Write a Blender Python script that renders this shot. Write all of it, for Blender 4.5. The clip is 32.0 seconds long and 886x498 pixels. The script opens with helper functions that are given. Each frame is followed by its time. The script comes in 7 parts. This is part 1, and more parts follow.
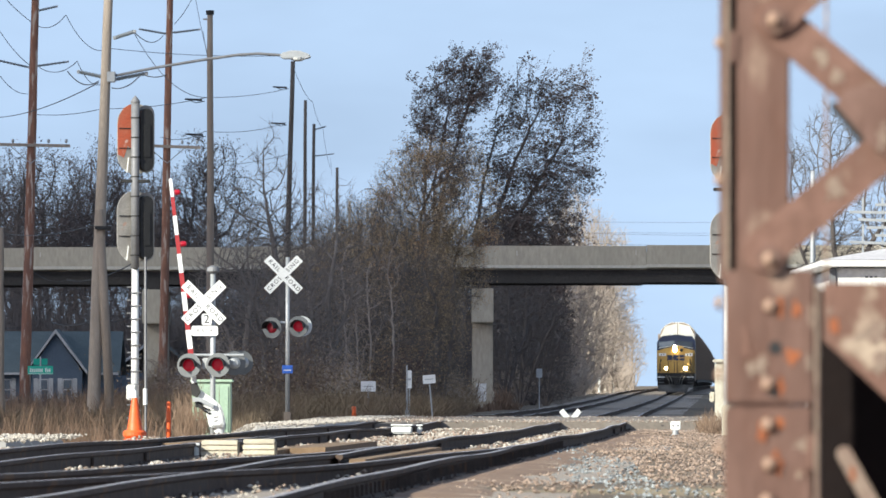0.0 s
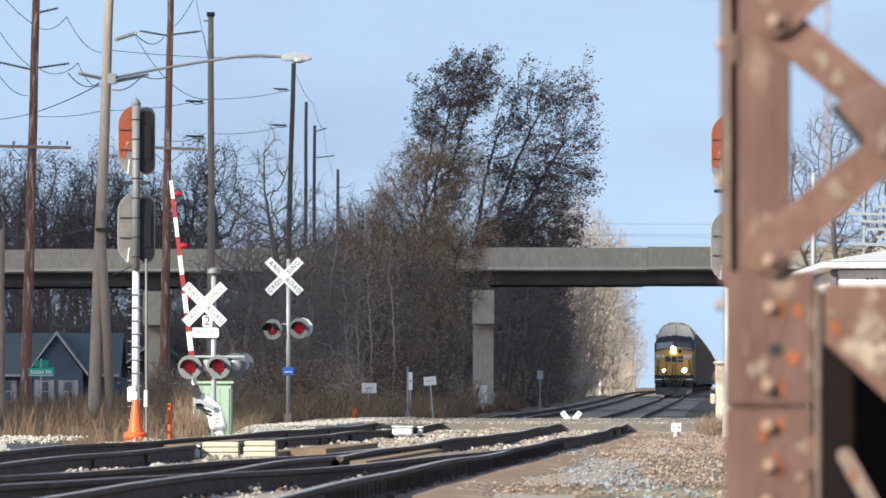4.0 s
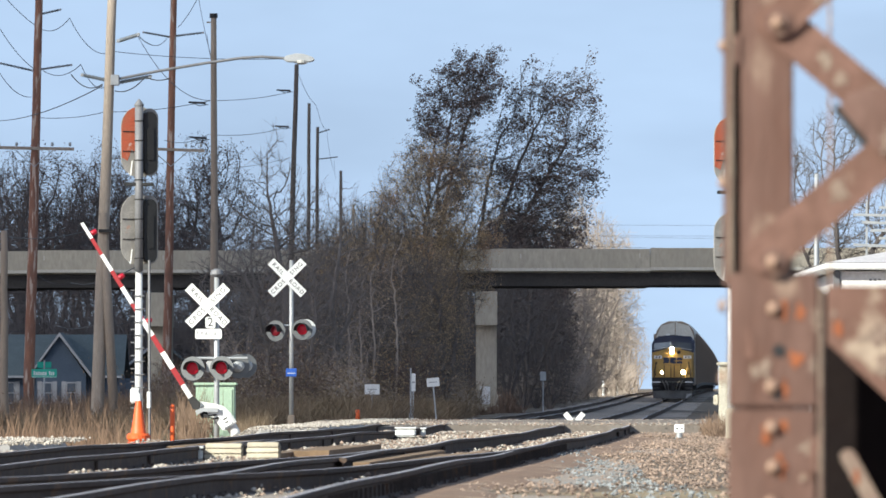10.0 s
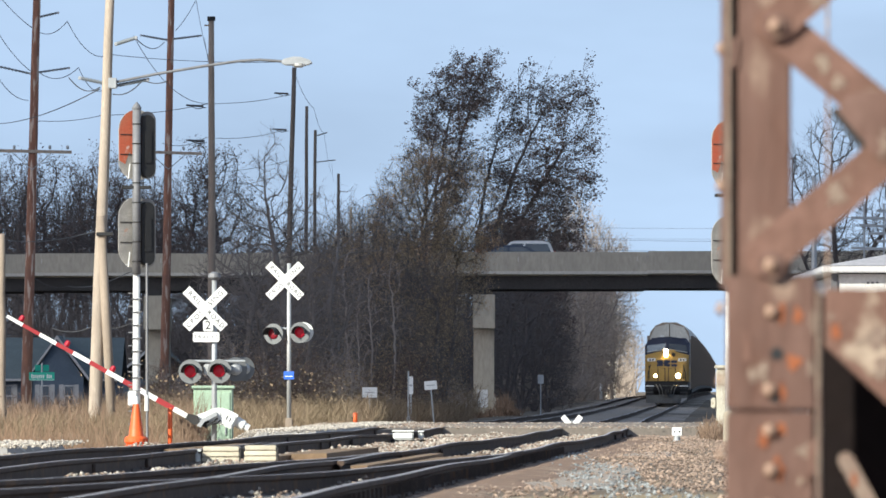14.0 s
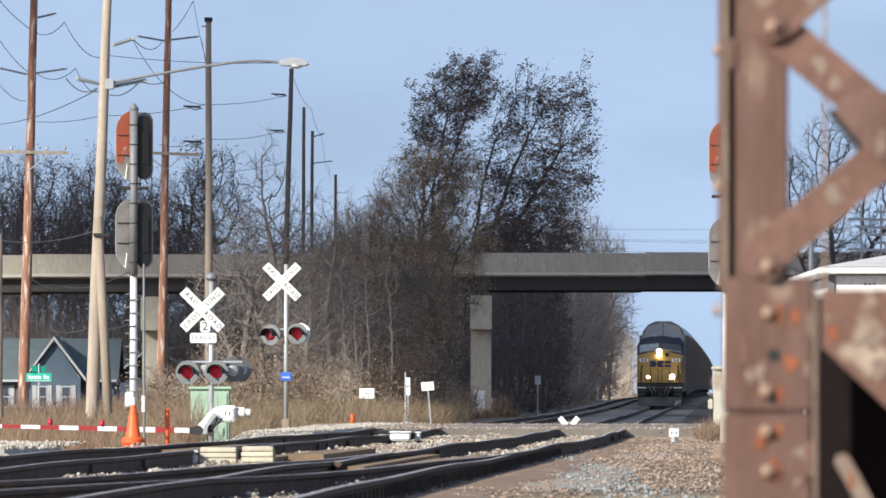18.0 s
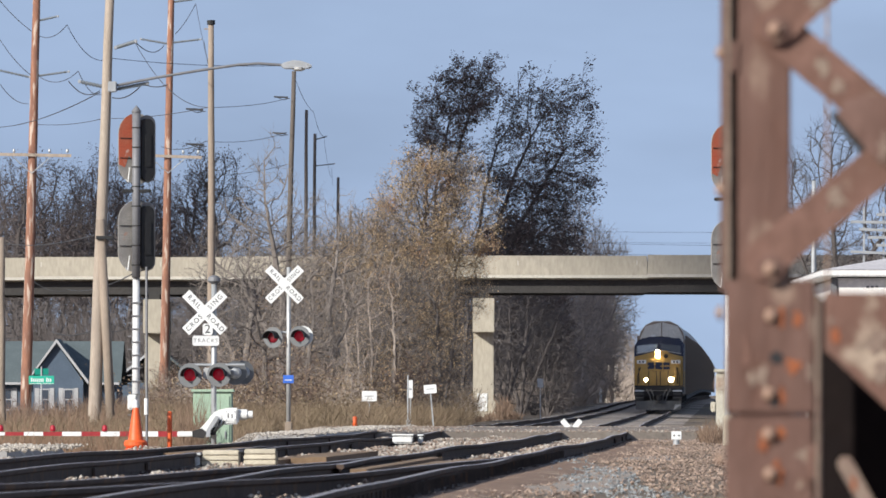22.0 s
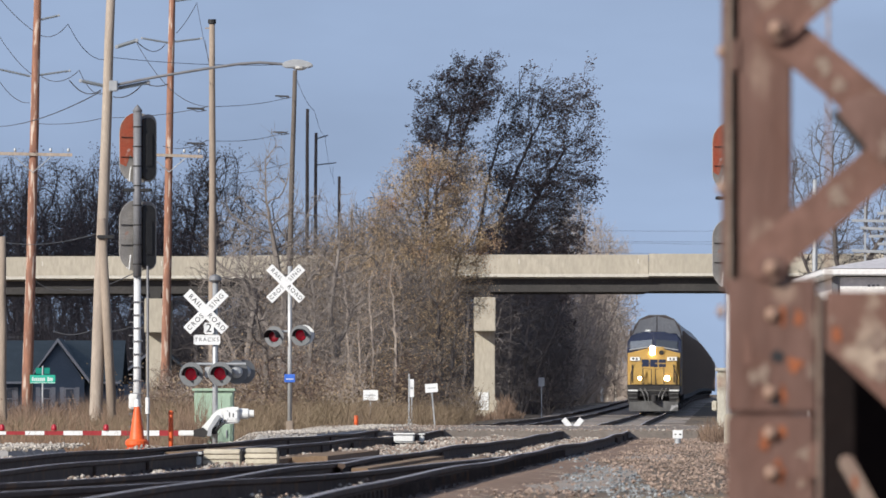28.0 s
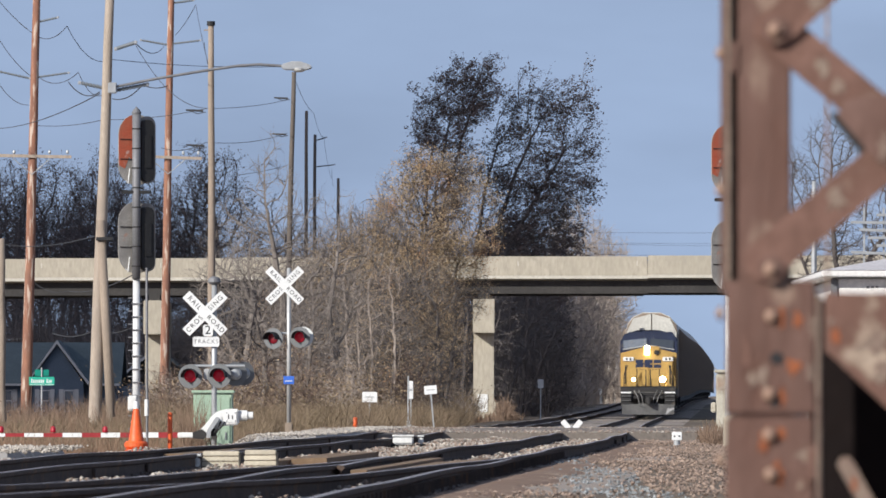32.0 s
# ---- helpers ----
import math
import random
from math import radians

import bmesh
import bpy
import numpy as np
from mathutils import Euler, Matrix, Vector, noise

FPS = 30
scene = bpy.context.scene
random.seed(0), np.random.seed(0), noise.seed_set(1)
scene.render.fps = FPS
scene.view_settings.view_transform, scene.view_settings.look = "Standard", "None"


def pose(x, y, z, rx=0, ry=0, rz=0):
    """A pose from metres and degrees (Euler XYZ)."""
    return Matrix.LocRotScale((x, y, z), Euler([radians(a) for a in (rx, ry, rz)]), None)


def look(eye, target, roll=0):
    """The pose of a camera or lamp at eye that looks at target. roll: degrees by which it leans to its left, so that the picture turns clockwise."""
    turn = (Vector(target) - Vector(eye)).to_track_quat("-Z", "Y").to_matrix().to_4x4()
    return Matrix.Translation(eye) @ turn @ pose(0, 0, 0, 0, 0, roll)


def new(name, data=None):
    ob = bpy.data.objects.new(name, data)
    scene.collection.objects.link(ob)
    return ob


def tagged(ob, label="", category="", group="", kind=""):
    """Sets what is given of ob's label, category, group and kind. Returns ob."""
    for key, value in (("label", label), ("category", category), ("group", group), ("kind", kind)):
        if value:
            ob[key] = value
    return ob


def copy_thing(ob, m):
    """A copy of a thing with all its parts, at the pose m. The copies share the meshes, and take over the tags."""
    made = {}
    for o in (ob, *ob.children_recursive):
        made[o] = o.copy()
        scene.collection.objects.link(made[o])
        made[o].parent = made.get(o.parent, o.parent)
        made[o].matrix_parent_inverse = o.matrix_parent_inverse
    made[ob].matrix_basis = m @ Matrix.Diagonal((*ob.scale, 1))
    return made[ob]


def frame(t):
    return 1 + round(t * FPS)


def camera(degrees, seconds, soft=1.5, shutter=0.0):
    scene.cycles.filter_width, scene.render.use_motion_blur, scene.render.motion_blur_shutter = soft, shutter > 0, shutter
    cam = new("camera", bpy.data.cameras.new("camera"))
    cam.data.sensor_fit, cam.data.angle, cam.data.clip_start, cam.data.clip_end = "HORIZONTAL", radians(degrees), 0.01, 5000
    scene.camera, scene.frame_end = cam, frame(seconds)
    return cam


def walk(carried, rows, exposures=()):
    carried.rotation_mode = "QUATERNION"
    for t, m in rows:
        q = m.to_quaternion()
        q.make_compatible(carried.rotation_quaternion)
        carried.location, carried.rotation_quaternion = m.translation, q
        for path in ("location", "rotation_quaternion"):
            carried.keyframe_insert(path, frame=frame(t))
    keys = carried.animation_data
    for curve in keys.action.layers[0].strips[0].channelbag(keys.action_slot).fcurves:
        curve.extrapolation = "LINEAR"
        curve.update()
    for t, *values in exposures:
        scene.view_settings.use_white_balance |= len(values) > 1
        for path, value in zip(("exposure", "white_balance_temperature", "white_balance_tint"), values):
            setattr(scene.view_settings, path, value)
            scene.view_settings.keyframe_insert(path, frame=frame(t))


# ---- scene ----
# A level crossing seen along the rails: a freight train comes up behind a concrete overpass.
# x runs to the right, y away from the camera, z up; the near rail heads lie at z = 0.20.
CLIP = 32.0
EYE_Z = 0.82
cam = camera(6.411, CLIP, soft=1.6)
cam.data.dof.use_dof = True
cam.data.dof.focus_distance = 190.0
cam.data.dof.aperture_fstop = 14.0

# time, turn to the left, tilt upwards, lean (degrees)
SWAY = """0.0 -0.0089 -0.0770 0.061; 0.5 -0.0221 -0.0775 0.045; 1.0 -0.0311 -0.0798 0.062; 1.5 -0.0248 -0.0764 0.069; 2.0 -0.0185 -0.0707 0.070
2.5 -0.0150 -0.0673 0.080; 3.0 -0.0117 -0.0695 0.072; 3.5 -0.0089 -0.0639 0.061; 4.5 0.0030 -0.0665 0.040; 5.5 0.0148 -0.0700 0.011; 6.0 0.0256 -0.0694 0.005
6.5 0.0280 -0.0656 0.022; 7.0 0.0308 -0.0673 0.025; 7.5 0.0313 -0.0638 0.030; 8.0 0.0282 -0.0707 0.040; 8.5 0.0200 -0.0650 0.035; 9.0 0.0247 -0.0639 0.044
9.5 0.0213 -0.0582 0.046; 10.0 0.0183 -0.0553 0.035; 10.5 0.0046 -0.0587 0.015; 11.0 -0.0064 -0.0495 0.020; 11.5 -0.0094 -0.0479 0.035; 12.0 -0.0125 -0.0479 0.030
12.5 -0.0056 -0.0393 0.036; 13.0 0.0014 -0.0405 0.044; 13.5 0.0032 -0.0348 0.050; 14.0 0.0012 -0.0331 0.035; 14.5 -0.0045 -0.0279 0.036; 15.5 -0.0080 -0.0310 0.045
16.5 -0.0106 -0.0337 0.055; 17.0 -0.0180 -0.0285 0.052; 17.5 -0.0248 -0.0194 0.060; 18.0 -0.0197 -0.0257 0.062; 18.5 -0.0162 -0.0325 0.070; 19.0 -0.0113 -0.0188 0.052
19.5 -0.0101 -0.0155 0.052; 20.0 -0.0156 -0.0211 0.060; 20.5 -0.0119 -0.0091 0.045; 21.0 -0.0134 -0.0155 0.058; 21.5 -0.0083 -0.0052 0.068; 22.0 -0.0014 -0.0058 0.060
22.5 0.0012 -0.0103 0.045; 23.0 -0.0007 -0.0104 0.060; 23.5 0.0081 -0.0143 0.040; 24.0 0.0062 -0.0103 0.025; 24.5 -0.0043 -0.0194 0.055; 25.0 -0.0013 -0.0144 0.080
25.5 -0.0037 -0.0086 0.069; 26.5 0.0020 -0.0108 0.055; 27.5 0.0076 -0.0126 0.040; 28.0 0.0069 -0.0132 0.026; 28.5 0.0075 -0.0086 0.024; 29.0 0.0075 0.0034 0.022
29.5 0.0075 0.0097 0.016; 30.0 0.0074 0.0154 0.002; 30.5 0.0124 0.0120 -0.005; 31.0 0.0080 0.0097 0.010; 31.5 0.0081 0.0028 0.018; 32.0 0.0 0.0 0.004"""
PATH = [[float(v) for v in row.split()] for row in SWAY.replace("\n", ";").split(";")]
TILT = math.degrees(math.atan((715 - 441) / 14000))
walk(cam, [(t, pose(0, 0, EYE_Z, 90 + TILT + up, 0, left) @ pose(0, 0, 0, 0, 0, lean)) for t, left, up, lean in PATH],
     exposures=[(0, 1.36, 6650, 1), (6, 1.34, 6650, 1), (12, 1.31, 6650, 1), (16, 1.26, 6650, 2), (18, 1.16, 6600, 4), (20, 1.02, 6550, 6), (22, 0.84, 6500, 7), (25, 0.72, 6480, 8), (32, 0.70, 6450, 8)])

# ---- sky and sun: low autumn sun behind the camera and to its left ----
SUN_EL, SUN_AZ = 26.5, 45.0
TO_SUN = Vector((-math.sin(radians(SUN_AZ)) * math.cos(radians(SUN_EL)), -math.cos(radians(SUN_AZ)) * math.cos(radians(SUN_EL)), math.sin(radians(SUN_EL))))
world = bpy.data.worlds.new("sky")
scene.world = world
world.use_nodes = True
wn = world.node_tree
sky = wn.nodes.new("ShaderNodeTexSky")
sky.sky_type, sky.sun_disc = "NISHITA", False
sky.sun_elevation, sky.sun_rotation = radians(SUN_EL), math.atan2(TO_SUN.x, TO_SUN.y)
sky.air_density, sky.dust_density, sky.ozone_density = 1.0, 0.3, 3.0
background = wn.nodes["Background"]
background.inputs["Strength"].default_value = 0.15
place = wn.nodes.new("ShaderNodeTexCoord")
lift = wn.nodes.new("ShaderNodeVectorMath")
lift.operation, lift.inputs[1].default_value = "ADD", (0, 0, 0.48)
unit = wn.nodes.new("ShaderNodeVectorMath")
unit.operation = "NORMALIZE"
wn.links.new(place.outputs["Generated"], lift.inputs[0])
wn.links.new(lift.outputs[0], unit.inputs[0])
wn.links.new(unit.outputs[0], sky.inputs["Vector"])
tint = wn.nodes.new("ShaderNodeMix")
tint.data_type, tint.blend_type = "RGBA", "MULTIPLY"
tint.inputs["Factor"].default_value, tint.inputs["B"].default_value = 1.0, (1.32, 0.95, 0.755, 1)
wn.links.new(sky.outputs[0], tint.inputs["A"])
# a thin, uneven veil of cloud
spread = wn.nodes.new("ShaderNodeMapping")
spread.inputs["Scale"].default_value = (9.0, 9.0, 30.0)
veil = wn.nodes.new("ShaderNodeTexNoise")
veil.inputs["Scale"].default_value, veil.inputs["Detail"].default_value = 1.6, 4.0
wn.links.new(place.outputs["Generated"], spread.inputs["Vector"])
wn.links.new(spread.outputs[0], veil.inputs["Vector"])
thick = wn.nodes.new("ShaderNodeMapRange")
thick.inputs["From Min"].default_value, thick.inputs["From Max"].default_value, thick.inputs["To Min"].default_value, thick.inputs["To Max"].default_value = 0.3, 0.7, 0.90, 1.16
wn.links.new(veil.outputs["Fac"], thick.inputs["Value"])
veiled = wn.nodes.new("ShaderNodeVectorMath")
veiled.operation = "SCALE"
wn.links.new(tint.outputs["Result"], veiled.inputs[0])
wn.links.new(thick.outputs["Result"], veiled.inputs["Scale"])
wn.links.new(veiled.outputs[0], background.inputs["Color"])
sun = new("sun", bpy.data.lights.new("sun", "SUN"))
sun.data.energy, sun.data.angle, sun.data.color = 3.5, radians(0.6), (1.0, 0.955, 0.89)
sun.matrix_world = look(TO_SUN * 50, (0, 0, 0))


# ---- materials ----
def mat(name, base, other=None, rough=0.85, metal=0.0, scale=6.0, fine=60.0, bump=0.25, spots=None, spot_scale=2.0, spot_at=0.58, emit=0.0, vary=0.0, stretch=(1, 1, 1), spec=0.4, island=0.0):
    """A surface of two colours mixed at two scales, with patches of a third one, fine relief and a shift from piece to piece."""
    m = bpy.data.materials.new(name)
    m.use_nodes = True
    t = m.node_tree
    b = t.nodes["Principled BSDF"]
    b.inputs["Metallic"].default_value, b.inputs["Specular IOR Level"].default_value = metal, spec
    co = t.nodes.new("ShaderNodeTexCoord")
    mp = t.nodes.new("ShaderNodeMapping")
    mp.inputs["Scale"].default_value = stretch
    t.links.new(co.outputs["Object"], mp.inputs["Vector"])

    def cloudy(sc, detail=5.0):
        n = t.nodes.new("ShaderNodeTexNoise")
        n.inputs["Scale"].default_value, n.inputs["Detail"].default_value = sc, detail
        t.links.new(mp.outputs[0], n.inputs["Vector"])
        return n.outputs["Fac"]

    def mixed(fac, a, c):
        n = t.nodes.new("ShaderNodeMix")
        n.data_type = "RGBA"
        for sock, v in ((n.inputs["Factor"], fac), (n.inputs["A"], a), (n.inputs["B"], c)):
            if isinstance(v, bpy.types.NodeSocket):
                t.links.new(v, sock)
            else:
                sock.default_value = v if isinstance(v, float) else (*v, 1)
        return n.outputs["Result"]

    def ramp(fac, lo, hi):
        n = t.nodes.new("ShaderNodeMapRange")
        n.inputs["From Min"].default_value, n.inputs["From Max"].default_value = lo, hi
        t.links.new(fac, n.inputs["Value"])
        return n.outputs["Result"]

    other = other or tuple(0.72 * v for v in base)
    big, small = cloudy(scale), cloudy(fine, 3.0)
    col = mixed(ramp(big, 0.35, 0.65), base, other)
    col = mixed(ramp(small, 0.3, 0.75), col, tuple(0.8 * (u + v) / 2 for u, v in zip(base, other)))
    if spots:
        col = mixed(ramp(cloudy(spot_scale, 8.0), spot_at, spot_at + 0.07), col, spots)
    if vary or island:
        if vary:
            rnd = t.nodes.new("ShaderNodeObjectInfo").outputs["Random"]
        else:
            rnd = t.nodes.new("ShaderNodeNewGeometry").outputs["Random Per Island"]
        h = t.nodes.new("ShaderNodeHueSaturation")
        k = vary or island
        t.links.new(ramp_to(t, rnd, 1 - k, 1 + k), h.inputs["Value"])
        t.links.new(col, h.inputs["Color"])
        col = h.outputs["Color"]
    t.links.new(col, b.inputs["Base Color"])
    r = t.nodes.new("ShaderNodeMapRange")
    r.inputs["To Min"].default_value, r.inputs["To Max"].default_value = max(rough - 0.12, 0.03), min(rough + 0.12, 1.0)
    t.links.new(small, r.inputs["Value"])
    t.links.new(r.outputs["Result"], b.inputs["Roughness"])
    if bump:
        bp = t.nodes.new("ShaderNodeBump")
        bp.inputs["Strength"].default_value, bp.inputs["Distance"].default_value = bump, 0.02
        t.links.new(small, bp.inputs["Height"])
        t.links.new(bp.outputs[0], b.inputs["Normal"])
    if emit:
        b.inputs["Emission Color"].default_value = (*base, 1)
        b.inputs["Emission Strength"].default_value = emit
    return m


def ramp_to(t, fac, lo, hi):
    n = t.nodes.new("ShaderNodeMapRange")
    n.inputs["To Min"].default_value, n.inputs["To Max"].default_value = lo, hi
    t.links.new(fac, n.inputs["Value"])
    return n.outputs["Result"]


M = {}
M["soil"] = mat("dry_grass_soil", (0.17, 0.125, 0.085), (0.11, 0.085, 0.062), rough=0.95, scale=0.35, fine=14, bump=0.6, spots=(0.26, 0.20, 0.12), spot_scale=0.12)
M["ballast"] = mat("ballast_stone", (0.34, 0.255, 0.20), (0.225, 0.16, 0.125), rough=0.9, scale=1.2, fine=9, bump=0.3, island=0.38)
M["ballast_grey"] = mat("grey_ballast_stone", (0.27, 0.28, 0.28), (0.20, 0.21, 0.215), rough=0.9, scale=1.2, fine=9, bump=0.3, island=0.4)
M["ballast_pale"] = mat("pale_dusty_stone", (0.50, 0.45, 0.39), (0.36, 0.32, 0.28), rough=0.95, scale=1.2, fine=9, bump=0.3, island=0.4)
M["bed"] = mat("ballast_bed", (0.36, 0.30, 0.25), (0.26, 0.215, 0.18), rough=0.95, scale=1.5, fine=22, bump=0.8, spots=(0.40, 0.36, 0.31), spot_scale=3.0)
M["asphalt"] = mat("worn_asphalt", (0.21, 0.175, 0.145), (0.14, 0.118, 0.10), rough=0.95, scale=0.9, fine=12, bump=0.8, spots=(0.22, 0.20, 0.18), spot_scale=0.6)
M["shoulder"] = mat("pale_gravelly_asphalt", (0.42, 0.39, 0.36), (0.30, 0.28, 0.26), rough=0.95, scale=0.8, fine=12, bump=0.5, spots=(0.48, 0.45, 0.41), spot_scale=1.5)
M["rail"] = mat("rail_steel_rust", (0.115, 0.088, 0.076), (0.075, 0.060, 0.054), rough=0.8, metal=0.0, scale=3, fine=40, bump=0.2, spec=0.08, spots=(0.13, 0.085, 0.06), spot_scale=2.5)
M["railtop"] = mat("polished_rail_head", (0.44, 0.41, 0.42), (0.32, 0.29, 0.30), rough=0.55, metal=0.3, scale=2, fine=50, bump=0.05)
M["tie"] = mat("weathered_tie_wood", (0.20, 0.14, 0.09), (0.11, 0.075, 0.05), rough=0.92, scale=3, fine=24, bump=0.6, vary=0.3, stretch=(1, 6, 6))
M["panel"] = mat("brown_crossing_timber", (0.27, 0.18, 0.11), (0.18, 0.12, 0.075), rough=0.9, scale=3, fine=26, bump=0.5, stretch=(6, 1, 6), vary=0.15)
M["rust"] = mat("rusty_riveted_steel", (0.185, 0.108, 0.086), (0.110, 0.052, 0.036), rough=0.7, metal=0.1, scale=5, fine=26, bump=0.25, spots=(0.245, 0.165, 0.125), spot_scale=8, spot_at=0.60, stretch=(1, 1, 0.4))
M["rust_salmon"] = mat("faded_salmon_primer_on_steel", (0.22, 0.12, 0.092), (0.125, 0.062, 0.043), rough=0.75, metal=0.05, scale=6, fine=30, bump=0.25, spots=(0.35, 0.27, 0.205), spot_scale=6, spot_at=0.60)
M["rust_rivet"] = mat("rivet_steel", (0.38, 0.27, 0.20), (0.20, 0.09, 0.06), rough=0.75, metal=0.1, scale=30, fine=150, bump=0.3, spots=(0.45, 0.36, 0.28), spot_scale=22)
M["rust_cream"] = mat("old_cream_paint_on_steel", (0.285, 0.22, 0.17), (0.19, 0.12, 0.095), rough=0.8, scale=22, fine=90, bump=0.4)
# near-black colour that stands in for the shade inside the tower's bay
M["bay_shade"] = mat("painted_bay_shade", (0.020, 0.014, 0.013), (0.013, 0.010, 0.010), rough=0.9, scale=8, fine=40, bump=0.1, spec=0.05)
M["rust_orange"] = mat("fresh_orange_rust", (0.36, 0.115, 0.045), (0.24, 0.075, 0.035), rough=0.9, scale=20, fine=120, bump=0.4)
M["concrete"] = mat("bridge_concrete", (0.46, 0.41, 0.33), (0.39, 0.35, 0.28), rough=0.9, scale=0.5, fine=8, bump=0.2, spots=(0.34, 0.31, 0.26), spot_scale=0.5, spot_at=0.62, stretch=(1, 1, 0.3))
M["concrete_light"] = mat("pale_concrete_lip", (0.60, 0.56, 0.48), (0.50, 0.46, 0.40), rough=0.9, scale=0.6, fine=10, bump=0.2)
M["girder"] = mat("dark_bridge_girder", (0.055, 0.05, 0.047), (0.035, 0.033, 0.032), rough=0.8, scale=0.6, fine=10, bump=0.1)
M["white"] = mat("white_paint", (0.78, 0.78, 0.76), (0.66, 0.66, 0.64), rough=0.6, scale=3, fine=30, bump=0.05)
M["sign_white"] = mat("reflective_white_sheet", (0.80, 0.80, 0.79), (0.74, 0.74, 0.73), rough=0.5, scale=4, fine=40, bump=0.02)
M["black"] = mat("black_paint", (0.025, 0.025, 0.027), (0.016, 0.016, 0.017), rough=0.7, scale=6, fine=40, bump=0.05)
M["silver"] = mat("silver_painted_steel", (0.55, 0.55, 0.54), (0.42, 0.42, 0.42), rough=0.5, metal=0.35, scale=4, fine=40, bump=0.08, spots=(0.30, 0.26, 0.23), spot_scale=5, spot_at=0.64)
M["signal_grey"] = mat("grey_signal_steel", (0.22, 0.22, 0.23), (0.15, 0.15, 0.16), rough=0.6, metal=0.2, scale=4, fine=40, bump=0.1)
M["signal_back"] = mat("flaked_signal_disc", (0.40, 0.375, 0.345), (0.25, 0.235, 0.22), rough=0.8, scale=4, fine=30, bump=0.2, spots=(0.42, 0.22, 0.16), spot_scale=3, spot_at=0.60)
M["signal_red"] = mat("red_primer_signal_disc", (0.52, 0.10, 0.05), (0.44, 0.14, 0.08), rough=0.8, scale=4, fine=30, bump=0.2, spots=(0.55, 0.50, 0.46), spot_scale=3.5, spot_at=0.60)
M["red"] = mat("gate_red", (0.36, 0.03, 0.035), (0.28, 0.025, 0.03), rough=0.5, scale=5, fine=40, bump=0.03)
M["lamp_red"] = mat("lit_red_lens", (0.36, 0.004, 0.02), (0.27, 0.004, 0.016), rough=0.4, scale=9, fine=60, bump=0.0, emit=0.12)
M["lamp_red_dim"] = mat("dim_red_lens", (0.20, 0.004, 0.015), (0.15, 0.004, 0.012), rough=0.4, scale=9, fine=60, bump=0.0, emit=0.05)
M["disc"] = mat("grey_lamp_disc", (0.17, 0.175, 0.18), (0.14, 0.145, 0.15), rough=0.6, scale=5, fine=50, bump=0.04)
M["bungalow"] = mat("pale_green_cabinet_paint", (0.36, 0.48, 0.36), (0.31, 0.42, 0.32), rough=0.6, scale=2, fine=30, bump=0.05)
M["orange"] = mat("orange_plastic", (0.80, 0.13, 0.03), (0.68, 0.10, 0.025), rough=0.5, scale=5, fine=40, bump=0.03)
M["blue"] = mat("blue_sign", (0.05, 0.16, 0.62), (0.04, 0.13, 0.52), rough=0.5, scale=5, fine=40, bump=0.02)
M["green"] = mat("green_street_sign", (0.03, 0.44, 0.31), (0.025, 0.37, 0.26), rough=0.5, scale=5, fine=40, bump=0.02)
M["pole"] = mat("weathered_pole_wood", (0.34, 0.27, 0.21), (0.25, 0.20, 0.16), rough=0.92, scale=2.2, fine=18, bump=0.4, stretch=(3, 3, 0.4))
M["pole_red"] = mat("reddish_pole_wood", (0.36, 0.17, 0.105), (0.19, 0.10, 0.075), rough=0.92, scale=2.2, fine=18, bump=0.4, stretch=(3, 3, 0.4), spots=(0.48, 0.37, 0.30), spot_scale=2.4, spot_at=0.55)
M["pole_tan"] = mat("pale_pole_wood", (0.42, 0.35, 0.285), (0.30, 0.245, 0.20), rough=0.92, scale=2.2, fine=18, bump=0.4, stretch=(3, 3, 0.4))
M["pole_dark"] = mat("dark_grey_brown_pole_wood", (0.15, 0.125, 0.105), (0.10, 0.085, 0.075), rough=0.92, scale=2.2, fine=18, bump=0.4, stretch=(3, 3, 0.4))
M["wire"] = mat("aged_wire", (0.06, 0.06, 0.065), (0.045, 0.045, 0.05), rough=0.7, scale=1, fine=20, bump=0.0)
M["insulator"] = mat("grey_insulator", (0.20, 0.22, 0.24), (0.15, 0.165, 0.18), rough=0.5, scale=3, fine=30, bump=0.05)
M["galv"] = mat("galvanised_steel", (0.45, 0.46, 0.47), (0.36, 0.37, 0.38), rough=0.5, metal=0.4, scale=4, fine=40, bump=0.05)
M["bark"] = mat("dark_bark", (0.135, 0.115, 0.108), (0.09, 0.078, 0.075), rough=0.95, scale=1.5, fine=14, bump=0.4)
M["bark_grey"] = mat("grey_brown_bark", (0.168, 0.142, 0.128), (0.112, 0.096, 0.089), rough=0.95, scale=1.5, fine=14, bump=0.4)
M["bark_bare"] = mat("pale_grey_bark", (0.25, 0.215, 0.19), (0.17, 0.145, 0.13), rough=0.95, scale=1.5, fine=14, bump=0.4)
M["twig_tan"] = mat("pale_twig_bark", (0.40, 0.33, 0.28), (0.30, 0.25, 0.21), rough=0.95, scale=1.5, fine=14, bump=0.3)
M["birch"] = mat("white_bark", (0.62, 0.57, 0.50), (0.50, 0.45, 0.39), rough=0.9, scale=1.5, fine=10, bump=0.2)
M["leaf_dark"] = mat("dark_autumn_leaves", (0.135, 0.102, 0.094), (0.10, 0.078, 0.075), rough=0.8, scale=0.4, fine=5, bump=0.0, island=0.45, spots=(0.10, 0.06, 0.035), spot_scale=0.3)
M["leaf_tan"] = mat("tan_autumn_leaves", (0.46, 0.335, 0.19), (0.35, 0.245, 0.15), rough=0.8, scale=0.35, fine=5, bump=0.0, island=0.28, spots=(0.36, 0.19, 0.10), spot_scale=0.3)
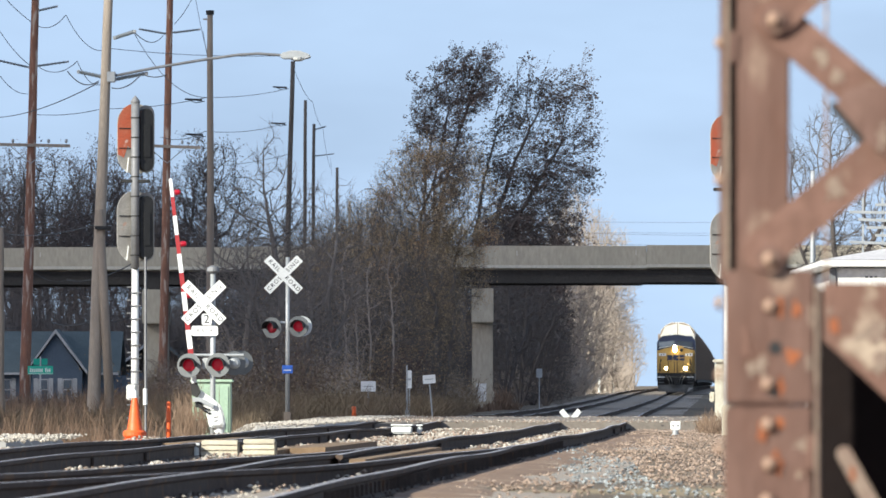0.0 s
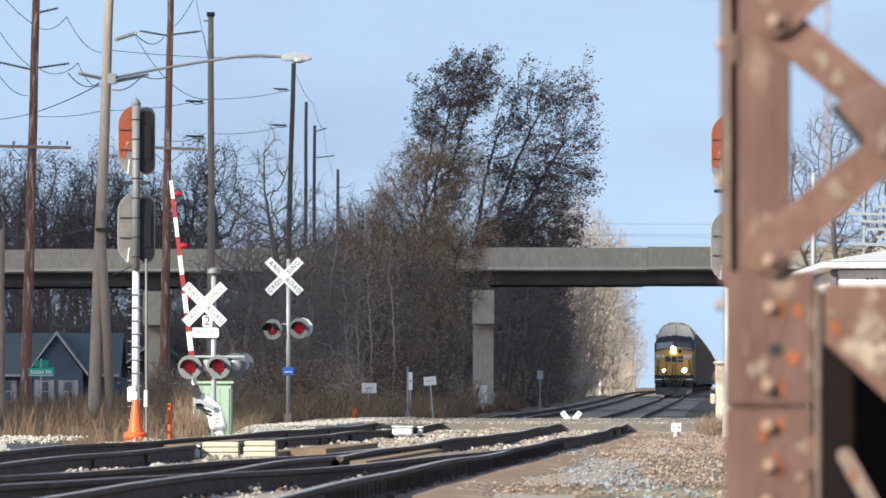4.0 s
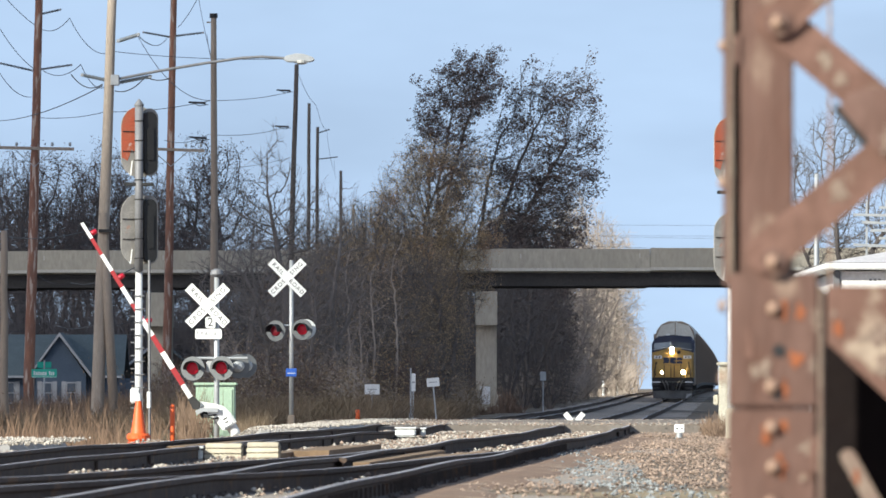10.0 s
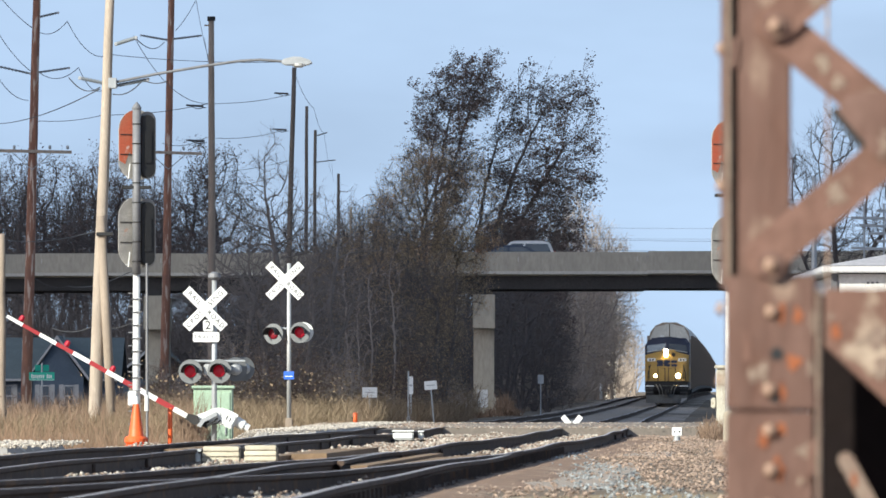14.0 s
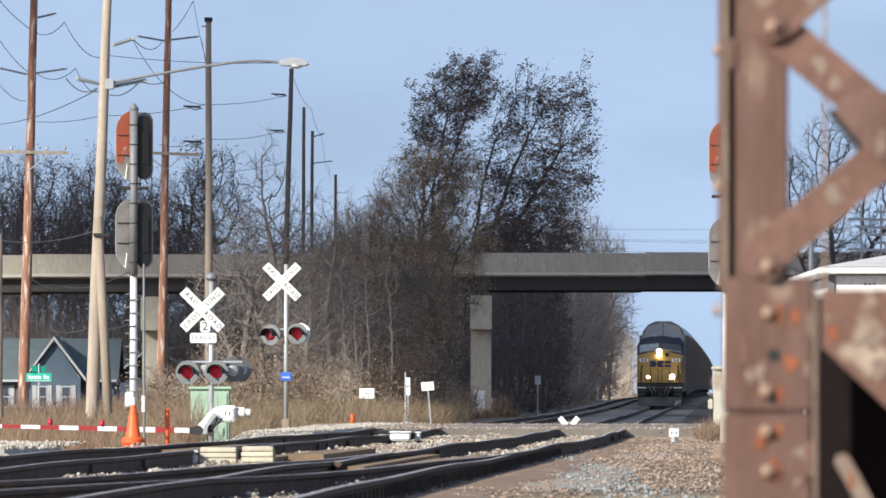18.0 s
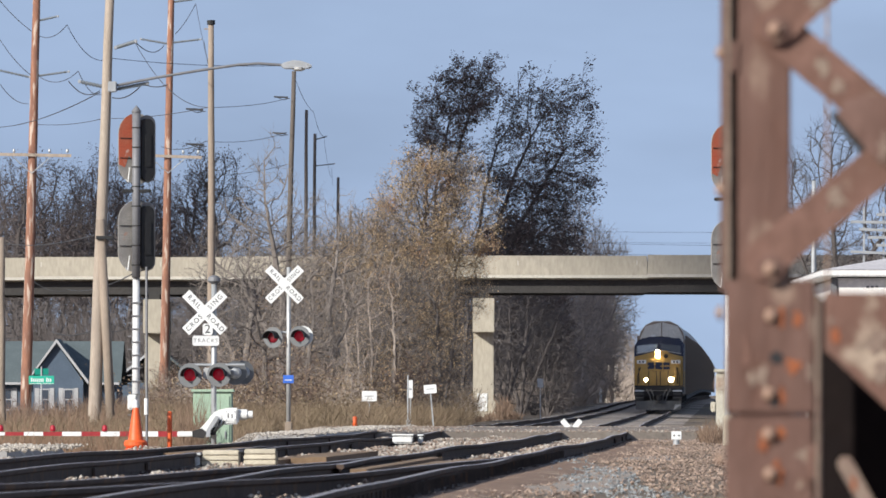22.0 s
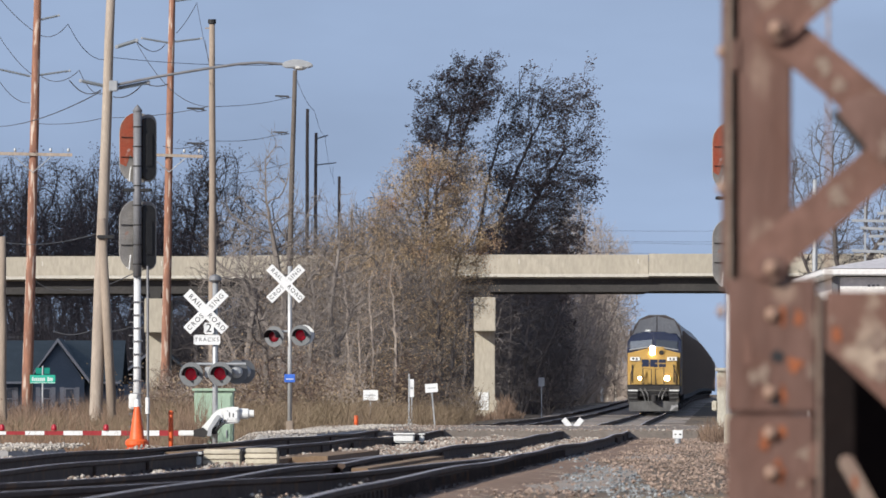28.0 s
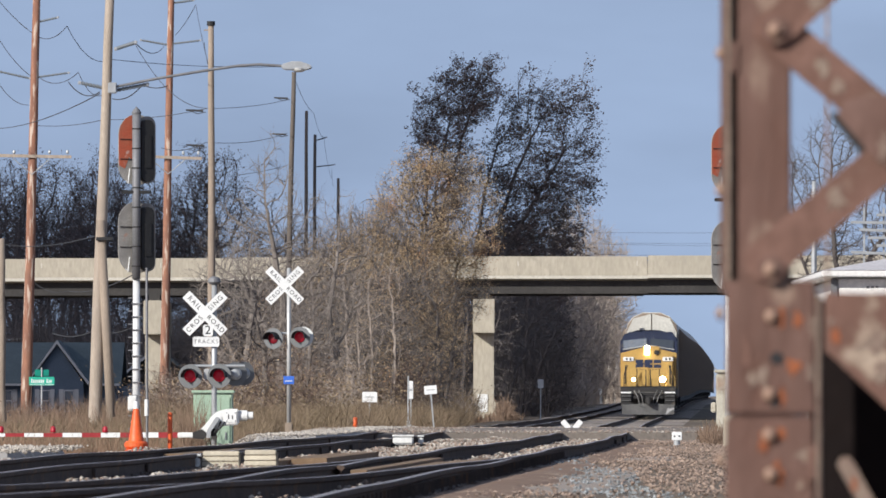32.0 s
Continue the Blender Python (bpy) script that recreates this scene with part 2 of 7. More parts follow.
M["grass"] = mat("dry_tall_grass", (0.225, 0.152, 0.105), (0.15, 0.10, 0.073), rough=0.9, scale=0.6, fine=9, bump=0.0, island=0.35)
M["straw"] = mat("pale_straw", (0.25, 0.16, 0.105), (0.165, 0.105, 0.072), rough=0.9, scale=0.6, fine=9, bump=0.0, island=0.35)
M["weed"] = mat("green_brown_weeds", (0.20, 0.155, 0.095), (0.165, 0.112, 0.078), rough=0.9, scale=0.6, fine=9, bump=0.0, island=0.4)
M["loco_yellow"] = mat("locomotive_yellow", (0.50, 0.32, 0.095), (0.42, 0.265, 0.08), rough=0.45, scale=1.5, fine=18, bump=0.03, spots=(0.40, 0.25, 0.06), spot_scale=1.2, spot_at=0.66)
M["loco_blue"] = mat("locomotive_dark_blue", (0.022, 0.032, 0.075), (0.016, 0.024, 0.055), rough=0.45, scale=1.5, fine=18, bump=0.03, spots=(0.05, 0.05, 0.06), spot_scale=1.0, spot_at=0.62)
M["loco_black"] = mat("grimy_underframe", (0.035, 0.033, 0.033), (0.022, 0.021, 0.022), rough=0.8, scale=2, fine=20, bump=0.2, spots=(0.07, 0.06, 0.05), spot_scale=1.5)
M["plow"] = mat("worn_plow_steel", (0.15, 0.148, 0.145), (0.085, 0.083, 0.083), rough=0.55, metal=0.3, scale=2, fine=20, bump=0.1, spots=(0.42, 0.42, 0.42), spot_scale=1.6, spot_at=0.64)
M["glass"] = mat("dark_window_glass", (0.05, 0.06, 0.08), (0.04, 0.05, 0.065), rough=0.15, scale=1, fine=20, bump=0.0, spec=0.9)
# left pane only: a pale metallic colour stands in for the sky's reflection
M["windshield"] = mat("glass_with_painted_sky_sheen", (0.42, 0.45, 0.48), (0.30, 0.33, 0.36), rough=0.12, metal=0.7, scale=1.5, fine=12, bump=0.0)
M["headlight"] = mat("lit_headlight", (1.0, 0.80, 0.55), (1.0, 0.78, 0.5), rough=0.3, scale=4, fine=30, bump=0.0, emit=60.0)
M["car_side"] = mat("dirty_autorack_side", (0.30, 0.235, 0.185), (0.22, 0.17, 0.135), rough=0.75, metal=0.1, scale=0.7, fine=8, bump=0.1, spots=(0.26, 0.20, 0.15), spot_scale=0.6)
M["car_end"] = mat("white_autorack_end", (0.62, 0.60, 0.55), (0.52, 0.50, 0.46), rough=0.65, scale=0.9, fine=9, bump=0.05, spots=(0.36, 0.32, 0.28), spot_scale=0.8, spot_at=0.62)
M["siding"] = mat("blue_grey_siding", (0.085, 0.118, 0.165), (0.068, 0.096, 0.136), rough=0.7, scale=1, fine=12, bump=0.05)
M["trim"] = mat("weathered_white_trim", (0.46, 0.46, 0.47), (0.36, 0.36, 0.37), rough=0.8, scale=2, fine=20, bump=0.05)
M["shingle"] = mat("grey_green_shingles", (0.115, 0.14, 0.145), (0.09, 0.112, 0.118), rough=0.9, scale=1, fine=9, bump=0.4)
M["building_white"] = mat("white_metal_siding", (0.80, 0.78, 0.76), (0.72, 0.70, 0.68), rough=0.6, scale=0.5, fine=10, bump=0.03)
M["roof_pale"] = mat("pale_weathered_roofing", (0.52, 0.50, 0.51), (0.45, 0.43, 0.45), rough=0.85, scale=0.6, fine=7, bump=0.2)
M["cream"] = mat("cream_cabinet", (0.55, 0.51, 0.42), (0.44, 0.41, 0.34), rough=0.7, scale=2, fine=20, bump=0.1, spots=(0.30, 0.26, 0.20), spot_scale=3)
M["boxwood"] = mat("cream_slatted_boxes", (0.62, 0.56, 0.44), (0.50, 0.44, 0.34), rough=0.85, scale=4, fine=30, bump=0.2, vary=0.1)
M["suv_silver"] = mat("silver_car_paint", (0.62, 0.64, 0.66), (0.56, 0.58, 0.60), rough=0.3, metal=0.3, scale=1, fine=9, bump=0.0)
M["car_dark"] = mat("dark_blue_car_paint", (0.03, 0.045, 0.08), (0.025, 0.04, 0.07), rough=0.25, metal=0.2, scale=1, fine=9, bump=0.0)
M["brush_grey"] = mat("grey_brown_far_brush", (0.30, 0.245, 0.21), (0.23, 0.19, 0.165), rough=0.95, scale=0.3, fine=8, bump=0.0, island=0.3)
M["mast_white"] = mat("bright_aluminium_paint", (0.74, 0.74, 0.73), (0.60, 0.60, 0.60), rough=0.5, metal=0.15, scale=4, fine=40, bump=0.08, spots=(0.34, 0.31, 0.29), spot_scale=6, spot_at=0.66)
M["brush_red"] = mat("reddish_brown_brush", (0.165, 0.112, 0.087), (0.12, 0.081, 0.064), rough=0.95, scale=0.5, fine=8, bump=0.0, island=0.35)
M["dirt"] = mat("rusty_brown_dirt", (0.26, 0.165, 0.11), (0.18, 0.115, 0.08), rough=0.95, scale=1.2, fine=16, bump=0.6, spots=(0.36, 0.28, 0.21), spot_scale=2.0)
# the haze of distance is mixed into this pale bluish grey
M["far_wood"] = mat("far_woods_painted_haze", (0.30, 0.31, 0.34), (0.25, 0.26, 0.29), rough=1.0, scale=0.1, fine=1, bump=0.0, island=0.2)
M["cloud"] = mat("cloud_white", (0.85, 0.85, 0.86), (0.8, 0.8, 0.82), rough=1.0, scale=0.01, fine=0.05, bump=0.0, spec=0.0)


# ---- mesh helpers ----
def link(name, bm, material, parent=None, label="", smooth=False):
    me = bpy.data.meshes.new(name)
    bm.to_mesh(me)
    bm.free()
    me.materials.append(material)
    if smooth:
        for p in me.polygons:
            p.use_smooth = True
    ob = new(name, me)
    if parent is not None:
        ob.parent = parent
    if label:
        ob["label"] = label
    return ob


def part(name, bm, material, parent, label="", smooth=False):
    """One mesh object under a thing or under a part of it."""
    return link(name, bm, material, parent, label, smooth)


def thing(name, x, y, z, label, category, turn=0, group="", kind=""):
    ob = new(name)
    ob.matrix_world = pose(x, y, z, 0, 0, turn)
    return tagged(ob, label, category, group, kind)


def box(x0, y0, z0, x1, y1, z1, bm=None, bevel=0.0):
    bm = bm or bmesh.new()
    vs = [bm.verts.new(p) for p in ((x0, y0, z0), (x1, y0, z0), (x1, y1, z0), (x0, y1, z0), (x0, y0, z1), (x1, y0, z1), (x1, y1, z1), (x0, y1, z1))]
    fs = [bm.faces.new([vs[i] for i in f]) for f in ((3, 2, 1, 0), (4, 5, 6, 7), (0, 1, 5, 4), (1, 2, 6, 5), (2, 3, 7, 6), (3, 0, 4, 7))]
    if bevel:
        bmesh.ops.bevel(bm, geom=list({e for f in fs for e in f.edges}), offset=bevel, segments=2, affect="EDGES")
    return bm


def tube(p0, p1, r0, r1=None, seg=10, bm=None, caps=True):
    bm = bm or bmesh.new()
    p0, p1 = Vector(p0), Vector(p1)
    r1 = r0 if r1 is None else r1
    d = (p1 - p0).normalized()
    u = d.orthogonal().normalized()
    v = d.cross(u)
    rings = []
    for p, r in ((p0, r0), (p1, r1)):
        rings.append([bm.verts.new(p + (u * math.cos(a) + v * math.sin(a)) * r) for a in (2 * math.pi * i / seg for i in range(seg))])
    for i in range(seg):
        j = (i + 1) % seg
        bm.faces.new((rings[0][i], rings[0][j], rings[1][j], rings[1][i]))
    if caps:
        bm.faces.new(rings[0][::-1])
        bm.faces.new(rings[1])
    return bm


def loft(points, radii, seg=6, bm=None):
    """One continuous bent tube through the points."""
    bm = bm or bmesh.new()
    pts = [Vector(p) for p in points]
    rings, u = [], None
    for i, p in enumerate(pts):
        d = (pts[min(i + 1, len(pts) - 1)] - pts[max(i - 1, 0)]).normalized()
        u = d.orthogonal().normalized() if u is None else (u - d * u.dot(d)).normalized()
        v = d.cross(u)
        r = radii[i]
        rings.append([bm.verts.new(p + (u * math.cos(a) + v * math.sin(a)) * r) for a in (2 * math.pi * k / seg for k in range(seg))])
    for a, b in zip(rings[:-1], rings[1:]):
        for i in range(seg):
            j = (i + 1) % seg
            bm.faces.new((a[i], a[j], b[j], b[i]))
    bm.faces.new(rings[0][::-1])
    bm.faces.new(rings[-1])
    return bm


def pipe(points, r, seg=6, bm=None):
    return loft(points, [r] * len(points), seg, bm)


def lathe(profile, seg=16, bm=None, centre=(0, 0, 0)):
    """profile: radius and height pairs, turned round the z axis."""
    bm = bm or bmesh.new()
    c = Vector(centre)
    rings = [[bm.verts.new(c + Vector((r * math.cos(2 * math.pi * i / seg), r * math.sin(2 * math.pi * i / seg), z))) for i in range(seg)] for r, z in profile]
    for a, b in zip(rings[:-1], rings[1:]):
        for i in range(seg):
            j = (i + 1) % seg
            bm.faces.new((a[i], a[j], b[j], b[i]))
    bm.faces.new(rings[0][::-1])
    bm.faces.new(rings[-1])
    return bm


def prism(outline, y0, y1, bm=None):
    """An outline of x, z points, drawn from y0 to y1."""
    bm = bm or bmesh.new()
    a = [bm.verts.new((x, y0, z)) for x, z in outline]
    b = [bm.verts.new((x, y1, z)) for x, z in outline]
    n = len(outline)
    bm.faces.new(a)
    bm.faces.new(b[::-1])
    for i in range(n):
        j = (i + 1) % n
        bm.faces.new((a[j], a[i], b[i], b[j]))
    bmesh.ops.recalc_face_normals(bm, faces=bm.faces[:])
    return bm


def extrude_x(outline, x0, x1, bm=None):
    """An outline of y, z points, drawn from x0 to x1."""
    bm = bm or bmesh.new()
    a = [bm.verts.new((x0, y, z)) for y, z in outline]
    b = [bm.verts.new((x1, y, z)) for y, z in outline]
    n = len(outline)
    bm.faces.new(a)
    bm.faces.new(b[::-1])
    for i in range(n):
        j = (i + 1) % n
        bm.faces.new((a[j], a[i], b[i], b[j]))
    bmesh.ops.recalc_face_normals(bm, faces=bm.faces[:])
    return bm


def disc(x, y, z, r, depth, seg=20, bm=None):
    """A round plate that faces the camera."""
    return tube((x, y, z), (x, y + depth, z), r, r, seg, bm)


def raw(name, verts, faces, material, parent=None, label=""):
    me = bpy.data.meshes.new(name)
    me.from_pydata(verts, [], faces)
    me.materials.append(material)
    ob = new(name, me)
    if parent is not None:
        ob.parent = parent
    if label:
        ob["label"] = label
    return ob


def smooth_through(knots):
    """A smooth curve through y, value knots."""
    ys, vs = np.array([k[0] for k in knots], float), np.array([k[1] for k in knots], float)
    m = np.gradient(vs, ys)

    def f(y):
        i = min(max(int(np.searchsorted(ys, y)) - 1, 0), len(ys) - 2)
        h = ys[i + 1] - ys[i]
        if y < ys[0]:
            return float(vs[0] + m[0] * (y - ys[0]))
        if y > ys[-1]:
            return float(vs[-1] + m[-1] * (y - ys[-1]))
        u = (y - ys[i]) / h
        return float((1 + 2 * u) * (1 - u) ** 2 * vs[i] + u * (1 - u) ** 2 * h * m[i] + u * u * (3 - 2 * u) * vs[i + 1] + u * u * (u - 1) * h * m[i + 1])
    return f


# ---- the line: centre of the near (right-hand) track, its rail level, and the ground ----
track_x = smooth_through([(-60, -6.39), (0, -3.83), (60, -1.27), (100, 0.44), (145, 2.36), (180, 3.55), (240, 5.20), (330, 7.80), (426, 11.05), (634, 18.75), (900, 28.6), (1400, 46.8)])
rail_z = smooth_through([(-60, 0.20), (60, 0.20), (150, 0.20), (205, 0.19), (250, 0.09), (340, 0.05), (426, 0.14), (484, 0.28), (549, 0.47), (634, 0.84), (900, 1.35), (1400, 1.9)])
SPACING, GAUGE = 4.0, 1.435


def step(a, b, v):
    u = min(max((v - a) / (b - a), 0.0), 1.0)
    return u * u * (3 - 2 * u)


def ground_z(x, y):
    bed = rail_z(y) - 0.19
    c = track_x(y)
    left = c - SPACING - 3.2 - x
    dip = step(0.0, 2.5, left) * (0.95 * step(-20, 60, y) * (1 - step(172, 192, y)) + 0.15 * step(205, 260, y))
    right = x - (c + 3.0)
    dip += step(0.0, 4.0, right) * (0.10 + 0.25 * step(180, 240, y))
    far = step(40, 260, abs(x - c))
    return bed - dip * (1 - far) + 0.04 * noise.noise(Vector((x * 0.35, y * 0.11, 0)))


def build_ground():
    xs = sorted({round(v, 2) for v in [*np.linspace(-900, -60, 15), *np.linspace(-60, -16, 12), *np.linspace(-16, 26, 64), *np.linspace(26, 80, 14), *np.linspace(80, 900, 15)]})
    ys = sorted({round(v, 2) for v in [*np.linspace(-120, 40, 9), *np.linspace(40, 215, 130), *np.linspace(215, 660, 90), *np.linspace(660, 4200, 20)]})
    verts = [(x, y, ground_z(x, y)) for y in ys for x in xs]
    n = len(xs)
    faces = [(j * n + i, j * n + i + 1, (j + 1) * n + i + 1, (j + 1) * n + i) for j in range(len(ys) - 1) for i in range(n - 1)]
    ob = raw("ground", verts, faces, M["soil"])
    for p in ob.data.polygons:
        p.use_smooth = True
    tagged(ob, "dry brown late autumn grass and bare soil", "ground", kind="structure")


build_ground()


# ---- rails, ties, ballast and the crossing ----
def strip(name, left, right, y0, y1, lift, material, label, category, dy=3.0, skirt=0.25):
    """A band on the ground between two x(y) lines, with sunk edges."""
    verts, faces = [], []
    n = max(int((y1 - y0) / dy), 2)
    for i in range(n + 1):
        y = y0 + (y1 - y0) * i / n
        z = rail_z(y) + lift - (skirt * 1.6 if i in (0, n) else 0.0)
        a, b = left(y), right(y)
        verts += [(a - 0.5, y, z - skirt), (a, y, z), ((a + b) / 2, y, z + 0.015), (b, y, z), (b + 0.5, y, z - skirt)]
    for i in range(n):
        for k in range(4):
            faces.append((5 * i + k, 5 * i + k + 1, 5 * i + k + 6, 5 * i + k + 5))
    ob = raw(name, verts, faces, material)
    return tagged(ob, label, category, kind="structure")


strip("track_bed", lambda y: track_x(y) - SPACING - 2.3, lambda y: track_x(y) + 2.2, -60, 1400, -0.185, M["bed"], "ballast bed of brown and grey stones under two tracks", "track bed", dy=5.0, skirt=0.3)

# rail section: half widths and heights above the foot
RAIL = [(-0.075, 0.0), (-0.075, 0.012), (-0.012, 0.035), (-0.010, 0.125), (-0.037, 0.142), (-0.037, 0.172), (-0.028, 0.180), (0.028, 0.180), (0.037, 0.172), (0.037, 0.142), (0.010, 0.125), (0.012, 0.035), (0.075, 0.012), (0.075, 0.0)]


def rail_mesh(name, line, y0, y1, parent, seed, wave=0.013, label=""):
    rng = random.Random(seed)
    ph = [rng.uniform(0, 6.28) for _ in range(4)]
    ys, y = [], y0
    while y < y1:
        ys.append(y)
        y += 1.5 if y < 200 else 5.0
    ys.append(y1)
    verts, faces, k = [], [], len(RAIL)
    for y in ys:
        dx = wave * (math.sin(y / 5.3 + ph[0]) + 0.6 * math.sin(y / 2.1 + ph[1]))
        dz = wave * 0.8 * (math.sin(y / 6.7 + ph[2]) + 0.7 * math.sin(y / 2.9 + ph[3]))
        x, z = line(y) + dx, rail_z(y) - 0.18 + dz
        verts += [(x + u, y, z + v) for u, v in RAIL]
    for i in range(len(ys) - 1):
        for j in range(k):
            j2 = (j + 1) % k
            faces.append((i * k + j, i * k + j2, (i + 1) * k + j2, (i + 1) * k + j))
    faces.append(tuple(range(k))[::-1])
    faces.append(tuple((len(ys) - 1) * k + j for j in range(k)))
    ob = raw(name, verts, faces, M["rail"], parent, label)
    ob.data.materials.append(M["railtop"])
    for i in range(len(ys) - 1):
        ob.data.polygons[i * k + 6].material_index = 1
    return ob


def build_track(offset, seed, label):
    t = thing("railway_track", 0, 0, 0, label, "railway track", group="tracks", kind="structure")
    for side in (-1, 1):
        rail_mesh("rail", lambda y: track_x(y) + offset + side * GAUGE / 2, -60, 1400, t, seed + side)
    bm = box(-1.3, -0.11, -0.16, 1.3, 0.11, 0.0, bevel=0.012)
    tie = None
    rng = random.Random(seed)
    y = 52.0
    while y < 205:
        m = pose(track_x(y) + offset + rng.uniform(-0.05, 0.05), y, rail_z(y) - 0.182 + rng.uniform(-0.012, 0.0), 0, rng.uniform(-0.4, 0.4), -2 + rng.uniform(-1, 1))
        if tie is None:
            tie = part("tie", bm, M["tie"], t)
            tie.matrix_local = m
        else:
            c = tie.copy()
            scene.collection.objects.link(c)
            c.matrix_local = m
        y += 0.62
    return t


near_track = build_track(0.0, 11, "near railway track with worn steel rails on wooden ties")
far_track = build_track(-SPACING, 23, "second railway track with worn steel rails on wooden ties")


# the switch: a diverging rail pair that leaves the near track towards the second one
def switch_line(side):
    def f(y):
        u = max((94 - y) / 33.0, 0.0)
        return track_x(y) + side * GAUGE / 2 - 1.6 * (u * u if u < 1.1 else 1.21 + 2.2 * (u - 1.1))
    return f


def build_switch():
    t = thing("railway_switch", 0, 0, 0, "diverging switch rails with a frog between the two tracks", "railway switch", kind="structure")
    rail_mesh("rail", switch_line(1), 44, 94, t, 41)
    rail_mesh("rail", switch_line(-1), 44, 92, t, 42)
    rail_mesh("guard_rail", lambda y: track_x(y) - GAUGE / 2 + 0.10, 80, 92, t, 43)
    rail_mesh("guard_rail", lambda y: track_x(y) - SPACING + GAUGE / 2 - 0.11, 96, 118, t, 44)
    return t


build_switch()


def build_anchors():
    """Spikes, plates and anchors at the rail foot, by the hundred."""
    bm = bmesh.new()
    rng = random.Random(61)
    for off in (0.0, -SPACING):
        for side in (-1, 1):
            y = 54.0
            while y < 172:
                x, z = track_x(y) + off + side * GAUGE / 2, rail_z(y) - 0.18
                if rng.random() < 0.5:
                    box(x - 0.15, y - 0.09, z - 0.005, x + 0.15, y + 0.09, z + 0.022, bm)
                    box(x + 0.078, y - 0.03, z, x + 0.100, y + 0.03, z + 0.035 + rng.uniform(0, 0.02), bm)
                    box(x - 0.100, y - 0.03, z, x - 0.078, y + 0.03, z + 0.035, bm)
                if off == 0.0 and side == 1 and y < 112:
                    box(x + 0.012, y - 0.05, z + 0.02, x + 0.05, y + 0.05, z + 0.125, bm)
                if rng.random() < 0.05:
                    box(x + 0.014, y - 0.45, z + 0.03, x + 0.04, y + 0.45, z + 0.13, bm)
                y += 0.62 if y < 120 else 1.24
    tagged(link("rail_fastenings", bm, M["rail"]), "rusty tie plates, spikes and rail anchors", "rail fastenings", kind="stuff")


build_anchors()


def build_panels():
    """Timber crossing panels between and beside the rails, and raised shoulders."""
    for lo, hi, y0, y1, n in ((-0.52, 0.52, 80, 98, 5), (-2.55, -1.75, 97, 112, 3), (-SPACING - 0.6, -SPACING + 0.6, 108, 122, 4)):
        t = thing("crossing_panel", 0, 0, 0, "brown weathered timber crossing panel between the rails", "crossing panel", group="crossing panels", kind="structure")
        w = (hi - lo) / n
        for k in range(n):
            x0, x1 = lo + k * w, lo + (k + 1) * w - 0.04
            verts = []
            h = 0.12 + 0.03 * ((k * 7 + n) % 3) / 2
            for y in (y0 + (k * 5 % 3) * 0.9, y1 - (k * 3 % 4) * 0.8):
                c = track_x(y)
                verts += [(c + x0, y, 0.02), (c + x1, y, 0.02), (c + x1, y, h), (c + x0, y, h)]
            raw("plank", verts, [(0, 1, 2, 3), (7, 6, 5, 4), (3, 2, 6, 7), (0, 3, 7, 4), (1, 5, 6, 2)], M["panel"], t)


build_panels()
strip("road_shoulder", lambda y: track_x(y) - SPACING - 2.1, lambda y: track_x(y) - SPACING - 1.0, 148, 205, 0.03, M["shoulder"], "raised grey asphalt shoulder beside the second track", "road shoulder", skirt=0.6)
strip("gravel_verge", lambda y: -14.0, lambda y: -8.2 - 0.35 * math.sin(y * 0.8), 149, 166, -0.27, M["shoulder"], "pale gravel verge beside the side road", "gravel verge", skirt=0.7)
strip("rusty_ground", lambda y: track_x(y) + 0.80, lambda y: track_x(y) + 1.25 + 0.30 * math.sin(y * 0.7) ** 2, 58, 168, -0.165, M["dirt"], "rust-brown dirt along the rail", "dirt", skirt=0.1)


def stones(name, spots, material, label, seed, big=1.0):
    """Loose angular stones: spots gives x, y, z and a size for each."""
    rng = np.random.RandomState(seed)
    base = np.array([(1, 0, 0), (-1, 0, 0), (0, 1, 0), (0, -1, 0), (0, 0, 1), (0, 0, -1)], float)
    tri = np.array([(0, 2, 4), (2, 1, 4), (1, 3, 4), (3, 0, 4), (2, 0, 5), (1, 2, 5), (3, 1, 5), (0, 3, 5)])
    n = len(spots)
    v = base[None] * rng.uniform(0.6, 1.25, (n, 6, 1)) + rng.uniform(-0.25, 0.25, (n, 6, 3))
    a = rng.uniform(0, 6.28, n)
    c, s = np.cos(a)[:, None], np.sin(a)[:, None]
    x, y = v[..., 0] * c - v[..., 1] * s, v[..., 0] * s + v[..., 1] * c
    v[..., 0], v[..., 1] = x, y
    v[..., 2] *= 0.75
    spots = np.array(spots)
    v = v * spots[:, None, 3:4] * big + spots[:, None, :3]
    f = (tri[None] + 6 * np.arange(n)[:, None, None]).reshape(-1, 3)
    ob = raw(name, v.reshape(-1, 3).tolist(), f.tolist(), material)
    return tagged(ob, label, "ballast", kind="stuff")


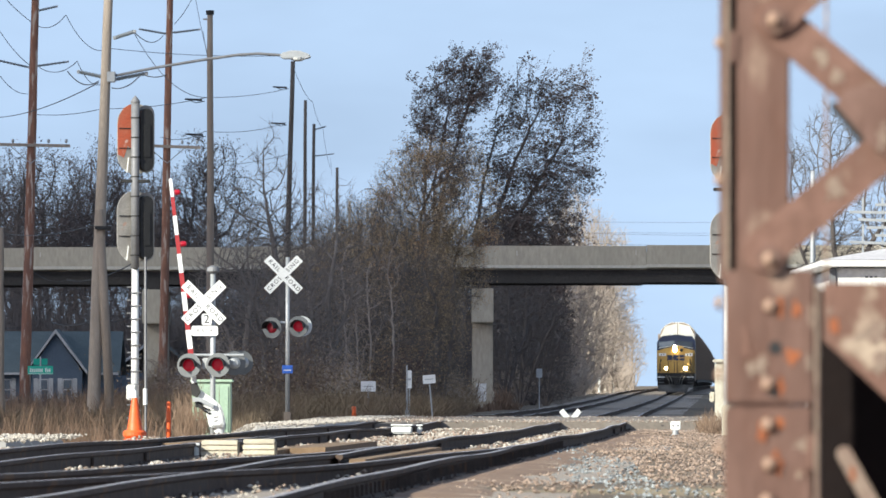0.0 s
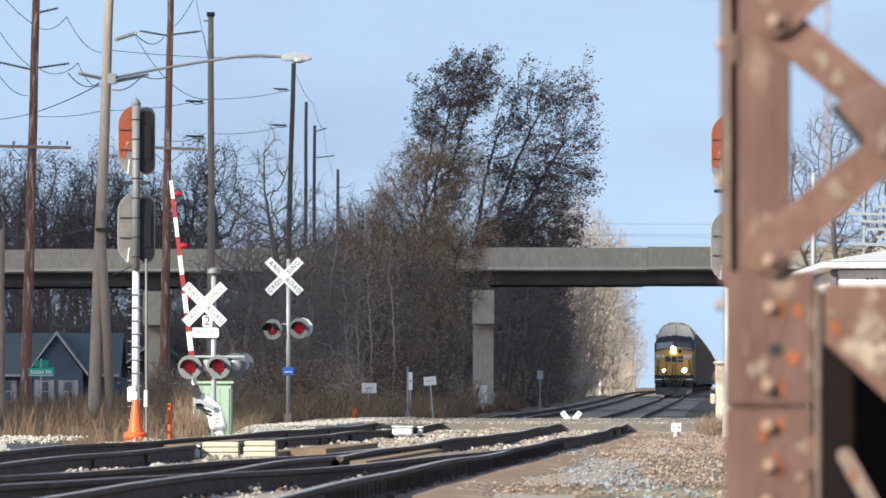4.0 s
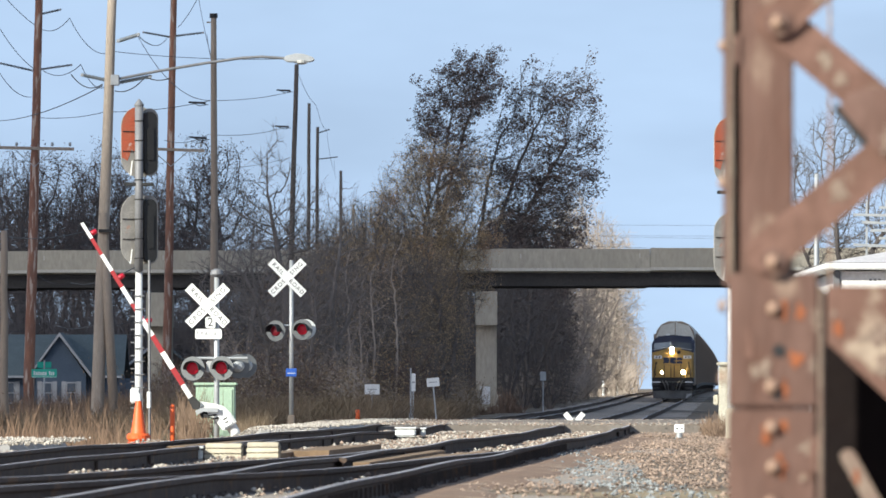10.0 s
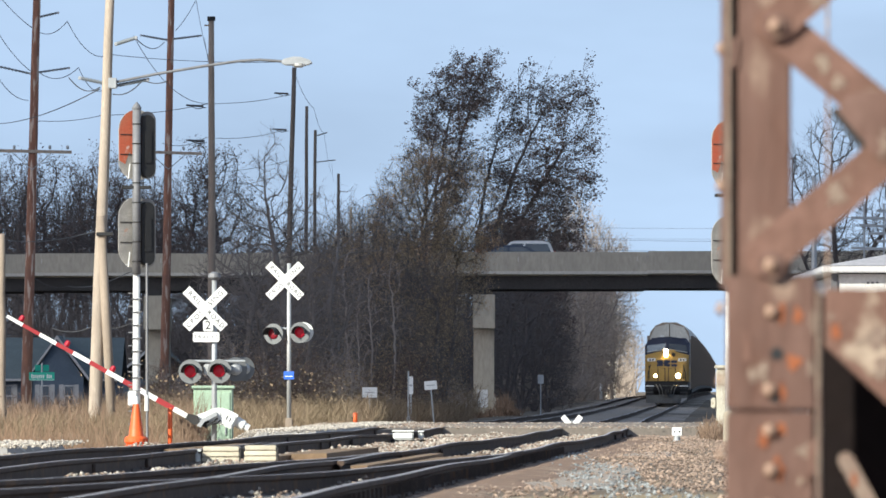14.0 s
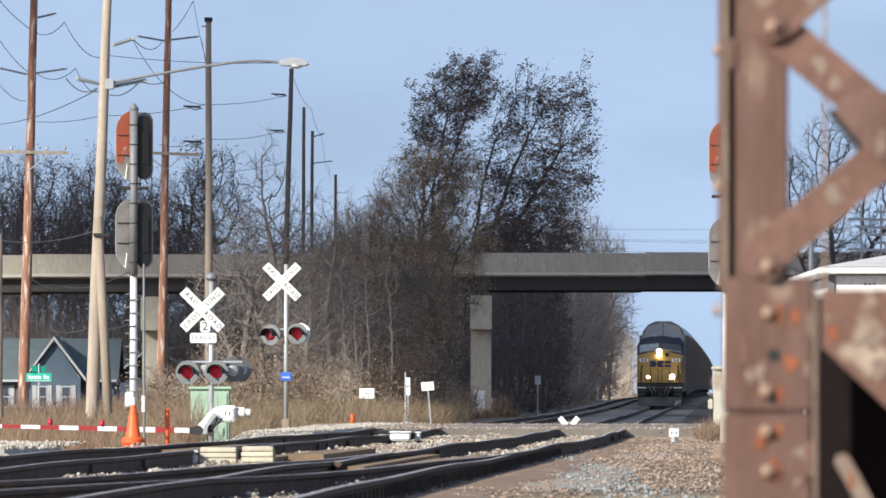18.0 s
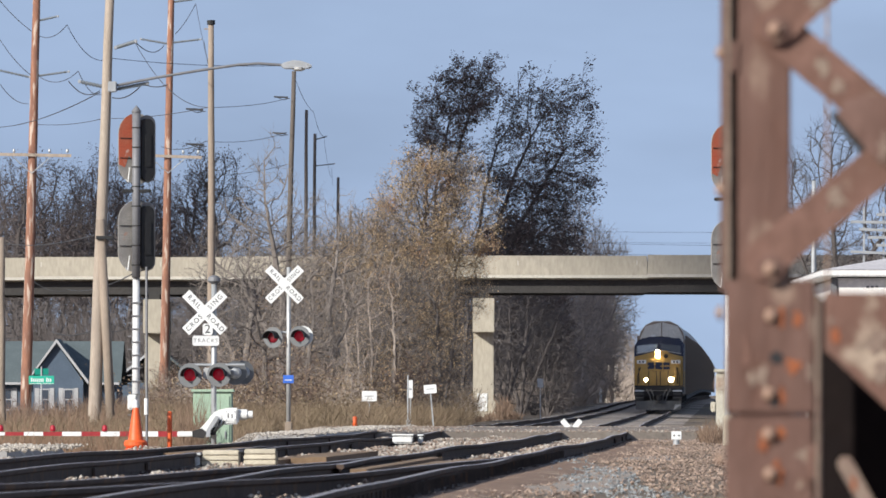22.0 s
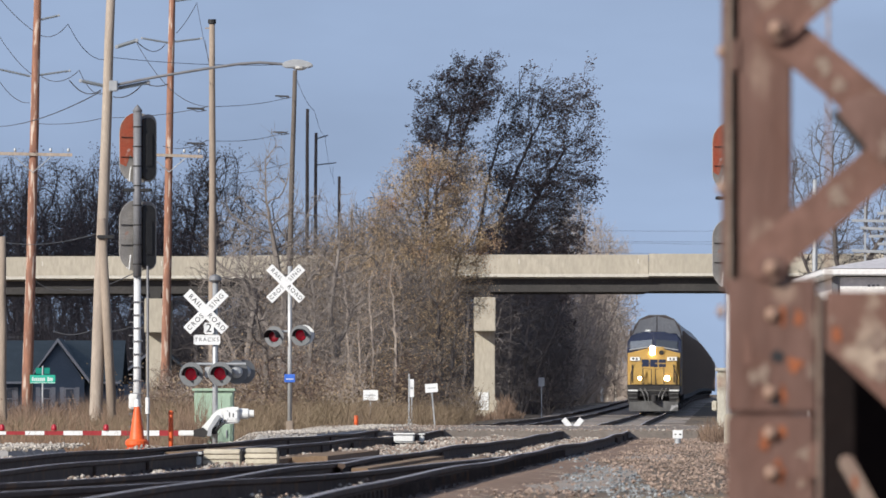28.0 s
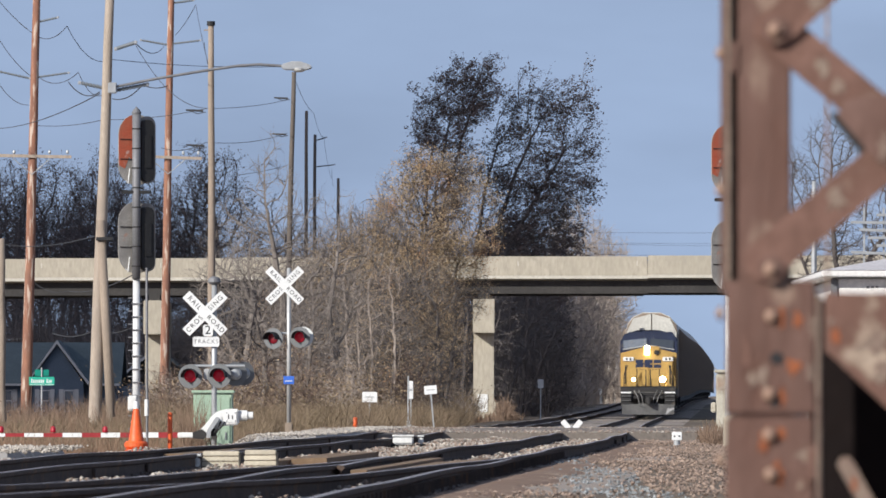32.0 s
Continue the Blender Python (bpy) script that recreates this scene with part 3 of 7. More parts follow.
def scatter_ballast():
    rng = random.Random(5)
    tan, grey = [], []
    for _ in range(45000):
        y = 55 + 130 * rng.random() ** 0.8
        x = track_x(y) + 0.85 + 7.65 * rng.random() ** (0.9 if rng.random() < 0.8 else 2.2)
        if x - track_x(y) < 1.35 and y < 135 and rng.random() < 0.45:
            continue
        z = max(ground_z(x, y), rail_z(y) - 0.205 - max(0, x - track_x(y) - 2.2) * 0.6)
        band = abs(x - 1.62 - 0.12 * math.sin(y * 0.23)) < 0.42 and y < 122
        (grey if band and rng.random() < 0.8 else tan).append((x, y, z + rng.uniform(-0.01, 0.03), rng.uniform(0.010, 0.030)))
    pale = []
    for _ in range(30000):
        y = 52 + 118 * rng.random() ** 0.8
        off = rng.uniform(-6.6, 0.75)
        x = track_x(y) + off
        # heaps between the rails, lower beside them
        near = min(abs(off - r) for r in (-SPACING - GAUGE / 2, -SPACING + GAUGE / 2, -GAUGE / 2, GAUGE / 2))
        heap = 0.075 * max(0.0, noise.noise(Vector((x * 1.3, y * 0.16, 3.0))) + 0.35) * step(0.06, 0.30, near)
        z = rail_z(y) - 0.185 + heap + rng.uniform(-0.02, 0.02)
        (pale if rng.random() < 0.55 else tan).append((x, y, z, rng.uniform(0.014, 0.036)))
    for _ in range(5000):
        y = 145 + 60 * rng.random() ** 1.5
        x = track_x(y) - SPACING - rng.uniform(0.9, 2.5)
        pale.append((x, y, rail_z(y) + 0.03 - 0.3 * step(148.5, 145, y) + rng.uniform(-0.01, 0.02) - 0.5 * max(0.0, track_x(y) - SPACING - 2.1 - x), rng.uniform(0.012, 0.03)))
    for _ in range(6000):
        y = rng.uniform(168, 204)
        x = track_x(y) + rng.uniform(-7.5, 3.5)
        (pale if rng.random() < 0.4 else tan).append((x, y, 0.215 - 1.25 * step(2.8, 7.5, -x) + rng.uniform(-0.012, 0.012), rng.uniform(0.010, 0.028)))
    for _ in range(1500):
        y = rng.uniform(148, 166)
        pale.append((rng.uniform(-11.0, -7.4), y, -0.07 + rng.uniform(-0.03, 0.03), rng.uniform(0.015, 0.05)))
    stones("pale_ballast", pale, M["ballast_pale"], "pale dusty crushed stone between the rails", 6)
    stones("loose_ballast", tan, M["ballast"], "loose tan and brown crushed stone beside the rails", 3)
    stones("grey_ballast", grey, M["ballast_grey"], "band of fresh blue-grey crushed stone along the track", 4)


scatter_ballast()


def build_road():
    """The road that crosses both tracks, level with the rail heads."""
    verts, faces = [], []
    n = 30
    for i in range(n + 1):
        x = -60 + 130 * i / n
        lean = 0.25 * (x - 3)
        for k, y in enumerate((171 + lean, 172 + lean, 187 + lean, 203 + lean, 204.5 + lean)):
            off = abs(x - 1.5)
            z = 0.215 - 1.25 * step(2.8, 7.5, -x) - 0.3 * step(9, 20, off) * (x > 0)
            verts.append((x, y, z - (1.2 if k in (0, 4) else 0.0) + (0.02 if k == 2 else 0)))
    for i in range(n):
        for k in range(4):
            faces.append((5 * i + k, 5 * (i + 1) + k, 5 * (i + 1) + k + 1, 5 * i + k + 1))
    tagged(raw("road", verts, faces, M["asphalt"]), "worn grey asphalt road across the railway tracks", "road", kind="structure")


build_road()


# ---- overpass ----
BRIDGE_Y = 425.0


def build_overpass():
    t = thing("overpass", 0, BRIDGE_Y, 0, "grey concrete road overpass with dark steel girders on concrete piers", "overpass", kind="structure")
    seg = 11.0
    x = -99.0
    while x < 110:
        z = 7.56 + 0.0045 * x
        part("parapet", box(x + 0.01, -0.18, z + 0.14, x + seg - 0.01, 0.18, z + 1.18, bevel=0.02), M["concrete"], t)
        part("deck_edge", box(x, -0.26, z - 0.02, x + seg, 0.3, z + 0.14), M["concrete_light"], t, "pale concrete lip")
        part("deck", box(x, 0.3, z - 0.1, x + seg, 9.8, z + 0.12), M["concrete"], t)
        part("parapet", box(x + 0.01, 9.6, z + 0.14, x + seg - 0.01, 9.9, z + 1.0), M["concrete"], t)
        for gy in (0.35, 2.6, 4.9, 7.2, 9.5):
            part("girder", extrude_x([(gy - 0.2, z - 0.82), (gy + 0.2, z - 0.82), (gy + 0.2, z - 0.78), (gy + 0.02, z - 0.78), (gy + 0.02, z - 0.11), (gy - 0.02, z - 0.11), (gy - 0.02, z - 0.78), (gy - 0.2, z - 0.78)], x, x + seg), M["girder"], t, "dark painted steel girder")
        x += seg
    for x0, x1 in ((-760.0, -99.0), (x, 780.0)):
        za, zb = 7.56 + 0.0045 * x0, 7.56 + 0.0045 * x1
        part("deck", prism([(x0, za - 0.1), (x1, zb - 0.1), (x1, zb + 0.12), (x0, za + 0.12)], 0.0, 9.8), M["concrete"], t)
        for y0 in (-0.18, 9.6):
            part("parapet", prism([(x0, za + 0.14), (x1, zb + 0.14), (x1, zb + 1.18), (x0, za + 1.18)], y0, y0 + 0.3), M["concrete"], t)
        for k in range(9):
            px = x0 + (x1 - x0) * (k + 0.5) / 9
            part("pier", box(px - 0.54, 0.9, -2.0, px + 0.56, 8.9, 7.46 + 0.0045 * px), M["concrete"], t)
    for px in (-33.2, -15.5, 2.20, 23.6, 41.5):
        top = 6.74 + 0.0045 * px
        p = part("pier", box(px - 0.54, 0.9, -0.8, px + 0.56, 8.9, top - 2.13, bevel=0.03), M["concrete"], t, "concrete wall pier")
        part("pier_cap", box(px - 0.58, -0.45, top - 2.13, px + 0.58, 10.0, top - 0.30, bevel=0.03), M["concrete"], p)
        for gy in (0.35, 2.6, 4.9, 7.2, 9.5):
            part("bearing", box(px - 0.3, gy - 0.25, top - 0.30, px + 0.3, gy + 0.25, top, bevel=0.01), M["girder"], p)
    part("patch", box(1.86, 0.85, 0.38, 2.40, 0.897, 1.34), M["white"], t, "white painted patch on the pier")
    part("barrier", box(2.60, 0.3, -0.6, 3.00, 0.88, 0.92, bevel=0.03), M["concrete"], t)
    for k in range(18):
        part("drain_streak", box(-60 + k * 6.4, -0.186, 8.20 + 0.0045 * (-60 + k * 6.4), -59.93 + k * 6.4, -0.1815, 8.45 + 0.0045 * (-60 + k * 6.4)), M["concrete_light"], t)
    return t


build_overpass()


# ---- lattice tower of riveted steel, close to the camera ----
def capsule(w, h, n=14):
    r = w / 2
    pts = [(r * math.cos(a), h - r + r * math.sin(a)) for a in (math.pi * i / n for i in range(n + 1))]
    pts += [(r * math.cos(a), r + r * math.sin(a)) for a in (math.pi + math.pi * i / n for i in range(n + 1))]
    return pts


def rivet(parent, x, y, z, r=0.017):
    part("rivet", lathe([(r, 0.0), (r * 0.92, r * 0.35), (r * 0.6, r * 0.7), (0.002, r * 0.85)], 12), M["rust_rivet"], parent, smooth=True).matrix_local = pose(x, y, z, 90, 0, 0)


def flat_bar(a, b, width, y0, y1):
    ax, az = a
    bx, bz = b
    d = Vector((bx - ax, bz - az)).normalized()
    n = Vector((-d.y, d.x)) * width / 2
    d = d * width / 2
    pts = []
    for cx, cz, s in ((bx, bz, 1), (ax, az, -1)):
        for k in range(9):
            a = math.pi * k / 8
            v = n * math.cos(a) * s + d * math.sin(a) * s
            pts.append((cx + v.x, cz + v.y))
    return prism(pts[::-1], y0, y1)


def blotch(parent, x, z, w, h, y, material, seed, label):
    """A thin irregular flake of paint or rust on the steel."""
    rng = random.Random(seed)
    pts = []
    for k in range(16):
        a = -2 * math.pi * k / 16
        q = rng.uniform(0.35, 1.25)
        pts.append((x + w / 2 * q * math.cos(a), z + h / 2 * q * math.sin(a)))
    part("stain", prism(pts, y - 0.0015, y), material, parent, label)


def build_tower():
    Y = 17.0
    t = thing("lattice_tower", 0, Y, 0, "rusty riveted steel lattice tower with peeling paint", "tower")
    # front left leg: an angle, its side flange, a dark slot and a cover strip
    leg = part("leg", box(0.634, 0.0, -0.05, 0.748, 0.014, 2.6, bevel=0.004), M["rust"], t)
    part("flange", box(0.634, 0.014, -0.05, 0.640, 0.15, 2.6), M["rust"], leg)
    # the shade in the slot is put in as a black strip
    part("slot_filler", box(0.6195, 0.05, -0.05, 0.634, 0.07, 2.6), M["loco_black"], leg, "black strip painted as the shaded gap between two angles")
    part("cover_strip", box(0.6085, -0.004, 1.06, 0.6195, 0.09, 2.6, bevel=0.002), M["rust_cream"], leg, "strip with old cream paint")
    part("edge_strip", box(0.6000, 0.004, 1.06, 0.6080, 0.09, 2.6, bevel=0.002), M["rust"], leg)
    part("spacer", box(0.618, -0.006, 1.53, 0.640, 0.04, 1.60, bevel=0.006), M["rust"], leg)
    # gusset plates with their seam
    g = part("gusset_plate", box(0.608, -0.014, 0.797, 0.800, -0.001, 1.085, bevel=0.005), M["rust"], t)
    part("gusset_plate", box(0.608, -0.012, 0.40, 0.797, -0.001, 0.792, bevel=0.005), M["rust"], t)
    # besides worn paint, the cream carries the lit look of this flange
    part("edge_angle", box(0.801, -0.018, 0.40, 0.813, 0.02, 1.058, bevel=0.004), M["rust_cream"], t, "edge angle with worn cream paint, its lit flange put into the colour")
    for x, z, w, h, m, label in ((0.762, 1.000, 0.026, 0.040, "rust_orange", "dull orange rust patch"), (0.752, 0.901, 0.034, 0.040, "rust_orange", "bright orange rust patch"), (0.792, 0.985, 0.014, 0.055, "rust_cream", "worn cream paint"), (0.788, 0.885, 0.014, 0.060, "rust_cream", "worn cream paint"), (0.664, 0.870, 0.016, 0.040, "rust_cream", "worn cream paint"), (0.686, 0.880, 0.03, 0.05, "rust_cream", "worn cream paint")):
        blotch(g, x, z, w, h, -0.0145, M[m], int(x * 1000 + z * 100), label)
    for x, z, w, h, m in ((0.775, 0.712, 0.05, 0.03, "rust_cream"), (0.722, 0.752, 0.025, 0.035, "rust_orange"), (0.715, 0.690, 0.02, 0.02, "rust_orange")):
        blotch(g, x, z, w, h, -0.0125, M[m], int(x * 1000 + z * 100), "flaked patch")
    part("hole", disc(0.716, -0.0165, 0.918, 0.014, 0.004), M["black"], g)
    # this black disc paints the shadow cast by the rivet beside it
    part("hole", disc(0.712, -0.0165, 0.826, 0.013, 0.004), M["black"], g)
    for x, z in ((0.706, 1.008), (0.702, 0.840), (0.702, 0.753), (0.705, 0.668), (0.70, 0.59), (0.70, 0.50)):
        rivet(g, x, -0.016, z)
    for x, z, w, h in ((0.727, 0.836, 0.018, 0.05), (0.728, 1.006, 0.02, 0.045), (0.724, 0.664, 0.018, 0.04), (0.690, 0.742, 0.03, 0.06)):
        blotch(g, x, z, w, h, -0.0149, M["rust_orange"], int(x * 3000 + z * 100), "orange rust run beside a rivet")
    for x, z, w, h in ((0.655, 0.93, 0.02, 0.09), (0.79, 0.70, 0.022, 0.09), (0.775, 0.65, 0.04, 0.03)):
        blotch(g, x, z, w, h, -0.0147, M["rust_salmon"], int(x * 2000 + z * 100), "faded salmon primer")
    # lacing bars zigzag between the legs
    bar = part("lacing_bar", flat_bar((0.714, 1.625), (1.00, 1.385), 0.088, -0.016, -0.002), M["rust_salmon"], t)
    # the lip is coloured black in place of its shade
    part("bar_lip", flat_bar((0.845, 1.440), (0.918, 1.352), 0.014, -0.001, 0.08), M["loco_black"], bar, "lip of the angle, its shade painted black")
    blotch(bar, 0.815, 1.545, 0.03, 0.05, -0.0165, M["rust_cream"], 5, "flaked cream paint")
    blotch(bar, 0.848, 1.500, 0.03, 0.045, -0.0165, M["rust_cream"], 6, "flaked cream paint")
    up = part("lacing_bar", flat_bar((0.716, 1.627), (0.99, 1.87), 0.080, -0.030, -0.017), M["rust_salmon"], t)
    blotch(up, 0.800, 1.690, 0.07, 0.08, -0.0305, M["rust_cream"], 7, "flaked cream paint")
    low = part("lacing_bar", flat_bar((0.690, 1.128), (1.00, 1.385), 0.088, -0.030, -0.017), M["rust_salmon"], t)
    blotch(low, 0.845, 1.262, 0.05, 0.07, -0.0305, M["rust_cream"], 8, "flaked cream paint")
    part("lacing_bar", flat_bar((0.716, 2.12), (0.99, 1.88), 0.080, -0.016, -0.002), M["rust"], t)
    side = part("gusset_plate", prism([(0.905, 1.482), (1.05, 1.482), (1.05, 1.27), (0.925, 1.345), (0.845, 1.440), (0.862, 1.470)], -0.045, -0.032), M["rust"], t)
    blotch(side, 0.945, 1.37, 0.03, 0.08, -0.0455, M["rust_cream"], 9, "flaked cream paint")
    for x, z in ((0.714, 1.622), (0.704, 1.108), (0.716, 2.12)):
        part("washer", lathe([(0.030, 0.0), (0.030, 0.005), (0.020, 0.006)], 18), M["rust"], t).matrix_local = pose(x, -0.031, z, 90, 0, 0)
        rivet(t, x, -0.036, z, 0.018)
    part("tie_rod", tube((0.846, 0.40, 1.06), (0.846, 0.40, 2.6), 0.0032, 0.0032, 8), M["rust_rivet"], t)
    # side rivets on the leg's edge
    for z in (0.52, 0.70, 0.86, 1.015, 1.28, 1.575, 1.95):
        part("rivet", lathe([(0.017, 0.0), (0.014, 0.008), (0.006, 0.014), (0.001, 0.015)], 12), M["rust_rivet"], leg, smooth=True).matrix_local = pose(0.602, 0.03, z, 0, -90, 0)
    # lower strut plate and its diagonal, with the bay's shade painted on a plate behind
    sp = part("strut_plate", prism([(0.820, 1.058), (1.20, 1.058), (1.20, 0.58), (0.826, 0.930), (0.820, 0.930)], -0.010, 0.002), M["rust_salmon"], t)
    for x, z, w, h, m in ((0.845, 0.968, 0.022, 0.04, "rust_orange"), (0.93, 0.955, 0.09, 0.07, "rust_cream"), (0.94, 0.885, 0.05, 0.05, "rust_cream"), (0.832, 0.998, 0.014, 0.02, "rust_cream")):
        blotch(sp, x, z, w, h, -0.0105, M[m], int(x * 1000 + z * 100), "flaked patch")
    db = part("lacing_bar", flat_bar((0.865, 0.69), (0.99, 0.46), 0.034, -0.012, 0.0), M["rust_cream"], t, "bar with worn cream paint")
    blotch(db, 0.883, 0.645, 0.018, 0.04, -0.0125, M["rust_orange"], 3, "bright orange rust patch")
    # added plate: its black paints the deep shade of the open bay
    part("back_plate", box(0.80, 0.42, 0.0, 1.30, 0.435, 1.05), M["bay_shade"], t, "added near-black plate painted as the bay's deep shade")
    # other legs
    for x, y in ((1.04, 0.0), (1.04, 0.42), (0.616, 0.42)):
        o = part("leg", box(x, y, -0.05, x + 0.132, y + 0.014, 2.6, bevel=0.003) if x > 0.7 else box(x + 0.02, y, -0.05, x + 0.03, y + 0.014, 0.9), M["rust"], t)
    part("base_plate", box(0.5, -0.15, -0.06, 1.3, 0.6, -0.02, bevel=0.01), M["rust"], t)
    return t


build_tower()


# ---- railway signals ----
def signal_head(parent, x, z, h, w, upper):
    """A colour light unit seen from the rear: a turned oval background, the lamp case and the hoods beyond."""
    hd = part("background_disc", prism(capsule(w, h), 0.0, 0.02), M["signal_back"], parent, "grey flaking oval disc")
    if upper:
        red = [(-0.36, 0.36), (-0.24, 0.30), (-0.16, 0.52), (-0.05, 0.42), (-0.02, 0.62), (-0.02, h - 0.005), (-0.12, h - 0.02), (-0.24, h - 0.09), (-0.33, h - 0.22), (-0.366, h - 0.38)]
        part("paint_patch", prism(red[::-1], -0.003, -0.0005), M["signal_red"], hd, "red primer with white flakes")
    for k in range(2):
        part("seam", box(-0.34, -0.012, h * (0.36 + 0.28 * k), 0.05, -0.004, h * (0.36 + 0.28 * k) + 0.016), M["loco_black"], hd, "dark bolted seam")
    hd.matrix_local = pose(x, 0.10, z, 0, 0, 28)
    rim = part("rim_plate", prism(capsule(0.34, h - 0.06), -0.03, -0.004), M["signal_back"], hd, "pale rim plate")
    rim.matrix_local = pose(0.20, 0, 0.03)
    case = part("lamp_case", prism(capsule(0.26, h - 0.16), -0.17, -0.034), M["black"], hd, "black lamp case")
    case.matrix_local = pose(0.15, 0, 0.06)
    part("case_door", box(-0.07, -0.185, 0.25, 0.07, -0.172, h - 0.45, bevel=0.01), M["black"], case)
    for k in range(3):
        part("hood", tube((0.1, 0.02, 0.25 + k * (h - 0.5) / 2), (0.1, 0.30, 0.22 + k * (h - 0.5) / 2), 0.13, 0.12, 14), M["black"], hd)
    for k in range(2):
        part("clamp", box(-0.10, -0.06, 0.3 + k * (h - 0.7), 0.28, -0.022, 0.33 + k * (h - 0.7)), M["signal_grey"], hd)
    part("bracket", pipe([(-0.24, -0.04, 0.08), (-0.20, -0.05, 0.03), (-0.16, -0.04, 0.30)], 0.012), M["white"], hd)
    return hd


def build_signal(x, y, base, lower, upper, label, footing=0.35):
    t = thing("railway_signal", x, y, base, label, "railway signal", group="railway signals")
    z0 = base
    part("foundation", box(-footing, -0.3, -0.1, footing, 0.3, 0.9, bevel=0.03), M["concrete"], t)
    part("lower_mast", tube((0, 0, 0.9), (0, 0, lower - 0.05 - z0), 0.075, 0.065, 14), M["mast_white"], t, "bright silver painted mast", True)
    for k in range(9):
        zc = lower - z0 + 0.12 + k * 0.36
        if zc < upper + 1.2 - z0:
            part("band", lathe([(0.088, 0), (0.088, 0.022)], 12), M["loco_black"], t).matrix_local = pose(0, -0.06, zc)
    part("upper_mast", tube((0, -0.06, lower - 0.1 - z0), (0, -0.06, upper + 1.32 - z0), 0.078, 0.078, 14), M["signal_grey"], t, "dark grey mast", True)
    part("finial", lathe([(0.085, 0), (0.09, 0.03), (0.05, 0.09), (0.02, 0.12), (0.005, 0.14)], 14), M["signal_grey"], t).matrix_local = pose(0, -0.06, upper + 1.30 - z0)
    signal_head(t, 0.0, upper - z0, 1.30, 0.74, True)
    signal_head(t, 0.0, lower - z0, 1.32, 0.74, False)
    part("platform_bracket", box(-0.27, -0.12, upper - 0.16 - z0, 0.27, 0.12, upper - 0.10 - z0, bevel=0.01), M["black"], t)
    part("conduit", pipe([(0.20, -0.05, 0.9), (0.19, -0.05, lower + 0.1 - z0)], 0.025), M["signal_grey"], t)
    if footing < 0.2:
        return t
    for k in range(11):
        z = 1.2 + k * 0.24
        part("clip", box(-0.085, -0.10, z, 0.10, 0.09, z + 0.015), M["signal_grey"], t)
        part("step_peg", box(-0.15, -0.02, z + 0.10, -0.06, 0.0, z + 0.12), M["signal_grey"], t)
    jb = part("junction_box", box(-0.15, -0.16, 1.64, 0.02, 0.05, 1.92, bevel=0.02), M["white"], t, "small white junction box")
    part("lid", box(-0.13, -0.175, 1.67, 0.0, -0.162, 1.89, bevel=0.01), M["white"], jb)
    part("cable", pipe([(-0.07, -0.05, 1.64), (-0.05, -0.10, 1.40), (0.02, -0.09, 1.15)], 0.018), M["black"], jb)
    part("conduit_cap", tube((0.19, -0.05, 1.55), (0.19, -0.05, 1.85), 0.04, 0.04, 10), M["white"], t)
    return t


build_signal(-5.62, 145, -0.95, 3.21, 4.83, "railway signal mast with two weathered oval heads seen from behind")
build_signal(5.42, 150, -0.30, 2.98, 4.82, "railway signal mast with red flaked oval heads beside the track", footing=0.10)


# ---- crossing masts ----
def text_part(word, size, parent, m, material, spaced=1.0):
    cu = bpy.data.curves.new("letters", "FONT")
    cu.body, cu.size, cu.align_x, cu.align_y, cu.extrude = word, size, "CENTER", "CENTER", 0.002
    cu.space_character = spaced
    tmp = new("letters", cu)
    me = bpy.data.meshes.new_from_object(tmp.evaluated_get(bpy.context.evaluated_depsgraph_get()))
    bpy.data.objects.remove(tmp)
    me.materials.clear()
    me.materials.append(material)
    ob = new("lettering", me)
    ob.parent = parent
    ob.matrix_local = m
    return ob


def crossbuck(parent, x, z, y=-0.12):
    """Two crossed white boards lettered RAILROAD CROSSING."""
    L, w = 1.14, 0.215
    b1 = part("crossbuck_board", box(-L / 2, -0.010, -w / 2, L / 2, 0.0, w / 2, bevel=0.004), M["sign_white"], parent, "white board lettered RAILROAD")
    b1.matrix_local = pose(x, y, z, 0, 45, 0)
    b2 = part("crossbuck_board", box(-L / 2, -0.010, -w / 2, L / 2, 0.0, w / 2, bevel=0.004), M["sign_white"], parent, "white board lettered CROSSING")
    b2.matrix_local = pose(x, y + 0.014, z, 0, -45, 0)
    for b, words in ((b1, ("RAIL", "ROAD")), (b2, ("CROS", "SING"))):
        for s, word in zip((-1, 1), words):
            text_part(word, 0.145, b, Matrix.Translation((s * 0.315, -0.0125, 0)) @ pose(0, 0, 0, 90, 0, 0), M["black"], 1.28)
    return b1


def flasher(parent, x, y, z, turn, lens, r=0.255, hood=True):
    d = part("flasher_disc", disc(0, 0, 0, r, 0.02, 28), M["disc"], parent, "round grey disc of a flashing light")
    d.matrix_local = pose(x, y, z, 0, 0, turn)
    part("lens", lathe([(0.13, 0), (0.125, 0.02), (0.09, 0.04), (0.03, 0.05)], 20), lens, d, "red lens").matrix_local = pose(0, -0.001, 0, 90, 0, 0)
    bm = bmesh.new()
    n = 16
    a = [[bm.verts.new((q * math.cos(t), yy, q * math.sin(t))) for t in (math.pi * (-0.05 + 1.1 * i / n) for i in range(n + 1))] for q, yy in ((0.165, -0.002), (0.165, -0.28), (0.155, -0.28), (0.155, -0.002))]
    for k in range(4):
        for i in range(n):
            bm.faces.new((a[k][i], a[k][i + 1], a[(k + 1) % 4][i + 1], a[(k + 1) % 4][i]))
    part("hood", bm, M["black"], d, "black hood")
    part("lamp_housing", lathe([(0.13, 0), (0.12, 0.08), (0.06, 0.12)], 18), M["galv"], d).matrix_local = pose(0, 0.02, 0, -90, 0, 0)
    return d


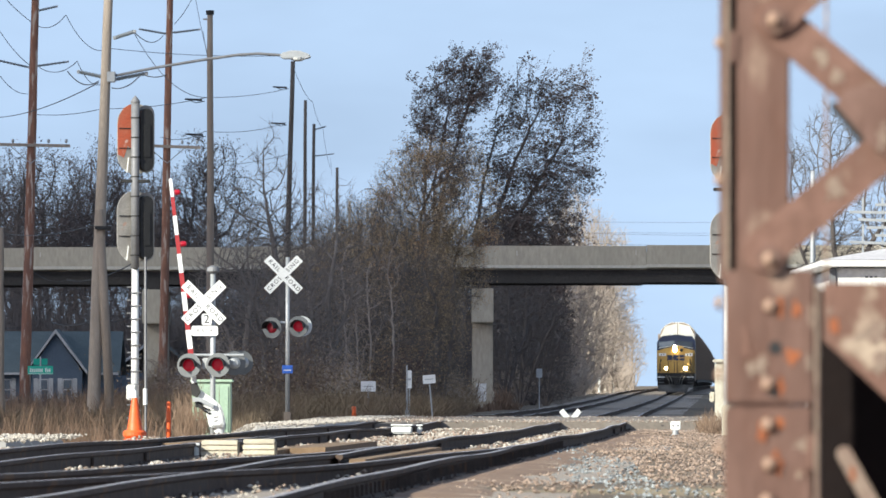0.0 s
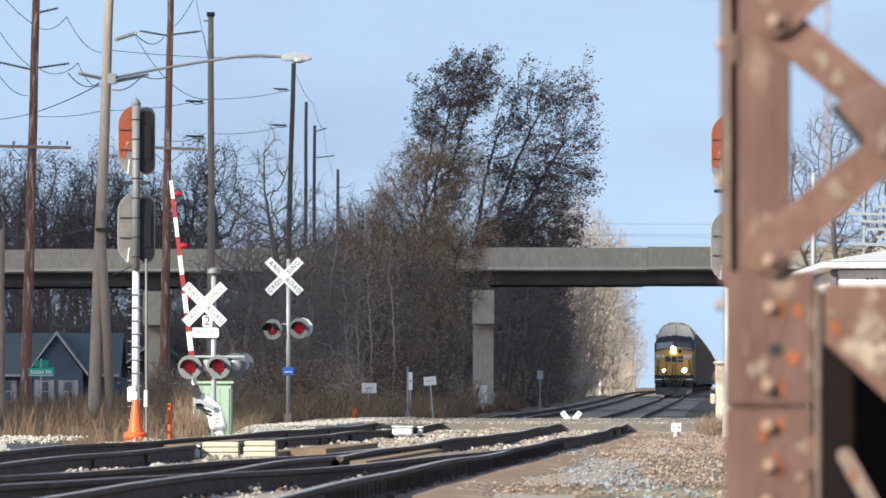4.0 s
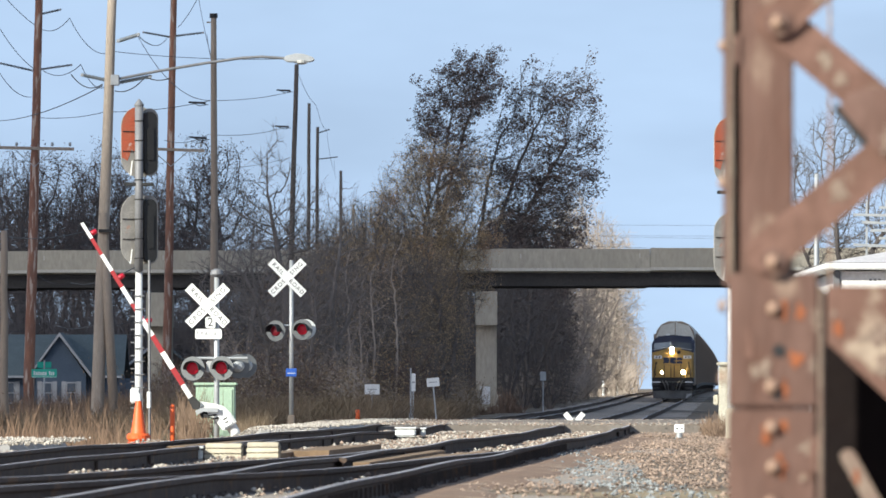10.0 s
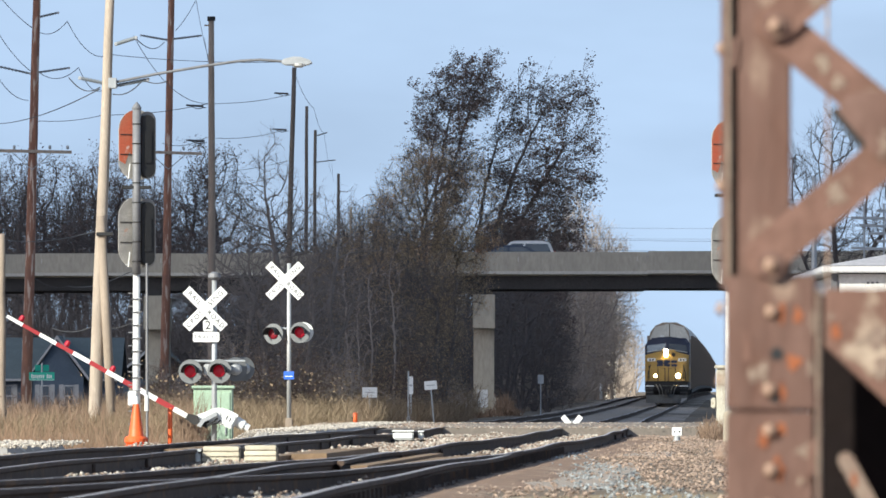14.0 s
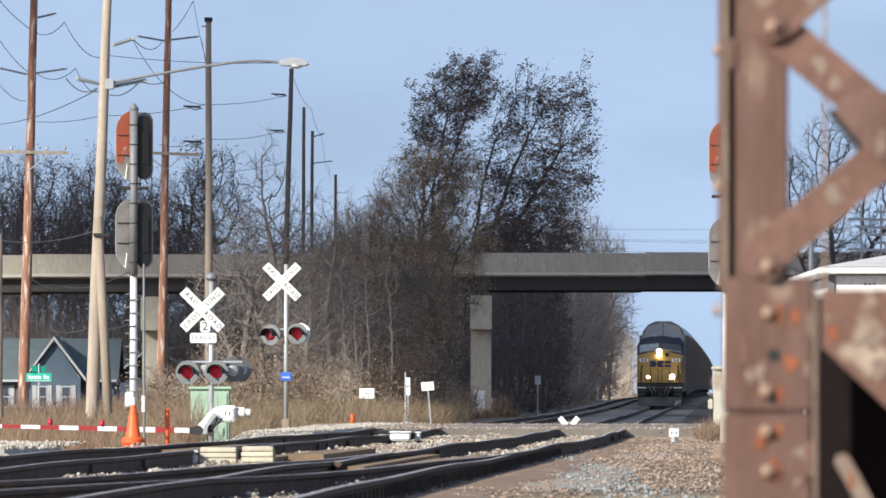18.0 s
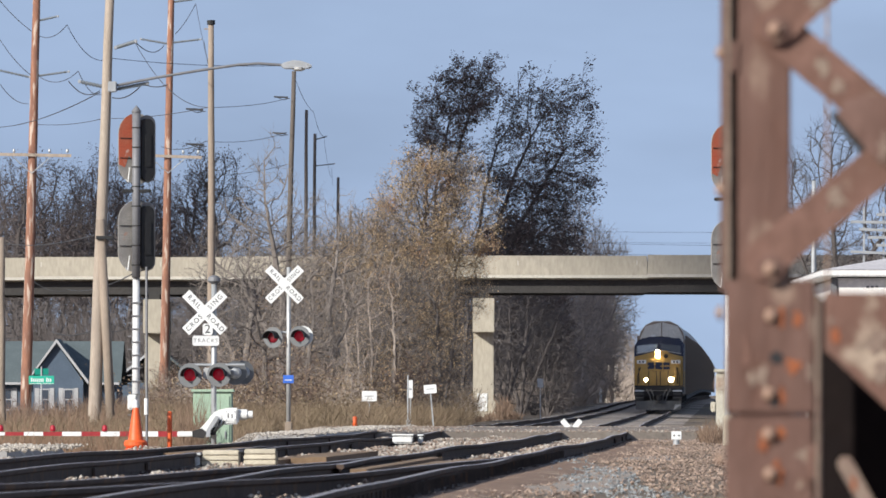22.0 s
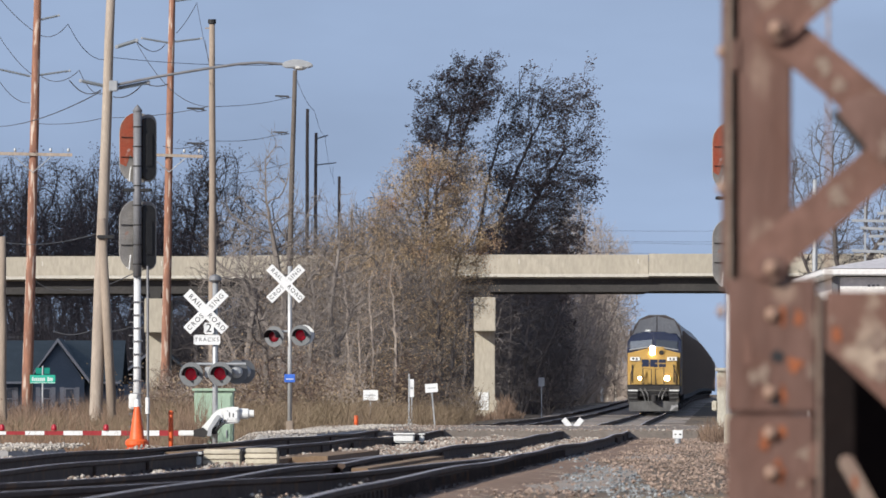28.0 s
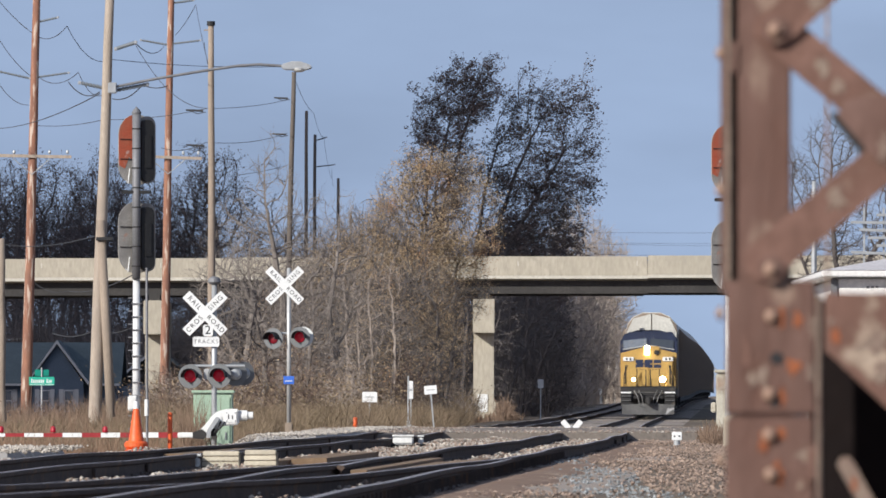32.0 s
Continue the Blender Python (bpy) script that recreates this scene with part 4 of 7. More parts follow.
def build_mast_one():
    y, base = 167.0, -0.95
    t = thing("crossing_mast", -4.83, y, base, "silver railroad crossing mast with crossbuck and flashing red lights", "crossing signal", group="crossing signals")
    z = lambda h: h - base
    part("mast", tube((0, 0, 0), (0, 0, z(3.35)), 0.06, 0.055, 14), M["galv"], t, "", True)
    part("base", box(-0.2, -0.2, 0, 0.2, 0.2, 0.25, bevel=0.02), M["silver"], t)
    part("bell", lathe([(0.02, 0), (0.10, 0.02), (0.14, 0.06), (0.12, 0.14), (0.04, 0.18)], 16), M["signal_grey"], t, "grey bell").matrix_local = pose(0.0, 0, z(3.33))
    crossbuck(t, -0.19, z(2.725))
    s = part("count_sign", box(-0.105, -0.010, -0.12, 0.105, 0.0, 0.12, bevel=0.02), M["sign_white"], t, "white plate with the number 2")
    s.matrix_local = pose(-0.13, -0.09, z(2.37))
    text_part("2", 0.26, s, pose(0, -0.0125, 0, 90, 0, 0), M["black"])
    s = part("tracks_sign", box(-0.28, -0.010, -0.105, 0.28, 0.0, 0.105, bevel=0.02), M["sign_white"], t, "white plate lettered TRACKS")
    s.matrix_local = pose(-0.17, -0.09, z(2.13))
    text_part("TRACKS", 0.12, s, pose(0, -0.0125, 0, 90, 0, 0), M["signal_grey"], 1.25)
    part("crossarm", tube((-0.55, 0.05, z(1.62)), (0.65, 0.05, z(1.62)), 0.03, 0.03, 10), M["galv"], t)
    flasher(t, -0.50, -0.12, z(1.40), -8, M["lamp_red"])
    flasher(t, 0.11, -0.12, z(1.41), -8, M["lamp_red"])
    flasher(t, 0.44, 0.20, z(1.45), 196, M["lamp_red_dim"])
    flasher(t, 0.60, 0.42, z(1.46), 205, M["lamp_red_dim"])
    part("junction_box", box(-0.22, -0.05, z(1.32), 0.0, 0.12, z(1.56), bevel=0.02), M["silver"], t)
    # gate mechanism with its fork, which carries the arm
    bm = prism([(-0.13, z(0.10)), (-0.11, z(0.50)), (0.07, z(0.665)), (0.30, z(0.715)), (0.524, z(0.713)), (0.524, z(0.379)), (0.12, z(0.343)), (0.02, z(0.18))], -0.19, 0.19)
    bmesh.ops.bevel(bm, geom=bm.edges[:], offset=0.03, segments=2, affect="EDGES")
    mech = part("gate_mechanism", bm, M["white"], t, "white cast gate mechanism case")
    part("motor_cover", tube((0.51, 0, z(0.57)), (0.70, 0, z(0.57)), 0.115, 0.11, 16), M["white"], mech)
    part("motor_cap", tube((0.69, 0, z(0.57)), (0.82, 0, z(0.57)), 0.085, 0.08, 16), M["white"], mech)
    part("access_cover", box(0.24, -0.206, z(0.43), 0.48, -0.192, z(0.66), bevel=0.006), M["sign_white"], mech)
    for dx, dz in ((0.27, 0.46), (0.45, 0.46), (0.27, 0.63), (0.45, 0.63)):
        part("bolt", disc(dx, -0.212, z(dz), 0.016, 0.008, 8), M["galv"], mech)
    part("hub", disc(0.07, -0.215, z(0.50), 0.095, 0.04, 18), M["sign_white"], mech)
    part("hub_cap", disc(0.07, -0.242, z(0.50), 0.045, 0.02, 14), M["galv"], mech)
    for x0, x1 in ((0.14, 0.10), (0.22, 0.14)):
        part("cable", pipe([(x0, -0.20, z(0.44)), (x0 - 0.03, -0.25, z(0.36)), (x1 - 0.04, -0.26, z(0.28)), (x1 - 0.10, -0.22, z(0.20))], 0.02), M["black"], mech)
    part("fork", prism([(-0.16, z(0.10)), (-0.14, z(0.26)), (0.04, z(0.54)), (0.12, z(0.50)), (-0.06, z(0.24)), (-0.07, z(0.10))], -0.30, -0.25), M["galv"], mech)
    part("side_box", box(-0.12, -0.21, z(0.14), 0.06, -0.193, z(0.30), bevel=0.006), M["black"], mech)
    part("slot", box(0.30, -0.2125, z(0.50), 0.32, -0.2065, z(0.60)), M["black"], mech)
    part("slot", box(0.38, -0.2125, z(0.50), 0.40, -0.2065, z(0.58)), M["black"], mech)
    # the arm turns about the mast; at rest in its own space it points straight up
    ax, az = -0.40, 0.42
    arm = part("gate_arm", box(ax - 0.055, -0.03, az - 0.10, ax + 0.055, 0.03, az + 0.42, bevel=0.015), M["white"], t, "red and white striped crossing gate arm")
    zz, red = az + 0.42, True
    while zz < az + 4.4:
        h = min(0.405, az + 4.45 - zz)
        w = 0.060 - 0.006 * (zz - az)
        part("stripe", box(ax - w, -0.018, zz, ax + w, 0.018, zz + h), M["red"] if red else M["sign_white"], arm, "red stripe" if red else "white stripe")
        zz, red = zz + h, not red
    for q in (1.95, 3.05, 4.15):
        part("arm_lamp", lathe([(0.055, 0), (0.06, 0.04), (0.05, 0.11), (0.015, 0.13)], 12), M["lamp_red"], arm, "small red lamp").matrix_local = pose(ax + 0.055, 0, az + q, 0, 90, 0)
    part("shear_bracket", prism([(ax - 0.09, az - 0.14), (ax - 0.07, az + 0.10), (ax + 0.06, az + 0.10), (ax + 0.12, az - 0.10), (ax + 0.02, az - 0.22)], -0.05, 0.05), M["loco_black"], arm, "dark bracket at the foot of the arm")
    part("fork_arm", prism([(ax - 0.02, az - 0.12), (ax + 0.10, az - 0.05), (-0.02, 0.12), (0.06, -0.06), (-0.10, -0.06)], 0.04, 0.09), M["white"], arm, "white fork arm")
    arm.location = (0.06, 0.24, z(0.56))
    return t, arm, mech


mast_one, gate_arm, gate_casting = build_mast_one()


def build_mast_two():
    y, base = 194.0, 0.10
    t = thing("crossing_mast", -3.78, y, base, "slim silver railroad crossing mast with crossbuck and flashing lights", "crossing signal", group="crossing signals")
    z = lambda h: h - base
    part("mast", tube((0, 0, 0.1), (0, 0, z(4.15)), 0.055, 0.05, 14), M["silver"], t, "", True)
    part("base", box(-0.09, -0.09, -0.2, 0.09, 0.09, 0.26, bevel=0.02), M["pole"], t)
    crossbuck(t, -0.10, z(3.72))
    part("crossarm", tube((-0.45, 0.05, z(2.55)), (0.45, 0.05, z(2.55)), 0.03, 0.03, 10), M["galv"], t)
    flasher(t, -0.38, -0.05, z(2.42), -24, M["lamp_red_dim"])
    flasher(t, 0.27, -0.10, z(2.45), -10, M["lamp_red"])
    part("flasher_back", disc(0.35, 0.14, z(2.46), 0.25, 0.02, 24), M["white"], t)
    part("notice", box(-0.13, -0.085, z(1.30), 0.13, -0.07, z(1.50), bevel=0.006), M["blue"], t, "small blue notice")
    part("bar", box(-0.09, -0.089, z(1.37), 0.09, -0.0855, z(1.39)), M["sign_white"], t)
    return t


build_mast_two()


def build_bungalow():
    t = thing("relay_cabinet", -4.95, 170.5, -0.95, "pale green metal relay cabinet behind the crossing mast", "cabinet")
    part("body", box(-0.42, -0.3, 0.08, 0.42, 0.4, 2.0, bevel=0.02), M["bungalow"], t)
    part("roof", box(-0.46, -0.36, 2.0, 0.46, 0.46, 2.06, bevel=0.01), M["bungalow"], t)
    part("door", box(-0.37, -0.325, 0.2, 0.37, -0.302, 1.92, bevel=0.01), M["bungalow"], t)
    part("door_handle", box(0.26, -0.35, 1.0, 0.29, -0.326, 1.16), M["galv"], t)
    part("plinth", box(-0.45, -0.33, -0.1, 0.45, 0.43, 0.08), M["concrete"], t)


build_bungalow()


def build_cone():
    t = thing("traffic_cone", -5.60, 144.4, -0.06, "orange traffic cone with white top standing at the signal base", "traffic cone")
    part("foot", box(-0.20, -0.20, 0, 0.20, 0.20, 0.05, bevel=0.02), M["orange"], t)
    part("cone", lathe([(0.17, 0.05), (0.18, 0.12), (0.14, 0.20), (0.055, 0.78), (0.045, 0.80)], 20), M["orange"], t, "", True)
    part("tip", lathe([(0.05, 0.79), (0.04, 0.92), (0.03, 0.93)], 16), M["sign_white"], t, "white tip")
    part("weight_ring", lathe([(0.18, 0.06), (0.215, 0.10), (0.215, 0.16), (0.18, 0.20), (0.15, 0.20), (0.15, 0.06)], 20), M["orange"], t)
    part("block", box(-0.22, -0.2, -0.95, 0.22, 0.25, 0.0, bevel=0.02), M["concrete"], t)


build_cone()


def marker(name, x, y, base, top, r, material, label, foot=None):
    t = thing(name, x, y, base, label, "marker post")
    part("tube", lathe([(r, 0), (r, top - base - 0.03), (r * 0.7, top - base)], 12), material, t, "", True)
    part("foot", lathe([(r * 1.08, 0.0), (r * 1.08, (top - base) * 0.16)], 12), M["sign_white"], t)
    return t


marker("marker_post", -5.02, 145.5, -0.95, 0.66, 0.045, M["orange"], "orange plastic marker post with a white foot")
marker("marker_post", -2.35, 212.0, 0.0, 0.46, 0.06, M["orange"], "short red plastic marker post in the grass")


marker("marker_post", 13.55, 680, 0.85, 2.15, 0.14, M["sign_white"], "white marker post beside the far track")


def plate_sign(x, y, base, plate_z, w, h, label, lean=0.0, turn=0, double=False, mat_plate="sign_white"):
    t = thing("sign", x, y, base, label, "sign")
    part("post", box(-0.025, -0.015, 0, 0.025, 0.015, plate_z - base + h * 0.4), M["galv"], t)
    p = part("plate", box(-w / 2, -0.03, plate_z - base - h / 2, w / 2, -0.018, plate_z - base + h / 2, bevel=0.012), M[mat_plate], t)
    part("bar", box(-w * 0.32, -0.0335, plate_z - base - h * 0.05, w * 0.32, -0.0305, plate_z - base + h * 0.05), M["galv"], p)
    t.matrix_world = pose(x, y, base, 0, lean, turn)
    return t


plate_sign(-2.28, 246, -0.05, 1.03, 0.46, 0.32, "small white notice on a thin steel post in the grass")
plate_sign(-1.12, 275, -0.1, 1.30, 0.16, 0.62, "narrow white plate on a steel post")
plate_sign(-0.31, 275, -0.1, 1.31, 0.44, 0.30, "leaning white notice on a steel post", lean=-5)
plate_sign(5.0, 405, -0.1, 1.85, 0.30, 0.45, "small grey notice beside the far track", mat_plate="galv")


def build_thin_post():
    t = thing("steel_post", -1.15, 262, -0.1, "thin grey steel post in the grass", "post")
    part("post", tube((0, 0, 0), (0, 0, 1.85), 0.03, 0.025, 8), M["galv"], t)
    part("foot", box(-0.07, -0.07, 0, 0.07, 0.07, 0.35, bevel=0.01), M["galv"], t)


build_thin_post()


def build_street_sign():
    t = thing("street_sign", -14.2, 280, -0.25, "green street name signs on a steel post beside the road", "street sign")
    part("post", tube((0, 0, 0), (0, 0, 2.35), 0.03, 0.03, 8), M["galv"], t)
    a = part("name_plate", box(-0.45, -0.05, 1.72, 0.45, -0.035, 2.02, bevel=0.01), M["green"], t, "green plate with white bars")
    for k in range(11):
        if k != 7:
            part("bar", box(-0.37 + k * 0.068, -0.054, 1.80, -0.33 + k * 0.068, -0.0505, 1.92 + 0.03 * (k in (0, 8))), M["sign_white"], a)
    part("border", box(-0.43, -0.053, 1.735, 0.43, -0.0505, 1.75), M["sign_white"], a)
    b = part("name_plate", box(-0.27, -0.008, 2.05, 0.27, 0.008, 2.28, bevel=0.008), M["green"], t, "green plate turned to the side street")
    b.matrix_local = pose(0, 0, 0, 0, 0, 25)


build_street_sign()


def build_target():
    """The white V-shaped switch target beside the near track."""
    t = thing("switch_target", 3.19, 196, 0.1, "two white paddles of a low switch target in a V", "switch target")
    for s in (-1, 1):
        part("paddle", box(-0.075, -0.01, 0.0, 0.075, 0.01, 0.27, bevel=0.01), M["sign_white"], t).matrix_local = pose(s * 0.06, 0, 0.10, 0, s * 40, 0)
    part("stem", tube((0, 0.02, -0.05), (0, 0.02, 0.2), 0.02, 0.02, 8), M["galv"], t)


build_target()


def build_cabinet_box(x, y, z, w, h, d, label, material="white", name="switch_machine"):
    t = thing(name, x, y, z, label, "switch machine")
    part("case", box(-w / 2, -d / 2, 0.03, w / 2, d / 2, h, bevel=0.025), M[material], t)
    part("lid", box(-w / 2 - 0.015, -d / 2 - 0.015, h, w / 2 + 0.015, d / 2 + 0.015, h + 0.03, bevel=0.01), M[material], t)
    part("foot", box(-w / 2 - 0.04, -d / 2, -0.06, w / 2 + 0.04, d / 2, 0.03), M["loco_black"], t)
    return t


build_cabinet_box(-0.72, 143.0, 0.06, 0.37, 0.17, 0.8, "white switch machine case between the tracks")
build_cabinet_box(-0.40, 143.5, 0.06, 0.09, 0.16, 0.3, "small white crank case between the tracks")


def build_slatted_box(x, y, z, w, h):
    t = thing("slatted_box", x, y, z, "cream wooden slatted box cover between the rails", "box", group="slatted boxes")
    n = 4
    for k in range(n):
        part("slat", box(-w / 2 + 0.01 * (k == n - 1), -0.25, k * h / n, w / 2 - 0.01 * (k == n - 1), 0.25, (k + 1) * h / n - 0.008, bevel=0.008), M["boxwood"], t)
    part("core", box(-w / 2 + 0.02, -0.23, 0.0, w / 2 - 0.02, 0.23, h - 0.02), M["tie"], t)
    part("end_plate", box(w / 2 - 0.015, -0.256, 0.02, w / 2 + 0.012, 0.2, h - 0.03), M["loco_black"], t)


build_slatted_box(-2.70, 96.5, -0.01, 0.46, 0.26)
build_slatted_box(-2.22, 96.5, 0.0, 0.40, 0.265)
build_cabinet_box(-2.985, 96.0, -0.01, 0.08, 0.19, 0.12, "small white crank housing beside the slatted boxes")


def build_derail_sign():
    t = thing("marker_sign", 4.42, 149.5, 0.0, "low white marker box on a short stand in the gravel", "marker")
    part("head", box(-0.095, -0.06, 0.13, 0.095, 0.06, 0.29, bevel=0.01), M["sign_white"], t)
    part("stand", lathe([(0.08, -0.08), (0.075, 0.04), (0.06, 0.05), (0.06, 0.13)], 14), M["galv"], t)
    for s in (-1, 1):
        part("dot", disc(s * 0.045, -0.063, 0.21, 0.018, 0.005, 10), M["black"], t)


build_derail_sign()


def build_relay_box():
    t = thing("relay_box", 5.52, 155, -0.30, "tall cream relay box beside the track behind the tower", "relay box")
    part("body", box(-0.16, -0.2, 0.05, 0.45, 0.3, 1.72, bevel=0.02), M["cream"], t)
    part("roof", box(-0.20, -0.25, 1.72, 0.49, 0.35, 1.79, bevel=0.02), M["cream"], t)
    part("side_handle", box(-0.27, -0.05, 0.95, -0.17, 0.1, 1.15, bevel=0.02), M["cream"], t)
    part("plinth", box(-0.22, -0.28, -0.1, 0.5, 0.36, 0.05, bevel=0.02), M["concrete"], t)


build_relay_box()


# ---- utility poles, lamp and wires ----
def utility_pole(x0, x1, y, base, top, r, material, label, category="utility pole"):
    """A tapered pole from x0 at its foot to x1 at its top."""
    t = thing("utility_pole", x0, y, base, label, category, group="utility poles")
    bm = bmesh.new()
    n = 8
    rng = random.Random(int(abs(x0) * 100 + y))
    pts = [(Vector(((x1 - x0) * i / n + rng.uniform(-0.015, 0.015), 0, (top - base) * i / n)), r * (1.2 - 0.45 * i / n)) for i in range(n + 1)]
    loft([a for a, _ in pts], [q for _, q in pts], 12, bm)
    part("shaft", bm, M[material], t, "", True)
    return t


def insulator(t, x, z, dx, dz):
    """A line post insulator standing out sideways from the pole, with its clamps."""
    s = part("insulator", bmesh.new(), M["insulator"], t)
    bm = bmesh.new()
    a, b = Vector((x, 0, z)), Vector((x + dx, 0, z + dz))
    tube(a, b, 0.036, 0.032, 8, bm)
    for k in range(8):
        c = a.lerp(b, (k + 1) / 9)
        d = (b - a).normalized() * 0.03
        tube(c - d, c + d, 0.048, 0.048, 8, bm)
    bm.to_mesh(s.data)
    bm.free()
    for c in (a, b):
        part("clamp", box(c.x - 0.045, -0.045, c.z - 0.045, c.x + 0.045, 0.045, c.z + 0.045, bevel=0.015), M["galv"], s)


def crossarm(t, x, z, half_l, half_r, drop=0.06):
    part("crossarm", prism([(x - half_l, z + 0.06), (x + half_r, z - drop + 0.06), (x + half_r, z - drop - 0.06), (x - half_l, z - 0.06)], -0.26, -0.14), M["pole_tan"], t, "pale wooden crossarm")
    for s in (-1, 1):
        part("brace", pipe([(x + s * 0.75, -0.2, z - 0.1), (x, -0.2, z - 0.75)], 0.02), M["galv"], t)
    for k in (-0.9, -0.45, 0.45, 0.9):
        part("pin_insulator", lathe([(0.03, 0), (0.06, 0.06), (0.05, 0.14), (0.02, 0.16)], 8), M["galv"], t).matrix_local = pose(x + k * (half_l if k < 0 else half_r), -0.2, z + 0.05)


p1 = utility_pole(-16.36, -15.90, 310, -0.5, 18.5, 0.19, "pole_red", "tall reddish wooden utility pole with line post insulators")
insulator(p1, 0.30, 16.25, 0.95, 0.22)
insulator(p1, 0.28, 14.10, 1.40, 0.20)
insulator(p1, 0.16, 14.08, -1.25, 0.28)
crossarm(p1, 0.25, 11.05, 1.55, 1.55)
p2 = utility_pole(-8.86, -8.42, 200, -0.95, 11.6, 0.15, "pole_tan", "pale weathered wooden utility pole with a street lamp arm")
insulator(p2, 0.58, 10.75, 0.50, 0.16)
insulator(p2, 0.47, 9.72, -0.80, 0.17)
insulator(p2, 0.60, 9.70, 0.78, 0.15)
part("splice_pole", tube((0.2, -0.12, 6.4), (0.56, -0.12, 0.0), 0.11, 0.13, 12), M["pole"], p2, "grey stub pole bound to the shaft", True)
part("band", box(0.10, -0.30, 5.9, 0.52, 0.18, 5.98), M["black"], p2)
p3 = utility_pole(-11.66, -11.33, 330, -0.4, 19.5, 0.17, "pole_red", "dark reddish wooden utility pole with insulators and a crossarm")
insulator(p3, 0.40, 17.95, 0.85, 0.12)
insulator(p3, 0.38, 16.25, 1.15, 0.14)
insulator(p3, 0.20, 16.20, -1.15, 0.20)
crossarm(p3, 0.20, 11.55, 1.5, 1.4, 0.10)
p4 = utility_pole(-9.05, -9.10, 310, -0.3, 15.7, 0.15, "pole", "grey wooden utility pole with a dark cap", )
part("cap", tube((-0.05, 0, 15.95), (-0.05, 0, 16.12), 0.16, 0.16, 10), M["black"], p4)
part("side_arm", box(-0.32, -0.03, 15.75, -0.05, 0.03, 15.80), M["pole"], p4)
p5 = utility_pole(-8.0, -7.55, 400, -0.3, 17.6, 0.15, "pole_dark", "grey wooden utility pole among bare trees")
p6 = utility_pole(-8.35, -8.3, 480, -0.3, 18.6, 0.13, "pole_dark", "distant wooden utility pole")
p7 = utility_pole(-8.80, -8.75, 540, -0.3, 19.2, 0.14, "pole_dark", "distant wooden utility pole with side insulators")
insulator(p7, 0.1, 19.1, 0.75, 0.22)
insulator(p7, 0.1, 17.3, 1.3, 0.15)
p8 = utility_pole(-8.25, -8.2, 620, -0.2, 18.5, 0.15, "pole_dark", "distant wooden utility pole")
p9 = utility_pole(-8.9, -8.85, 760, 0.0, 19.3, 0.15, "pole_dark", "distant wooden utility pole")
p10 = utility_pole(-11.16, -11.16, 200, -0.95, 5.0, 0.11, "pole", "short pale grey wooden pole beside the road")
p12 = utility_pole(9.0, 9.0, 640, 0.3, 14.4, 0.14, "bark_grey", "distant wooden utility pole behind trees")
p13 = utility_pole(8.0, 8.0, 700, 0.5, 16.6, 0.14, "bark_grey", "distant wooden utility pole behind trees")
p11 = utility_pole(12.3, 12.3, 262, -0.4, 8.2, 0.10, "galv", "light grey metal pole near the white building", "pole")


def build_street_lamp():
    t = thing("street_lamp", -8.45, 200, 8.82, "cobra-head street lamp on a long curved arm fixed to the pole", "street lamp")
    pts = [(0.1, -0.1, 0.0), (1.2, -0.1, 0.22), (2.4, -0.1, 0.42), (3.3, -0.1, 0.55), (3.8, -0.1, 0.58), (4.4, -0.1, 0.54)]
    part("arm", pipe(pts, 0.035, 8), M["signal_grey"], t)
    bm = prism([(-0.40, 0.0), (-0.36, 0.09), (-0.10, 0.16), (0.10, 0.15), (0.34, 0.07), (0.40, -0.01), (0.28, -0.06), (-0.30, -0.06)], -0.16, 0.16)
    bmesh.ops.bevel(bm, geom=bm.edges[:], offset=0.02, segments=2, affect="EDGES")
    part("head", bm, M["galv"], t).matrix_local = pose(4.75, -0.1, 0.50)
    bm = lathe([(0.20, 0.0), (0.17, -0.06), (0.08, -0.10)], 16)
    part("lens", bm, M["white"], t).matrix_local = pose(4.80, -0.1, 0.485)
    part("clamp", box(-0.02, -0.2, -0.15, 0.2, 0.1, 0.12, bevel=0.02), M["galv"], t)


build_street_lamp()


def wire(points, sag, r=0.016, label="dark sagging overhead wire between poles"):
    """Wire spans through the points, each span hanging by its sag."""
    verts, faces = [], []
    n = 10
    path = []
    for (a, b) in zip(points[:-1], points[1:]):
        for i in range(n):
            u = i / n
            p = Vector(a).lerp(Vector(b), u)
            p.z -= 4 * sag * u * (1 - u)
            path.append(p)
    path.append(Vector(points[-1]))
    for p in path:
        for k in range(4):
            a = math.pi / 2 * k + 0.785
            verts.append((p.x + r * math.cos(a) * 0.7, p.y + r * math.cos(a) * 0.7, p.z + r * math.sin(a)))
    for i in range(len(path) - 1):
        for k in range(4):
            k2 = (k + 1) % 4
            faces.append((4 * i + k, 4 * i + k2, 4 * (i + 1) + k2, 4 * (i + 1) + k))
    ob = raw("overhead_wire", verts, faces, M["wire"])
    return tagged(ob, label, "overhead wire", group="overhead wires")


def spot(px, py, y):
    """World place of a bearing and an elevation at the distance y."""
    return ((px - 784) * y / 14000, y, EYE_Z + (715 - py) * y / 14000)


